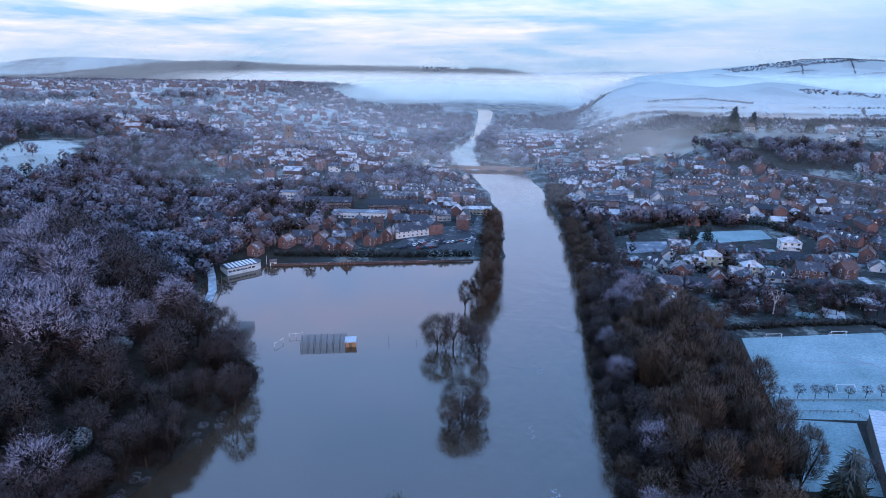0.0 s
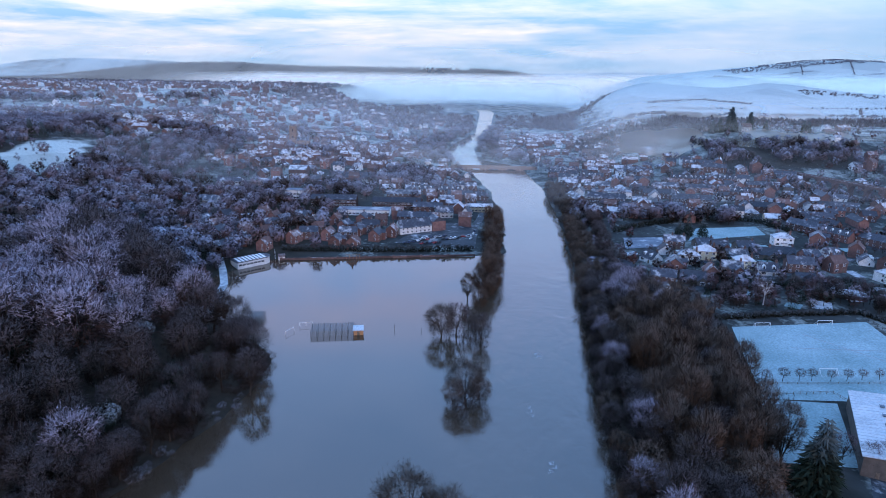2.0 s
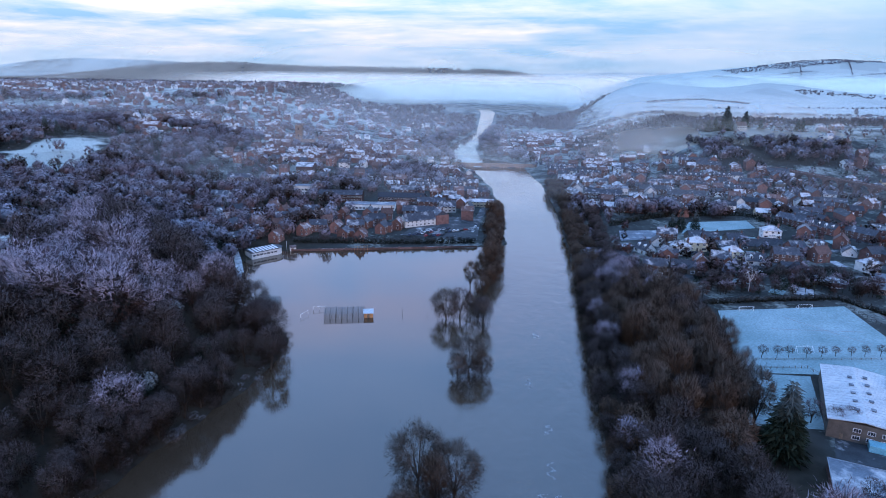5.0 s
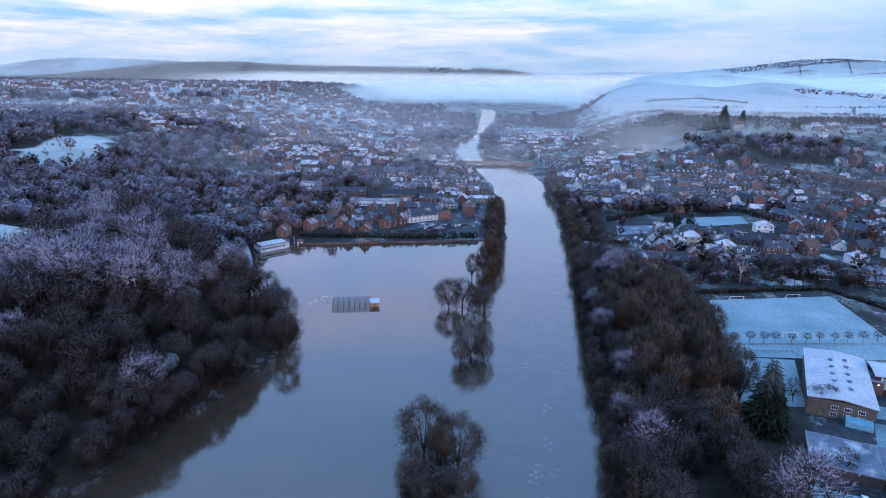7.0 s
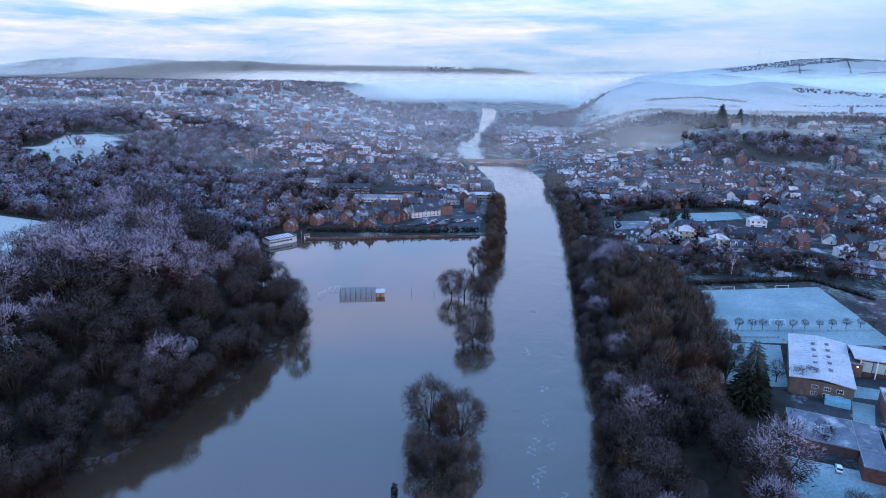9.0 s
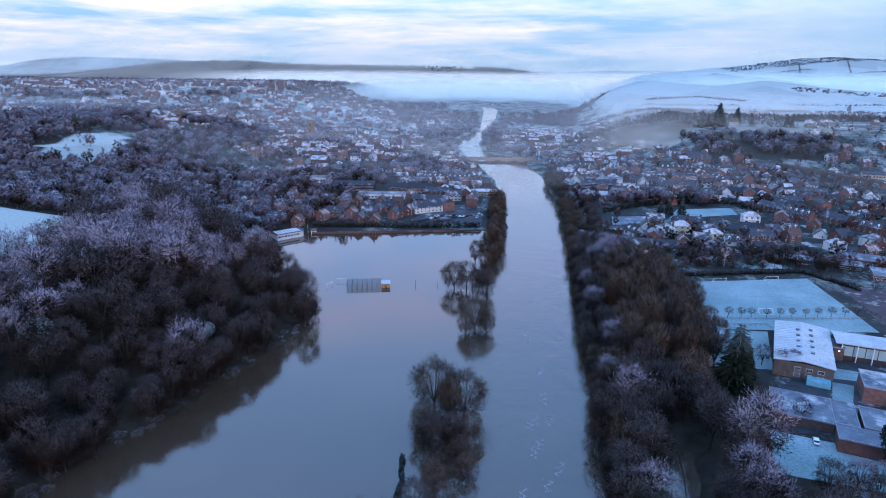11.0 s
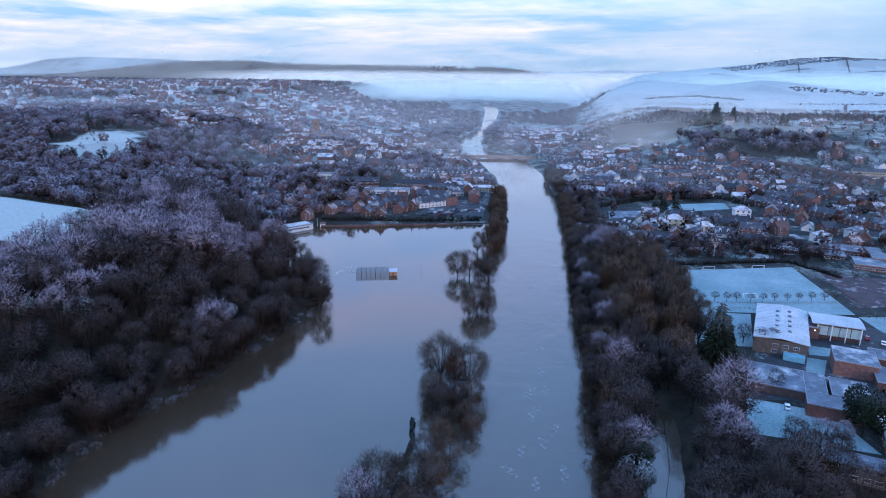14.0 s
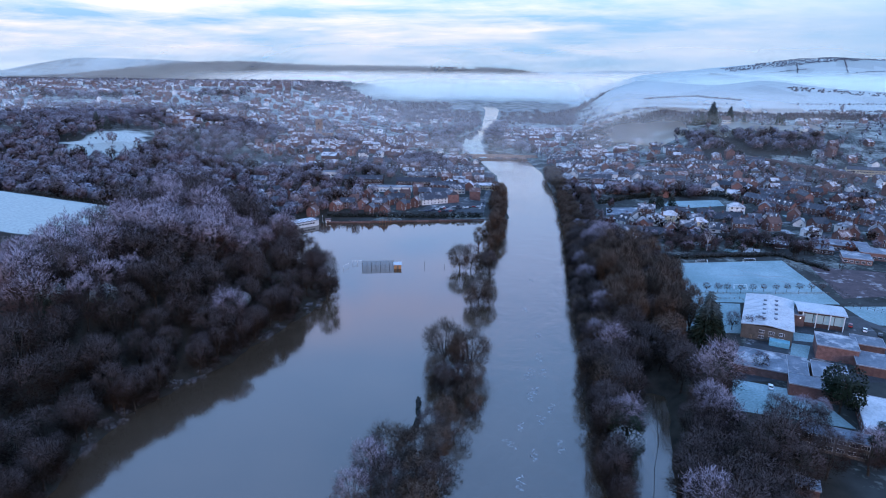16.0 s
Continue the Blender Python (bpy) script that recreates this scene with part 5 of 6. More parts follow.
def town():
    """Streets of houses on both banks, row by row up the hillsides."""
    def lay(x, y, turn, kinds, r, group):
        if -float(wet(x, y)) < 14 or not free(x, y, r) or float(woodiness(x, y)) > 0.4 or math.hypot(x + 462, y - 548) < 58:
            return
        if kinds is FAR:
            CROWD.append((rnd.randrange(len(FAR)), x, y, ground_z(x, y), turn, rnd.uniform(0.9, 1.1)))
            TAKEN.append((x, y, r))
        else:
            settle(rnd.choice(kinds), x, y, turn, r, group, rnd.uniform(0.9, 1.1))

    # west bank: low town
    y = 452
    while y < 620:
        x = -255 + rnd.uniform(-6, 6)
        while x < -20 - ss(560, 700, y) * 20:
            if rnd.random() < (0.06 if in_belt(x, y) else 0.86):
                lay(x, y + rnd.uniform(-4, 4), rnd.choice((0, 0, 90, 180)) + 4 + rnd.uniform(-8, 8), MIDDLE, 6.2, "houses of the old town")
            x += rnd.uniform(12, 15)
        y += 15.5
    # west bank: hillside
    y = 622
    while y < 1500:
        x = -0.94 * (y + 118)
        row = rnd.uniform(-0.12, 0.12)
        edge = float(np.interp(y, WEST_Y, WEST_X)) - 16 - 60 * float(ss(900, 1300, y))
        gap = 13 if y < 900 else 17
        while x < edge:
            keep = 0.80 if y < 1000 else 0.62
            if in_belt(x, y):
                keep = 0.05
            elif noise.noise((x * 0.006, y * 0.008, 3.0)) < -0.18:
                keep = 0.25
            if rnd.random() < keep:
                lay(x, y + row * (x + 300) * 0.3 + rnd.uniform(-3, 3), rnd.choice((0, 0, 0, 90)) + rnd.uniform(-14, 14), FAR if y > 640 else MIDDLE[:6], 5.6, "houses on the west hillside")
            x += rnd.uniform(gap, gap + 5)
        y += 17 + (y - 622) * 0.022
    # east bank: terraces towards the bridge and the railway
    y = 500
    while y < 745:
        x = float(np.interp(y, EAST_Y, EAST_X)) + 32
        while x < 330 - (y - 500) * 0.12:
            if rnd.random() < 0.78:
                lay(x, y + rnd.uniform(-4, 4), rnd.choice((0, 0, 90)) - 8 + rnd.uniform(-8, 8), MIDDLE, 6.4, "houses of the east town")
            x += rnd.uniform(13, 17)
        y += 18
    y = 410
    while y < 760:
        x = 285 + (y - 410) * 0.35
        while x < 0.62 * (y + 125):
            if rnd.random() < 0.5:
                lay(x, y + rnd.uniform(-4, 4), rnd.choice((0, 90, 30)) + rnd.uniform(-10, 10), MIDDLE[:6], 6.2, "houses by the railway")
            x += rnd.uniform(15, 22)
        y += 20
    y = 765
    while y < 1180:
        x = float(np.interp(y, EAST_Y, EAST_X)) + 45
        while x < 200 + (y - 765) * 0.1:
            if rnd.random() < 0.55:
                lay(x, y + rnd.uniform(-4, 4), rnd.uniform(-20, 20), FAR, 5.6, "houses up the valley")
            x += rnd.uniform(13, 18)
        y += 22
    for k in range(46):
        x, y = rnd.uniform(400, 760), rnd.uniform(620, 1150)
        if x < 0.62 * (y + 120):
            lay(x, y, rnd.uniform(-40, 40), FAR, 6, "houses on the east hillside")
    joined("distant_houses", "hundreds of distant brick houses with frosted roofs on the hillside", "houses", CROWD, FAR)
    for ob in FAR:
        for o in (*ob.children_recursive, ob):
            bpy.data.objects.remove(o)


town()

# ---- town trees, hedges and far woods ----


def scattered():
    """Garden and street trees: the nearer ones singly, the rest of them as one."""
    crowd, single = [], 0
    names = LIGHT + FAINT + COPSE
    for k in range(4000):
        west = rnd.random() < 0.62
        if west:
            y = 380 + 1150 * rnd.random() ** 1.3
            x = rnd.uniform(-0.95 * (y + 120), float(np.interp(y, WEST_Y, WEST_X)) - 8)
        else:
            y = 290 + 900 * rnd.random() ** 1.2
            x = rnd.uniform(float(np.interp(y, EAST_Y, EAST_X)) + 10, 0.62 * (y + 125))
        if -float(wet(x, y)) < 5 or (west and y < 570 and x > -260 and rnd.random() < 0.55) or not free(x, y, -2.2) or noise.noise((x * 0.012, y * 0.012, 9.0)) < -0.25:
            continue
        if x > 60 and y < 300 or (95 < x < 200 and 395 < y < 480) or (-85 < x < -15 and 386 < y < 465) or (math.hypot(x + 462, y - 548) < 50 and rnd.random() < 0.9):
            continue
        if x > 40 and y > 900 + (x - 40) * 0.3:
            continue
        z, turn, size = ground_z(x, y), rnd.uniform(0, 360), rnd.uniform(0.35, 0.85)
        if y < 480 and single < 150:
            pick = rnd.random()
            ob = rnd.choice(BUSHY) if pick < 0.42 else rnd.choice(MID)
            put(ob, x, y, z, turn, size * (1.0 if pick < 0.42 else 0.8), "garden trees and bushes")
            single += 1
        else:
            crowd.append((7 + rnd.randrange(3) if y > 760 else rnd.choice((0, 1, 1, 2, 2, 3, 4) if y > 520 else (0, 0, 1, 2, 3, 4)) if rnd.random() < 0.88 else 5 + rnd.randrange(2), x, y, z, turn, size * (1.05 + 0.15 * float(ss(700, 1200, y)))))
    plots = [(-300, 430, 175, 120, 12), (-250, 335, 95, 42, 10), (-560, 430, 190, 90, 13), (-95, 595, 35, 16, 8), (325, 752, 85, 32, 10), (90, 500, 40, 18, 8), (150, 495, 40, 14, 8), (-640, 640, 120, 50, 13)]
    plots += [(cx, cy, hx, hy, 10.8) for cx, cy, hx, hy in BELTS]
    for n, (cx, cy, hx, hy, step) in enumerate(plots):
        for j in range(int(2 * hy / step)):
            for i in range(int(2 * hx / step)):
                x, y = cx - hx + (i + rnd.random()) * step, cy - hy + (j + rnd.random()) * step
                if n > 7 and ((x - cx) / hx) ** 2 + ((y - cy) / hy) ** 2 > 1:
                    continue
                if -float(wet(x, y)) < 6 or not free(x, y, 2) or near_field(x, y) or (math.hypot(x + 462, y - 548) < 50 and rnd.random() < 0.9) or x > -175 and 290 < y < 375:
                    continue
                if y < 262 + 0.35 * (-100 - x) and y < 300 and x < -90:
                    continue
                crowd.append((10 + rnd.randrange(5) if rnd.random() < 0.95 else 5, x, y, ground_z(x, y), rnd.uniform(0, 360), rnd.uniform(0.7, 1.15)))
    for k in range(90):
        q = rnd.random()
        x, y = 252 + 114 * q - rnd.uniform(8, 22), 815 - 255 * q - rnd.uniform(2, 14)
        if free(x, y, -4):
            crowd.append((rnd.choice((0, 0, 1, 3)), x, y, ground_z(x, y), rnd.uniform(0, 360), rnd.uniform(0.5, 0.85)))
    for k in range(60):
        x, y = rnd.uniform(-520, -410), rnd.uniform(500, 595)
        crowd.append((rnd.choice((1, 2)), x, y, ground_z(x, y), rnd.uniform(0, 360), rnd.uniform(0.15, 0.4)))
    for k in range(300):
        y = rnd.uniform(800, 1320)
        east = rnd.random() < 0.55
        x = float(np.interp(y, EAST_Y, EAST_X)) + rnd.uniform(5, 34) if east else float(np.interp(y, WEST_Y, WEST_X)) - rnd.uniform(5, 40)
        crowd.append((rnd.choice((10, 11, 12, 14, 5)), x, y, max(ground_z(x, y), -0.3), rnd.uniform(0, 360), rnd.uniform(0.7, 1.3)))
    joined("town_woodland", "bare frosted trees and dark conifers among the houses", "trees", crowd, names)
    for ob in DEEP + LIGHT + FAINT + COPSE:
        for o in (*ob.children, ob):
            bpy.data.objects.remove(o)


scattered()


def far_woods():
    """Woods on the far hills: small tufts, far too many to count."""
    rng = np.random.default_rng(5)
    spots = []
    for cx, cy, hx, hy, n in ((-1200, 3980, 2200, 330, 3400), (-900, 1750, 700, 260, 1500), (-1700, 1800, 700, 300, 900), (0, 1500, 200, 200, 380), (-330, 1350, 150, 160, 420), (250, 1080, 120, 60, 120), (430, 1010, 180, 26, 200), (1180, 2780, 260, 60, 420), (1000, 2420, 160, 36, 260), (1500, 2900, 420, 40, 300), (700, 2250, 140, 40, 160), (480, 1260, 320, 16, 240), (1050, 1700, 300, 40, 220), (-1900, 2700, 900, 300, 700), (260, 1260, 110, 26, 120), (205, 960, 90, 110, 260)):
        for k in range(n):
            x, y = cx + rng.uniform(-hx, hx), cy + rng.uniform(-hy, hy)
            if -float(wet(x, y)) > 12:
                spots.append((x, y))
    # the wooded edge of the spur, and hedges round the snowy fields of the hill behind it
    for k in range(1100):
        y = rng.uniform(1350, 2500)
        spots.append((float(np.interp(y, SPUR_Y, SPUR_X)) + rng.uniform(-38, 14), y))
    for y0 in (2330, 2400, 2480, 2560, 2650, 2740):
        for x in np.arange(980, 2000, 9.0):
            if swell(x, y0, 0.006, y0) > -0.45:
                spots.append((x, y0 + 0.10 * (x - 1200) + 8 * math.sin(x * 0.013)))
    for x0 in np.arange(1020, 1950, 260):
        for y in np.arange(2330, 2760, 9.0):
            spots.append((x0 + 40 * math.sin(x0) + (y - 2330) * 0.35, y))
    for x0, y0, x1, y1 in ((330, 1500, 470, 1560), (470, 1560, 560, 1500), (300, 1390, 520, 1420), (620, 1420, 900, 1470), (900, 1320, 1250, 1360), (700, 1300, 760, 1420)):
        for k in range(26):
            q = k / 25
            spots.append((x0 + (x1 - x0) * q, y0 + (y1 - y0) * q))
    vs = []
    for x, y in spots:
        h = rng.uniform(7, 14) * (1.0 if y < 3000 else 1.3)
        if y > 1200 and x > float(np.interp(y, SPUR_Y, SPUR_X)) + 20:
            h *= 0.48
        elif 1340 < y < 2510 and x > 60:
            h *= 1.35
        m = 14
        a = rng.uniform(0, 6.28, m)
        r = rng.uniform(0.2, 0.55, m) * h
        base = np.stack([x + np.cos(a) * r, y + np.sin(a) * r, ground_z(x, y) + rng.uniform(0.0, 0.55, m) * h], 1)
        way = np.stack([np.cos(a) * 0.5, np.sin(a) * 0.5, np.ones(m)], 1)
        side = np.stack([-np.sin(a), np.cos(a), np.zeros(m)], 1) * 0.22 * h
        vs.append(np.stack([base - side, base + side, base + way * 0.45 * h], 1).reshape(-1, 3))
    me = crown_mesh("far_woodland", np.concatenate(vs), 3, FAR_TWIG)
    tagged(new("far_woodland", me), "distant bare woods grey with frost and painted haze on the hills", "woodland", kind="stuff")


far_woods()


def hedge(name, label, points, h, w, leaf, per=26, seed=3, lift=0.0):
    """A trimmed or rough hedge along a line of points."""
    rng = np.random.default_rng(seed)
    lumps = []
    for (x0, y0), (x1, y1) in zip(points, points[1:]):
        L = math.hypot(x1 - x0, y1 - y0)
        n = max(int(L / (w * 0.8)), 1)
        for k in range(n):
            x, y = x0 + (x1 - x0) * (k + 0.5) / n, y0 + (y1 - y0) * (k + 0.5) / n
            q = h * rng.uniform(0.75, 1.15)
            lumps.append(((x + rng.normal() * 0.15 * w, y + rng.normal() * 0.15 * w, max(ground_z(x, y), -0.3) + q * 0.45 + lift), (w * 0.62, w * 0.62, q * 0.58)))
    v, f = leafy_mesh(rng, lumps, per * len(lumps), 0.22 * min(h, 3.0))
    return tagged(new(name, crown_mesh(name, v, 4, leaf)), label, "hedge")


hedge("hedge", "tall dark hedge behind the flood wall", [(-150, 372), (-116, 376), (-70, 382), (-21, 391)], 4.6, 3.4, HEDGE, 90)
hedge("hedge", "long dark clipped hedge round the bowling green", [(84, 445), (112, 470), (146, 490), (205, 498), (219, 462)], 5.0, 3.4, HEDGE, 80, 4)
hedge("hedge", "dark hedge along the playing field", [(106, 276), (140, 285), (180, 292), (198, 262)], 3.0, 2.6, HEDGE, 60, 5)
hedge("hedge", "dark hedge between gardens", [(112, 318), (150, 330), (205, 345)], 4.0, 3.2, HEDGE, 70, 6)
hedge("drowned_hedge", "dark hedge top standing out of the flood", [(-30, 88), (-28, 76), (-29, 62)], 2.0, 1.3, HEDGE, 30, 7)
hedge("hedge", "russet hedge along the lane", [(-262, 352), (-225, 350), (-196, 334), (-176, 315)], 3.2, 3.0, TWIG_RED, 46, 8)
hedge("hedge", "dark hedge at the edge of the frosted field", [(-350, 276), (-300, 274), (-262, 262)], 3.5, 3.5, HEDGE, 36, 9)


# ---- ground surfaces ----


def drape(name, label, category, corners, mat, lift=0.12, step=4.0):
    """A thin surface laid over the ground between four corners."""
    a, b, c, d = (np.array(p, float) for p in corners)
    n = max(int(max(np.linalg.norm(b - a), np.linalg.norm(c - d)) / step), 1)
    m = max(int(max(np.linalg.norm(d - a), np.linalg.norm(c - b)) / step), 1)
    verts = []
    for j in range(m + 1):
        for i in range(n + 1):
            u, v = i / n, j / m
            p = a * (1 - u) * (1 - v) + b * u * (1 - v) + c * u * v + d * (1 - u) * v
            verts.append((p[0], p[1], max(ground_z(p[0], p[1]), 0.02) + lift))
    faces = [(j * (n + 1) + i, j * (n + 1) + i + 1, (j + 1) * (n + 1) + i + 1, (j + 1) * (n + 1) + i) for j in range(m) for i in range(n)]
    return tagged(new(name, make(name, verts, faces, [mat], smooth=True)), label, category, kind="structure")


def strip(name, label, points, width, mat, lift=0.16):
    """A road or path along a line of points."""
    verts, faces = [], []
    dense = []
    for (x0, y0), (x1, y1) in zip(points, points[1:]):
        n = max(int(math.hypot(x1 - x0, y1 - y0) / 4), 1)
        dense += [(x0 + (x1 - x0) * k / n, y0 + (y1 - y0) * k / n) for k in range(n)]
    dense.append(points[-1])
    for k, (x, y) in enumerate(dense):
        xa, ya = dense[max(k - 1, 0)]
        xb, yb = dense[min(k + 1, len(dense) - 1)]
        L = math.hypot(xb - xa, yb - ya)
        nx, ny = -(yb - ya) / L * width / 2, (xb - xa) / L * width / 2
        for s in (-1, 1):
            verts.append((x + s * nx, y + s * ny, max(ground_z(x, y), ground_z(x + s * nx, y + s * ny), 0.02) + lift))
    faces = [(2 * k, 2 * k + 1, 2 * k + 3, 2 * k + 2) for k in range(len(dense) - 1)]
    return tagged(new(name, make(name, verts, faces, [mat])), label, "road", kind="structure")


drape("playing_field", "frosted school playing field", "field", [(98, 198), (176, 203), (178, 281), (110, 267)], TURF, 0.10)
drape("playing_field", "frosted turf beside the sports hall", "field", [(86, 158), (111, 158), (124, 197.8), (97, 197.8)], TURF, 0.10)
drape("playing_field", "frosted lawn beside the school", "field", [(84, 88), (122, 80), (118, 104), (92, 112)], TURF, 0.10)
drape("school_lawn", "small frosted lawn between the school buildings", "lawn", [(132, 153), (141, 152), (146, 160), (136, 163)], TURF, 0.13)
drape("school_lawn", "small frosted lawn beside a school path", "lawn", [(122, 133), (128, 131), (137, 148), (130, 150)], TURF, 0.13)
drape("playing_field", "frosted sports pitch beside the school", "field", [(178, 176), (232, 180), (232, 206), (176, 200)], TURF, 0.12)
drape("school_yard", "dark school yard with red court patches", "yard", [(182, 212), (222, 222), (232, 262), (190, 270)], COURT_RED, 0.12)
drape("school_yard", "dark tarmac between the school buildings", "yard", [(92, 110), (165, 118), (178, 186), (132, 198)], ASPHALT, 0.08)
drape("car_park", "frost-dusted tarmac car park beside the river", "car park", [(-78, 398), (-20, 396), (-20, 462), (-52, 456)], ASPHALT, 0.14)
drape("bowling_green", "pale frosted bowling green behind a hedge", "green", [(134, 428), (197, 452), (199, 478), (150, 466)], TURF, 0.14)
drape("bowling_green", "frosted tennis court behind a hedge", "green", [(84, 400), (122, 412), (126, 436), (88, 430)], FLAT_ROOF, 0.14)
drape("garden_lawn", "frosted lawn among the houses", "lawn", [(60, 345), (72, 342), (78, 372), (64, 374)], TURF, 0.14)
for k in range(46):
    x, y, a = rnd.uniform(62, 250), rnd.uniform(300, 420), rnd.uniform(0, 3.1)
    if free(x, y, 2.0):
        w, d = rnd.uniform(3, 7), rnd.uniform(2.5, 5)
        c, q = math.cos(a), math.sin(a)
        drape("garden_lawn", "small frosted back garden lawn", "lawn", [(x - c * w + q * d, y - q * w - c * d), (x + c * w + q * d, y + q * w - c * d), (x + c * w - q * d, y + q * w + c * d), (x - c * w - q * d, y - q * w + c * d)], rnd.choice((TURF, PAVING, ASPHALT)), 0.12 + 0.004 * k, 3.0)
strip("lane", "pale frosted lane beside the flooded meadow", [(-186, 350), (-172, 326), (-162, 306), (-155, 284), (-148, 262)], 4.5, PAVING, 0.25)
strip("road", "tarmac road through the old town", [(-196, 380), (-208, 430), (-232, 480), (-242, 540), (-250, 600), (-262, 680)], 6.5, ASPHALT)
strip("road", "tarmac road along the quay", [(-22, 462), (-18, 520), (-30, 600), (-50, 690), (-70, 770)], 6.0, ASPHALT)
strip("road", "tarmac road on the east bank", [(60, 322), (100, 318), (150, 340), (210, 385), (245, 400), (300, 372)], 5.5, ASPHALT)
strip("road", "tarmac road past the terraces", [(300, 330), (262, 415), (228, 490), (190, 540), (120, 610), (60, 760)], 6.5, ASPHALT)
strip("road", "tarmac road behind the gardens", [(70, 362), (110, 388), (160, 402), (215, 412)], 5.0, ASPHALT)
strip("school_drive", "tarmac drive beside the school", [(172, 186), (182, 168), (196, 150), (215, 132)], 6.0, ASPHALT)

# ---- school ----
GRADE = 4.35


def roof_vent(parent, x, y, z):
    q = Shape().box(-0.6, -0.6, 0, 0.6, 0.6, 0.7).box(-0.75, -0.75, 0.7, 0.75, 0.75, 0.85)
    part("roof_vent", q, FLAT_ROOF, parent, at=pose(x, y, z))


def sports_hall():
    """Grey-brick hall under a wide white ribbed roof with a row of vents."""
    top = tagged(new("sports_hall"), "large school sports hall with pale ribbed metal roof", "school")
    L, D, h, rise = 44.0, 20.5, 6.6, 1.1
    part("wall", Shape().box(-D / 2, -L / 2, -1, D / 2, L / 2, h), BRICK_BUFF, top)
    for s in (-1, 1):
        q = Shape()
        ring = [(s * (D / 2 + 0.5), -L / 2 - 0.5, h - 0.05), (s * (D / 2 + 0.5), L / 2 + 0.5, h - 0.05), (0, L / 2 + 0.5, h + rise), (0, -L / 2 - 0.5, h + rise)]
        up = [(p[0], p[1], p[2] + 0.25) for p in ring]
        q.hull(ring[::-1] if s < 0 else ring, up[::-1] if s < 0 else up)
        slope = part("roof", q, METAL_ROOF, top)
        for k in range(23):
            y = -L / 2 + L * k / 22
            r = Shape()
            a, b = Vector((s * (D / 2 + 0.5), y, h + 0.2)), Vector((s * 0.3, y, h + rise + 0.22))
            r.hull([a + Vector((0, -0.12, 0)), a + Vector((0, 0.12, 0)), b + Vector((0, 0.12, 0)), b + Vector((0, -0.12, 0))], [a + Vector((0, -0.06, 0.14)), a + Vector((0, 0.06, 0.14)), b + Vector((0, 0.06, 0.14)), b + Vector((0, -0.06, 0.14))])
            part("roof_rib", r, METAL_ROOF, slope)
    for x in (-1.9, 1.9):
        for k in range(5):
            roof_vent(top, x + (1.2 if x > 0 else 0), -14 + k * 6.5 + (2 if x > 0 else 0), h + 0.75)
    for f in range(2):
        for k in range(3):
            part("window", WINDOW_WIDE, WINDOW_WIDE.materials, top, at=pose(-2.0 + 4.0 * k, -L / 2 - 0.03, 1.7 + 2.6 * f))
    part("canopy_wall", Shape().box(1.5, -L / 2 - 4.0, -1, 9.5, -L / 2 - 0.02, 2.2), BLUE_PAINT, top, "turquoise panelled lean-to")
    part("door", DOOR, DOOR.materials, top, at=pose(-6, -L / 2 - 0.03, 0))
    top.matrix_basis = pose(127, 171, GRADE, 0, 0, -22)


def theatre():
    top = tagged(new("drama_hall"), "school hall with curved white roof and tall pale glazing", "school")
    L, D, h = 19.0, 12.0, 7.2
    part("wall", Shape().box(-L / 2, -D / 2, -1, L / 2, D / 2, h), BRICK_DARK, top)
    low = [(-D / 2 - 1.4 + (D + 2.0) * k / 8, h + 0.9 * math.sin(math.pi * (k + 1.5) / 11)) for k in range(9)]
    ring = low + [(y, z + 0.3) for y, z in low[::-1]]
    q = Shape().hull([(-L / 2 - 0.8, y, z) for y, z in ring], [(L / 2 + 0.8, y, z) for y, z in ring])
    slope = part("roof", q, METAL_ROOF, top)
    for k in range(19):
        x = -L / 2 + k * L / 18
        part("roof_rib", Shape().hull([(x - 0.08, -D / 2 - 1.4, h + 0.62), (x + 0.08, -D / 2 - 1.4, h + 0.62), (x + 0.08, 0, h + 1.15), (x - 0.08, 0, h + 1.15)], [(x - 0.05, -D / 2 - 1.4, h + 0.78), (x + 0.05, -D / 2 - 1.4, h + 0.78), (x + 0.05, 0, h + 1.3), (x - 0.05, 0, h + 1.3)]), METAL_ROOF, slope)
    for k in range(4):
        x = -5.6 + k * 4.4
        part("glazing", Shape().box(x - 2.05, -D / 2 - 0.12, 2.2, x + 2.05, -D / 2 - 0.02, h - 0.7), PALE_PANEL, top, "tall pale green glazed panel")
    for k in range(4):
        x = -7.9 + k * 5.7
        part("column", Shape().bar((x, -D / 2 - 1.1, -1), (x, -D / 2 - 1.1, h + 0.1), 0.22, sides=8), WHITE, top)
    top.matrix_basis = pose(152, 175, GRADE, 0, 0, -16)
    # two lit lamps at the entrance beside it
    lit = bpy.data.materials.new("lamp_glow")
    lit.use_nodes = True
    lit.node_tree.nodes["Principled BSDF"].inputs["Emission Color"].default_value = (0.9, 0.95, 1.0, 1)
    lit.node_tree.nodes["Principled BSDF"].inputs["Emission Strength"].default_value = 1.6
    for x, y in ((139.4, 171.2), (141.6, 170.4)):
        lamp = tagged(new("wall_lamp"), "lit white entrance lamp on the school wall", "lamp")
        part("bracket", Shape().box(-0.1, 0.0, -0.1, 0.1, 0.5, 0.1), IRON, lamp)
        part("lens", Shape().box(-0.3, -0.2, -0.25, 0.3, 0.05, 0.25), lit, lamp, "glowing white lens")
        lamp.matrix_basis = pose(x, y, GRADE + 4.3, 0, 0, -12)


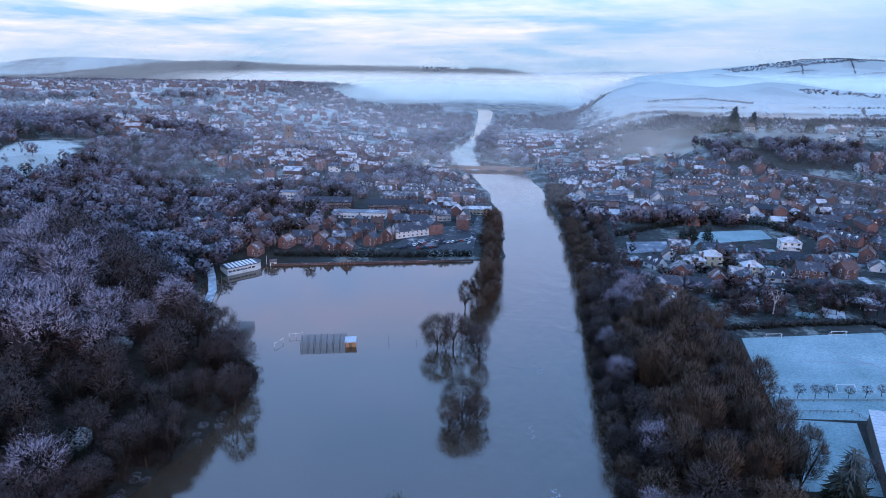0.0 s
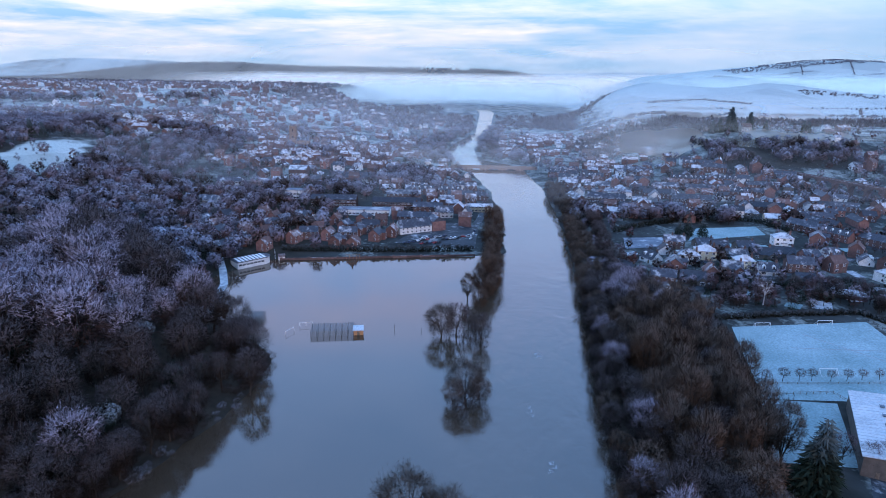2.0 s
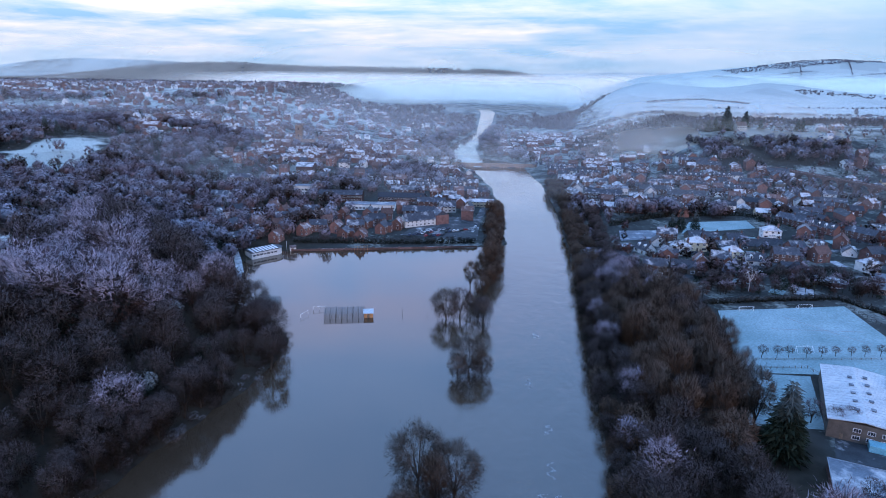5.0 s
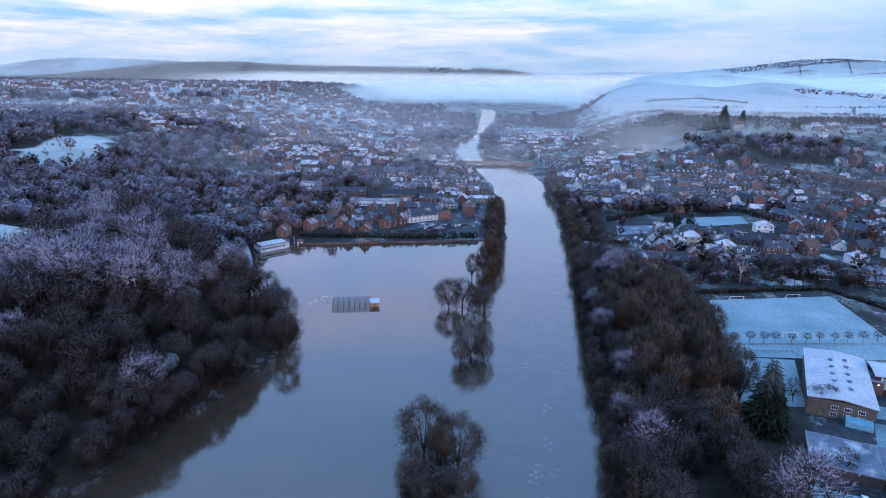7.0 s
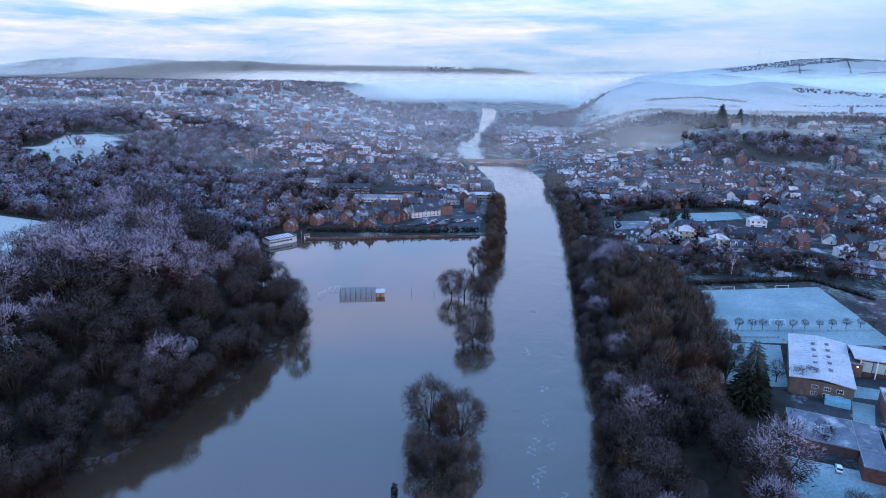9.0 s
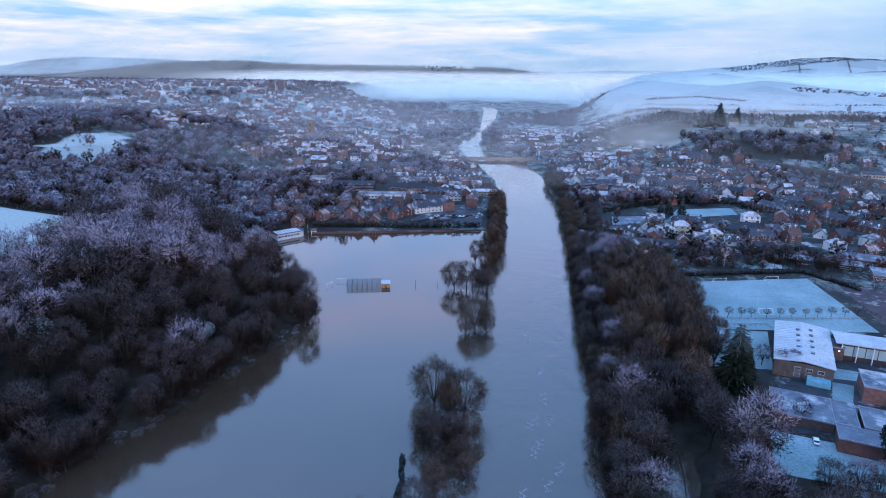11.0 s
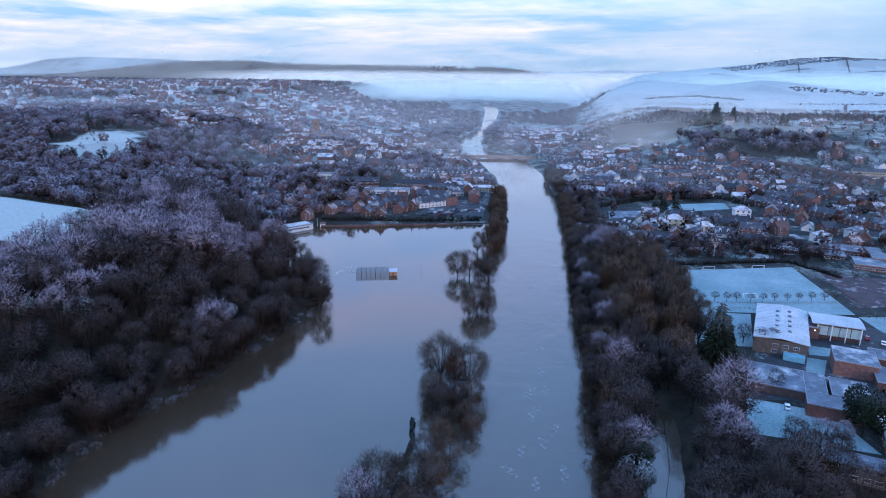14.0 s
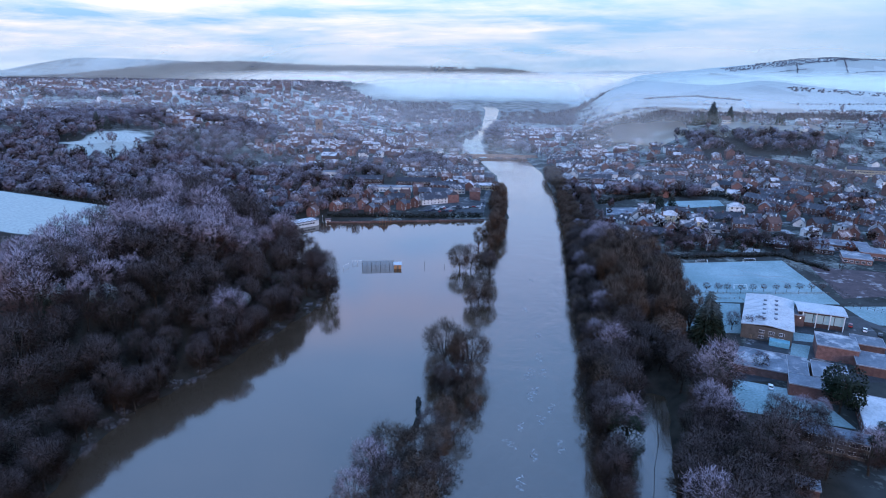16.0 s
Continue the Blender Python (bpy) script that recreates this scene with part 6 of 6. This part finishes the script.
sports_hall()
theatre()
entrance = tagged_block("school_entrance", "dark school entrance block between two halls", 141, 175, -14, 7, 9, 5.6, BRICK_DARK, FLAT_ROOF, 1, True, z=GRADE, windows=False)
for label, x, y, L, D, h, roof, st in (
        ("brick school block with raised frosted flat roof", 143, 140, 15, 15, 6.2, FLAT_ROOF, 1), ("low school block with frosted flat roof", 106.5, 124, 19, 18, 3.4, FLAT_ROOF, 1),
        ("red brick school range with pale flat roof", 118, 103, 17, 9, 4.8, FLAT_ROOF, 1), ("low link block with frosted roof", 129.5, 116, 12, 15, 3.6, FLAT_ROOF, 1), ("low school wing with frosted roof", 152, 128, 13, 15, 3.8, FLAT_ROOF, 1),
        ("long school wing with pale metal roof", 131, 84, 12, 26, 3.8, METAL_ROOF, 1), ("two-storey school block with white framed windows", 108, 67, 19, 6.5, 5.6, FLAT_ROOF, 2), ("small link with frosted roof", 119, 121, 8, 17, 3.0, FLAT_ROOF, 1),
        ("low flat-roofed school block", 160, 148, 12, 10, 3.6, FLAT_ROOF, 1), ("small shed with frosted roof", 90, 44, 6, 5, 2.6, FLAT_ROOF, 1),
        ("flat-roofed primary school block", 230, 318, 34, 16, 4.0, FLAT_ROOF, 1), ("flat-roofed primary school wing", 246, 296, 26, 14, 4.6, FLAT_ROOF, 1), ("flat-roofed primary school wing", 226, 288, 16, 18, 3.6, FLAT_ROOF, 1), ("low flat-roofed classroom block", 252, 270, 20, 12, 3.8, FLAT_ROOF, 1), ("low flat-roofed classroom block", 214, 306, 12, 12, 3.4, FLAT_ROOF, 1), ("low allotment glasshouse with pale roof", 188, 318, 16, 10, 2.6, METAL_ROOF, 1)):
    wall = {"red": BRICK, "bri": BRICK, "two": BRICK_BUFF}.get(label[:3], BRICK if "wing" in label else BRICK_DARK)
    tagged_block("school_block", label, x, y, -20, L, D, h, wall, roof, st, True, z=GRADE, windows=any(w in label for w in ("two-storey", "primary", "classroom", "long")))

for x, y in ((110.9, 213.1), (117.6, 214.0), (122.7, 214.7), (130.2, 215.6), (136.6, 216.5), (143.1, 218.0), (150.1, 218.9), (155.8, 219.6), (162.6, 220.5), (169.6, 221.4), (104, 212), (176, 222.5)):
    put(SAPLING[int(x) % 2], x, y, None, 41 * x, rnd.uniform(0.85, 1.15), "row of trees on the playing field")
put(BIRCH_TREE, 137, 300, None, 20, 1.2)
for x, y, s in ((112, 292, 0.8), (122, 296, 0.9), (150, 298, 1.0), (165, 305, 0.9), (178, 312, 1.0), (196, 300, 0.9), (205, 262, 0.8), (228, 236, 1.0), (238, 232, 1.0), (218, 235, 1.0), (118, 304, 0.9), (190, 292, 0.8), (160, 318, 0.9)):
    put((RED + BROWN)[int(x) % 6], x, y, None, 31 * x, s * 0.72, "trees beside the playing field")
for x, y in ((146.7, 438.7), (128, 432), (137, 442)):
    put(MID_CONIFER[int(y) % 2], x, y, None, x, 1.15)
for x, y, s in ((302, 862, 1.9), (332, 876, 1.5), (310, 874, 1.3), (284, 850, 1.1), (352, 872, 0.9), (400, 868, 1.0), (408, 872, 0.9), (274, 846, 1.0), (-509, 597, 1.25), (-500, 603, 1.0)):
    put(CONIFER[int(x) % 2], x, y, None, x, s)


for k in range(110):
    x, y = rnd.uniform(98, 212), rnd.uniform(284, 336)
    if free(x, y, -1.0) and y > 279 + (x - 110) * 0.16:
        q = rnd.random()
        put(rnd.choice(BUSHY) if q < 0.45 else rnd.choice(MID) if q < 0.75 else rnd.choice(RED), x, y, None, rnd.uniform(0, 360), rnd.uniform(0.45, 0.95), "trees and bushes behind the playing field")


def football_goal():
    top = tagged(new("football_goal"), "white football goal on a frosted pitch", "goal")
    for x in (-3.66, 3.66):
        part("post", Shape().bar((x, 0, 0), (x, 0, 2.44), 0.09, sides=6), WHITE, top)
        part("stay", Shape().bar((x, 0, 2.44), (x, 1.9, 0), 0.05, sides=5), WHITE, top)
    part("crossbar", Shape().bar((-3.7, 0, 2.44), (3.7, 0, 2.44), 0.09, sides=6), WHITE, top)
    part("ground_bar", Shape().bar((-3.66, 1.9, 0.05), (3.66, 1.9, 0.05), 0.05, sides=5), WHITE, top)
    return top


GOAL = football_goal()
for x, y, turn in ((124.4, 268, 8), (155.6, 274.4, 8), (132, 222, 188)):
    put(GOAL, x, y, ground_z(x, y) + 0.1, turn, 1.0, "football goals")
for k, (a, b) in enumerate((((128, 246), (170, 247)), ((140, 262), (166, 232)))):
    strip("pitch_line", "faded reddish line on the frosted pitch", [a, b], 0.45, PITCH_MARK, 0.13)


def fence(name, label, points, h=1.2, gap=3.0, mat=TIMBER, lift=None):
    """Posts and two rails along a line."""
    top = tagged(new(name), label, "fence")
    post = Shape().box(-0.07, -0.07, -0.6, 0.07, 0.07, h).mesh("post", mat)
    for (x0, y0), (x1, y1) in zip(points, points[1:]):
        n = max(int(math.hypot(x1 - x0, y1 - y0) / gap), 1)
        z0, z1 = (max(ground_z(x0, y0), -0.2), max(ground_z(x1, y1), -0.2)) if lift is None else (lift, lift)
        for k in range(n + 1):
            q = k / n
            part("post", post, mat, top, at=pose(x0 + (x1 - x0) * q, y0 + (y1 - y0) * q, z0 + (z1 - z0) * q))
        for z in (h * 0.5, h * 0.92):
            part("rail", Shape().bar((x0, y0, z0 + z), (x1, y1, z1 + z), 0.06, sides=4), mat, top)
    return top


fence("fence", "dark timber fence across the frosted field", [(103, 201.5), (126, 205), (129, 196)], 1.4, 2.5)
fence("fence", "low rail fence along the row of trees", [(104, 210), (140, 214.5), (178, 219)], 1.0, 4.0)
fence("drowned_fence", "dark fence line standing in flood water beside a path", [(60, 101), (57.5, 85), (54.8, 70), (50.5, 56), (47.5, 43), (44, 28)], 0.5, 2.0, IRON, 0.05)
fence("fence", "timber fence along the lane", [(-168, 330), (-158, 308), (-151, 286), (-144, 264)], 1.3, 3.0)
fence("steel_fence", "dark steel fence round the sports pitch", [(178, 201), (196, 190), (215, 178)], 2.4, 3.0, IRON)
fence("steel_fence", "dark steel fence beside the school yard", [(179, 281), (184, 240), (186, 214)], 1.8, 3.0, IRON)

# ---- the flooded meadow ----


def flood_wall():
    top = tagged(new("flood_wall"), "long red brick flood wall at the edge of the water", "wall")
    n = 14
    a, b = Vector((-146, 355.0, 0)), Vector((-19, 382.2, 0))
    d = (b - a) / n
    w = Vector((-d.y, d.x, 0)).normalized() * 0.3
    for k in range(n):
        p, q = a + d * k, a + d * (k + 1)
        part("panel", Shape().hull([p - w, q - w, q + w, p + w], [v + Vector((0, 0, 1.2)) for v in (p - w, q - w, q + w, p + w)]), BRICK_DARK, top)
        c = w * 1.35
        part("coping", Shape().hull([v + Vector((0, 0, 1.2)) for v in (p - c, q - c, q + c, p + c)], [v + Vector((0, 0, 1.36)) for v in (p - c, q - c, q + c, p + c)]), TILE, top)
        if k % 2 == 0:
            e = d.normalized() * 0.6
            u = w * 2.0
            part("pier", Shape().hull([p - e - u, p + e - u, p + e + u, p - e + u], [v + Vector((0, 0, 1.9)) for v in (p - e - u, p + e - u, p + e + u, p - e + u)]), BRICK_DARK, top)


def clubhouse():
    top = tagged(new("clubhouse"), "low white clubhouse with striped frosted roof by the water", "clubhouse")
    L, D, h = 21.0, 11.0, 3.6
    ring = [(-L / 2, -D / 2), (L / 2 - 3, -D / 2)] + [(L / 2 - 3 + 5.5 * math.sin(a), -5.5 * math.cos(a)) for a in [math.pi * k / 8 for k in range(1, 8)]] + [(L / 2 - 3, D / 2), (-L / 2, D / 2)]
    part("wall", Shape().hull([(x, y, -1.5) for x, y in ring], [(x, y, h) for x, y in ring]), RENDER, top)
    part("roof", Shape().hull([(x * 1.04, y * 1.06, h) for x, y in ring], [(x * 1.04, y * 1.06, h + 0.3) for x, y in ring]), SLATE, top)
    for k in range(8):
        x = -L / 2 + 1.2 + k * 2.4
        part("roof_panel", Shape().hull([(x, -5.2, h + 0.3), (x + 1.3, -5.2, h + 0.3), (x + 2.0, 5.0, h + 0.3), (x + 0.7, 5.0, h + 0.3)], [(x, -5.2, h + 0.55), (x + 1.3, -5.2, h + 0.55), (x + 2.0, 5.0, h + 0.55), (x + 0.7, 5.0, h + 0.55)]), WHITE, top)
    for k in range(7):
        part("window", WINDOW_WIDE, WINDOW_WIDE.materials, top, at=pose(-L / 2 + 1.6 + k * 2.5, -D / 2 - 0.03, 1.9))
    top.matrix_basis = pose(-162, 343.5, 0.6, 0, 0, 48)


def practice_nets(x, y, turn, L, D, h):
    """A cage of netting on steel posts, for cricket practice."""
    top = tagged(new("practice_nets"), "grey netted cricket practice cage standing in flood water", "cage")
    net = NETTING.copy()
    b = net.node_tree.nodes["Principled BSDF"]
    b.inputs["Alpha"].default_value = 0.32
    n = 7
    for k in range(n + 1):
        xx = -L / 2 + L * k / n
        for yy in (-D / 2, D / 2):
            part("post", Shape().bar((xx, yy, -1.5), (xx, yy, h), 0.07, sides=5), IRON, top)
        part("beam", Shape().bar((xx, -D / 2, h), (xx, D / 2, h), 0.06, sides=5), IRON, top)
        part("net_panel", Shape().poly([(xx + 0.01, -D / 2, 0), (xx + 0.01, D / 2, 0), (xx + 0.01, D / 2, h), (xx + 0.01, -D / 2, h)]), net, top)
    for yy in (-D / 2, D / 2):
        part("net_panel", Shape().poly([(-L / 2, yy, 0), (L / 2, yy, 0), (L / 2, yy, h), (-L / 2, yy, h)]), net, top)
    part("net_roof", Shape().poly([(-L / 2, -D / 2, h), (L / 2, -D / 2, h), (L / 2, D / 2, h), (-L / 2, D / 2, h)]), net, top)
    top.matrix_basis = pose(x, y, 0, 0, 0, turn)


def shed(x, y, turn, L, D, h, wall, roof, name, label):
    top = tagged(new(name), label, "shed")
    part("wall", Shape().box(-L / 2, -D / 2, -0.8, L / 2, D / 2, h), wall, top)
    part("roof", Shape().hull([(-L / 2 - 0.3, -D / 2 - 0.3, h), (L / 2 + 0.3, -D / 2 - 0.3, h), (L / 2 + 0.3, D / 2 + 0.3, h + 0.7), (-L / 2 - 0.3, D / 2 + 0.3, h + 0.7)], [(-L / 2 - 0.3, -D / 2 - 0.3, h + 0.2), (L / 2 + 0.3, -D / 2 - 0.3, h + 0.2), (L / 2 + 0.3, D / 2 + 0.3, h + 0.9), (-L / 2 - 0.3, D / 2 + 0.3, h + 0.9)]), roof, top)
    part("door", Shape().box(-0.6, -D / 2 - 0.06, 0, 0.6, -D / 2, h - 0.4), TIMBER, top)
    top.matrix_basis = pose(x, y, 0 if x < 0 else ground_z(x, y), 0, 0, turn)


flood_wall()
clubhouse()
practice_nets(-80.0, 246.5, 12, 20.0, 9.5, 2.7)
practice_nets(-122, 257, 10, 7, 9, 2.6)
shed(-67.5, 246.5, 12, 4.6, 4.2, 2.4, SHED_WOOD, METAL_ROOF, "shed", "small orange timber shed with frosted roof in flood water")
shed(-146, 357, 20, 4, 4, 2.4, RENDER, TILE, "boat_shed", "small white shed with red roof by the flood wall")
shed(-182, 362, 10, 7, 5, 2.6, RENDER, FLAT_ROOF, "garage", "low pale garage with frosted roof")


def posts(name, label, category, x, y, turn, L, h, n, mat):
    top = tagged(new(name), label, category)
    for k in range(n):
        xx = -L / 2 + L * k / max(n - 1, 1)
        part("post", Shape().bar((xx, 0, -1), (xx, 0, h), 0.10, 0.08, sides=6), mat, top)
    if n > 1:
        part("crossbar", Shape().bar((-L / 2, 0, h * 0.85), (L / 2, 0, h * 0.85), 0.08, sides=5), mat, top)
    top.matrix_basis = pose(x, y, -0.2, 0, 0, turn)


posts("timber_frame", "pale timber frame standing in the flood by the wall", "frame", -99.5, 364, 12, 9, 3.6, 5, SHED_WOOD)
posts("goal_frame", "thin drowned goal frame in the meadow", "frame", -100, 243, 70, 6, 2.4, 2, WHITE)
posts("goal_frame", "thin drowned goal frame in the meadow", "frame", -95, 252, 20, 6, 2.4, 3, WHITE)
posts("marker_post", "single dark post standing in the flood", "post", -51, 252, 0, 0, 3.2, 1, IRON)
posts("marker_post", "single dark post standing in the flood", "post", -38, 252, 0, 0, 2.2, 1, IRON)
posts("flagpole", "white flagpole beside the clubhouse", "pole", -150, 356, 0, 0, 7.0, 1, WHITE)

# ---- cars ----


def paint(name, c):
    m = material(name, c, tuple(v * 1.15 for v in c), 1.0, 0.3)
    m.node_tree.nodes["Principled BSDF"].inputs["Coat Weight"].default_value = 0.6
    return m


def car(label, mat):
    top = tagged(new("car"), label, "car")
    side = [(-2.1, 0.35), (2.1, 0.35), (2.15, 0.75), (1.2, 0.95), (-1.9, 0.98), (-2.15, 0.8)]
    part("body", Shape().hull([(x, -0.85, z) for x, z in side], [(x, 0.85, z) for x, z in side]), mat, top)
    cab = [(-1.75, 0.97), (1.15, 0.94), (0.45, 1.42), (-1.2, 1.42)]
    part("windows", Shape().hull([(x, -0.78, z) for x, z in cab], [(x, 0.78, z) for x, z in cab]), GLASS, top, "dark glass")
    part("roof", Shape().box(-1.2, -0.74, 1.42, 0.45, 0.74, 1.48), SLATE_FROST if mat is CAR[0] else mat, top)
    for x in (-1.3, 1.35):
        for y in (-0.85, 0.85):
            part("wheel", Shape().bar((x, y - 0.1, 0.32), (x, y + 0.1, 0.32), 0.32, sides=10), RUBBER, top)
    return top


CAR = [paint("silver_paint", (0.45, 0.46, 0.48)), paint("white_car_paint", (0.7, 0.7, 0.7)), paint("dark_blue_paint", (0.03, 0.04, 0.08)), paint("red_paint", (0.28, 0.03, 0.03)), paint("black_paint", (0.02, 0.02, 0.022))]
CARS = [car("parked %s car dusted with frost" % n, m) for n, m in zip(("silver", "white", "dark blue", "red", "black"), CAR)]
lots = [(-70 + k * 3.0, 397.5 + k * 1.9, 75) for k in range(6)] + [(-62 + k * 3.1, 406 + k * 1.8, 75) for k in range(7)] + [(-58 + k * 3.0, 398.5 + k * 1.0, 70) for k in range(5)] + [(-44 + k * 2.9, 410 + k * 1.2, 70) for k in range(5)] + [(-30, 418, 10), (-26, 422, 40), (-24, 416, 80), (-22.5, 440, 85), (-23, 432, 85)]
lots += [(122, 366, 80), (126, 372, 85), (129, 373, 85), (133, 374, 85), (168, 372, 20), (238, 452, 30), (246, 440, 30), (232, 462, 30), (116, 119, -20), (170, 168, 60), (174, 163, 60), (178, 158, 60), (166, 173, 60), (182, 153, 60), (104, 106, 70)]
for k, (x, y, turn) in enumerate(lots):
    put(CARS[rnd.randrange(5)], x, y, ground_z(x, y) + 0.15, turn + rnd.uniform(-4, 4), 1.0, "parked cars")

# ---- foam on the river ----


def foam():
    """Short streaks of foam drifting on the current."""
    rng = np.random.default_rng(12)
    q = Shape()
    for cx, cy in ((13, 112), (15, 97), (17.5, 126), (9, 71), (12, 55), (12.5, 108), (19, 112), (13, 92), (15, 76), (20, 84), (6, 60), (9, 40), (16, 150), (12, 182), (18, 230), (8, 20), (22, 60)):
        x, y = cx, cy
        sway = rng.uniform(0, 6.28)
        for k in range(26):
            x, y = x + 0.5 * math.sin(k * 0.5 + sway) + rng.normal() * 0.22, y + rng.uniform(0.0, 0.5)
            L, w, a = rng.uniform(0.15, 0.6), rng.uniform(0.05, 0.16), rng.uniform(0, 3.14)
            c, d = math.cos(a), math.sin(a)
            q.poly([(x + c * L - d * w, y + d * L + c * w, 0.03), (x - c * L * 0.6 - d * w, y - d * L * 0.6 + c * w, 0.03), (x - c * L + d * w * 0.4, y - d * L - c * w * 0.4, 0.03), (x + c * L * 0.7 + d * w, y + d * L * 0.7 - c * w, 0.03)])
    m = material("river_foam", (0.30, 0.32, 0.34), (0.42, 0.44, 0.46), 0.8, 0.7, coords="World")
    tagged(new("foam", q.mesh("foam", m)), "small streaks of white foam on the river", "foam", kind="stuff")


foam()

# ---- mist ----


def mist_material(name, strength, scale, stretch, tone=(0.88, 0.70, 0.54, 1), profile=((0.0, 0.0), (0.25, 1.0), (0.45, 0.9), (1.0, 0.0))):
    """Thin white vapour lit from the whole sky: soft patches that fade towards the edges of their layer."""
    m = bpy.data.materials.new(name)
    m.use_nodes = True
    t = m.node_tree
    t.nodes.clear()
    pos = t.nodes.new("ShaderNodeNewGeometry").outputs["Position"]
    flow = t.nodes.new("ShaderNodeMapping")
    flow.inputs["Scale"].default_value = stretch
    t.links.new(pos, flow.inputs["Vector"])
    puff = ramp(t, noise_tex(t, flow.outputs[0], scale, 6, 0.55, 0.4), [(0.16, 0.0), (0.52, 1.0)], "EASE")
    gen = t.nodes.new("ShaderNodeTexCoord").outputs["Generated"]
    cut = t.nodes.new("ShaderNodeSeparateXYZ")
    t.links.new(gen, cut.inputs[0])
    fade = puff
    for axis in (0, 2):
        v = cut.outputs[axis]
        if axis == 2:
            lift = calc(t, "ADD", v, calc(t, "MULTIPLY", calc(t, "SUBTRACT", noise_tex(t, flow.outputs[0], scale * 1.7, 5), 0.5), 0.22))
            side = ramp(t, lift, list(profile), "EASE")
        else:
            side = ramp(t, calc(t, "MULTIPLY", calc(t, "MULTIPLY", v, calc(t, "SUBTRACT", 1.0, v)), 4.0), [(0.0, 0.0), (0.8, 1.0)], "EASE")
        fade = calc(t, "MULTIPLY", fade, side)
    alpha = calc(t, "MULTIPLY", fade, strength)
    clear = t.nodes.new("ShaderNodeBsdfTransparent")
    above, below = t.nodes.new("ShaderNodeCombineXYZ"), t.nodes.new("ShaderNodeCombineXYZ")
    above.inputs[2].default_value, below.inputs[2].default_value = 1.0, -1.0
    front = node(t, "ShaderNodeBsdfDiffuse", Color=tone)
    through_light = node(t, "ShaderNodeBsdfTranslucent", Color=tone)
    t.links.new(above.outputs[0], front.inputs["Normal"])
    t.links.new(below.outputs[0], through_light.inputs["Normal"])
    vapour = t.nodes.new("ShaderNodeAddShader")
    t.links.new(front.outputs[0], vapour.inputs[0])
    t.links.new(through_light.outputs[0], vapour.inputs[1])
    both = t.nodes.new("ShaderNodeMixShader")
    t.links.new(alpha, both.inputs[0])
    t.links.new(clear.outputs[0], both.inputs[1])
    t.links.new(vapour.outputs[0], both.inputs[2])
    out = t.nodes.new("ShaderNodeOutputMaterial")
    t.links.new(both.outputs[0], out.inputs["Surface"])
    return m


def fog_bank(label, x0, x1, y, z0, z1, mat, wave=40.0, n=40):
    """The near side of a bank of fog: a soft wall that bends to and fro and leans back."""
    xs = np.linspace(x0, x1, n)
    verts = []
    for j in range(6):
        k = j / 5
        for x in xs:
            verts.append((x, y + wave * (math.sin(x * 11 / (x1 - x0) + y) + 0.4 * math.sin(x * 27 / (x1 - x0))) + k * (z1 - z0) * 2.0, z0 + (z1 - z0) * k))
    faces = [(j * n + i, j * n + i + 1, j * n + n + i + 1, j * n + n + i) for j in range(5) for i in range(n - 1)]
    return tagged(new("fog_bank", make("fog_bank", verts, faces, [mat], smooth=True)), label, "fog", kind="stuff")


SEA = ((0.0, 0.0), (0.32, 0.8), (0.62, 1.0), (1.0, 0.0))
VEIL = ((0.0, 0.5), (0.3, 0.95), (0.65, 0.6), (1.0, 0.0))
FOG = mist_material("valley_fog", 0.95, 0.0030, (1.0, 0.5, 3.0), profile=SEA)
FIELD_FOG = mist_material("field_fog", 0.78, 0.0045, (1.0, 0.5, 3.0), (0.70, 0.72, 0.62, 1))
WISP = mist_material("mist_wisp", 0.27, 0.014, (1.0, 0.6, 2.5))
FAINT_MIST = mist_material("faint_mist", 0.11, 0.014, (1.0, 0.6, 2.5))
RIDGE_HAZE = mist_material("ridge_haze", 0.30, 0.0012, (1.0, 0.5, 2.0))
fog_bank("thin fog at the mouth of the valley", -560, 240, 1480, 42, 116, FIELD_FOG)
fog_bank("white fog filling the valley", -1150, 500, 2000, 30, 124, FOG, 80)
fog_bank("white fog filling the valley", -1750, 1300, 2800, 20, 128, FOG, 120)
fog_bank("white fog filling the valley", -1950, 1900, 3300, 20, 130, FOG, 90)
fog_bank("fog drifting over snowy fields", 260, 1700, 1760, 58, 132, FIELD_FOG)
fog_bank("fog drifting over snowy fields", 500, 1900, 2080, 70, 140, FIELD_FOG, 60)
fog_bank("thin haze before the far hills", -6500, 6500, 3500, 0, 430, RIDGE_HAZE, 60)
fog_bank("wisps of mist over the east town", 70, 520, 738, 14, 76, WISP, 10)
fog_bank("wisps of mist over the east town", 100, 620, 1040, 36, 96, WISP, 14)
fog_bank("wisps of mist near the bridge", -150, 40, 700, 4, 40, FAINT_MIST, 8)
for x0, x1, y, top, strength in ((-1300, 1300, 520, 60, 0.07), (-1600, 1600, 760, 96, 0.13), (-2000, 2000, 1040, 116, 0.20), (-1600, -170, 470, 66, 0.15), (-2200, -90, 680, 98, 0.22), (-2800, -90, 900, 114, 0.24)):
    veil = mist_material("morning_haze", strength, 0.004, (1.0, 0.6, 2.5), (0.82, 0.69, 0.62, 1), VEIL)
    fog_bank("faint morning haze over the roofs", x0, x1, y, -2, top, veil, 12)
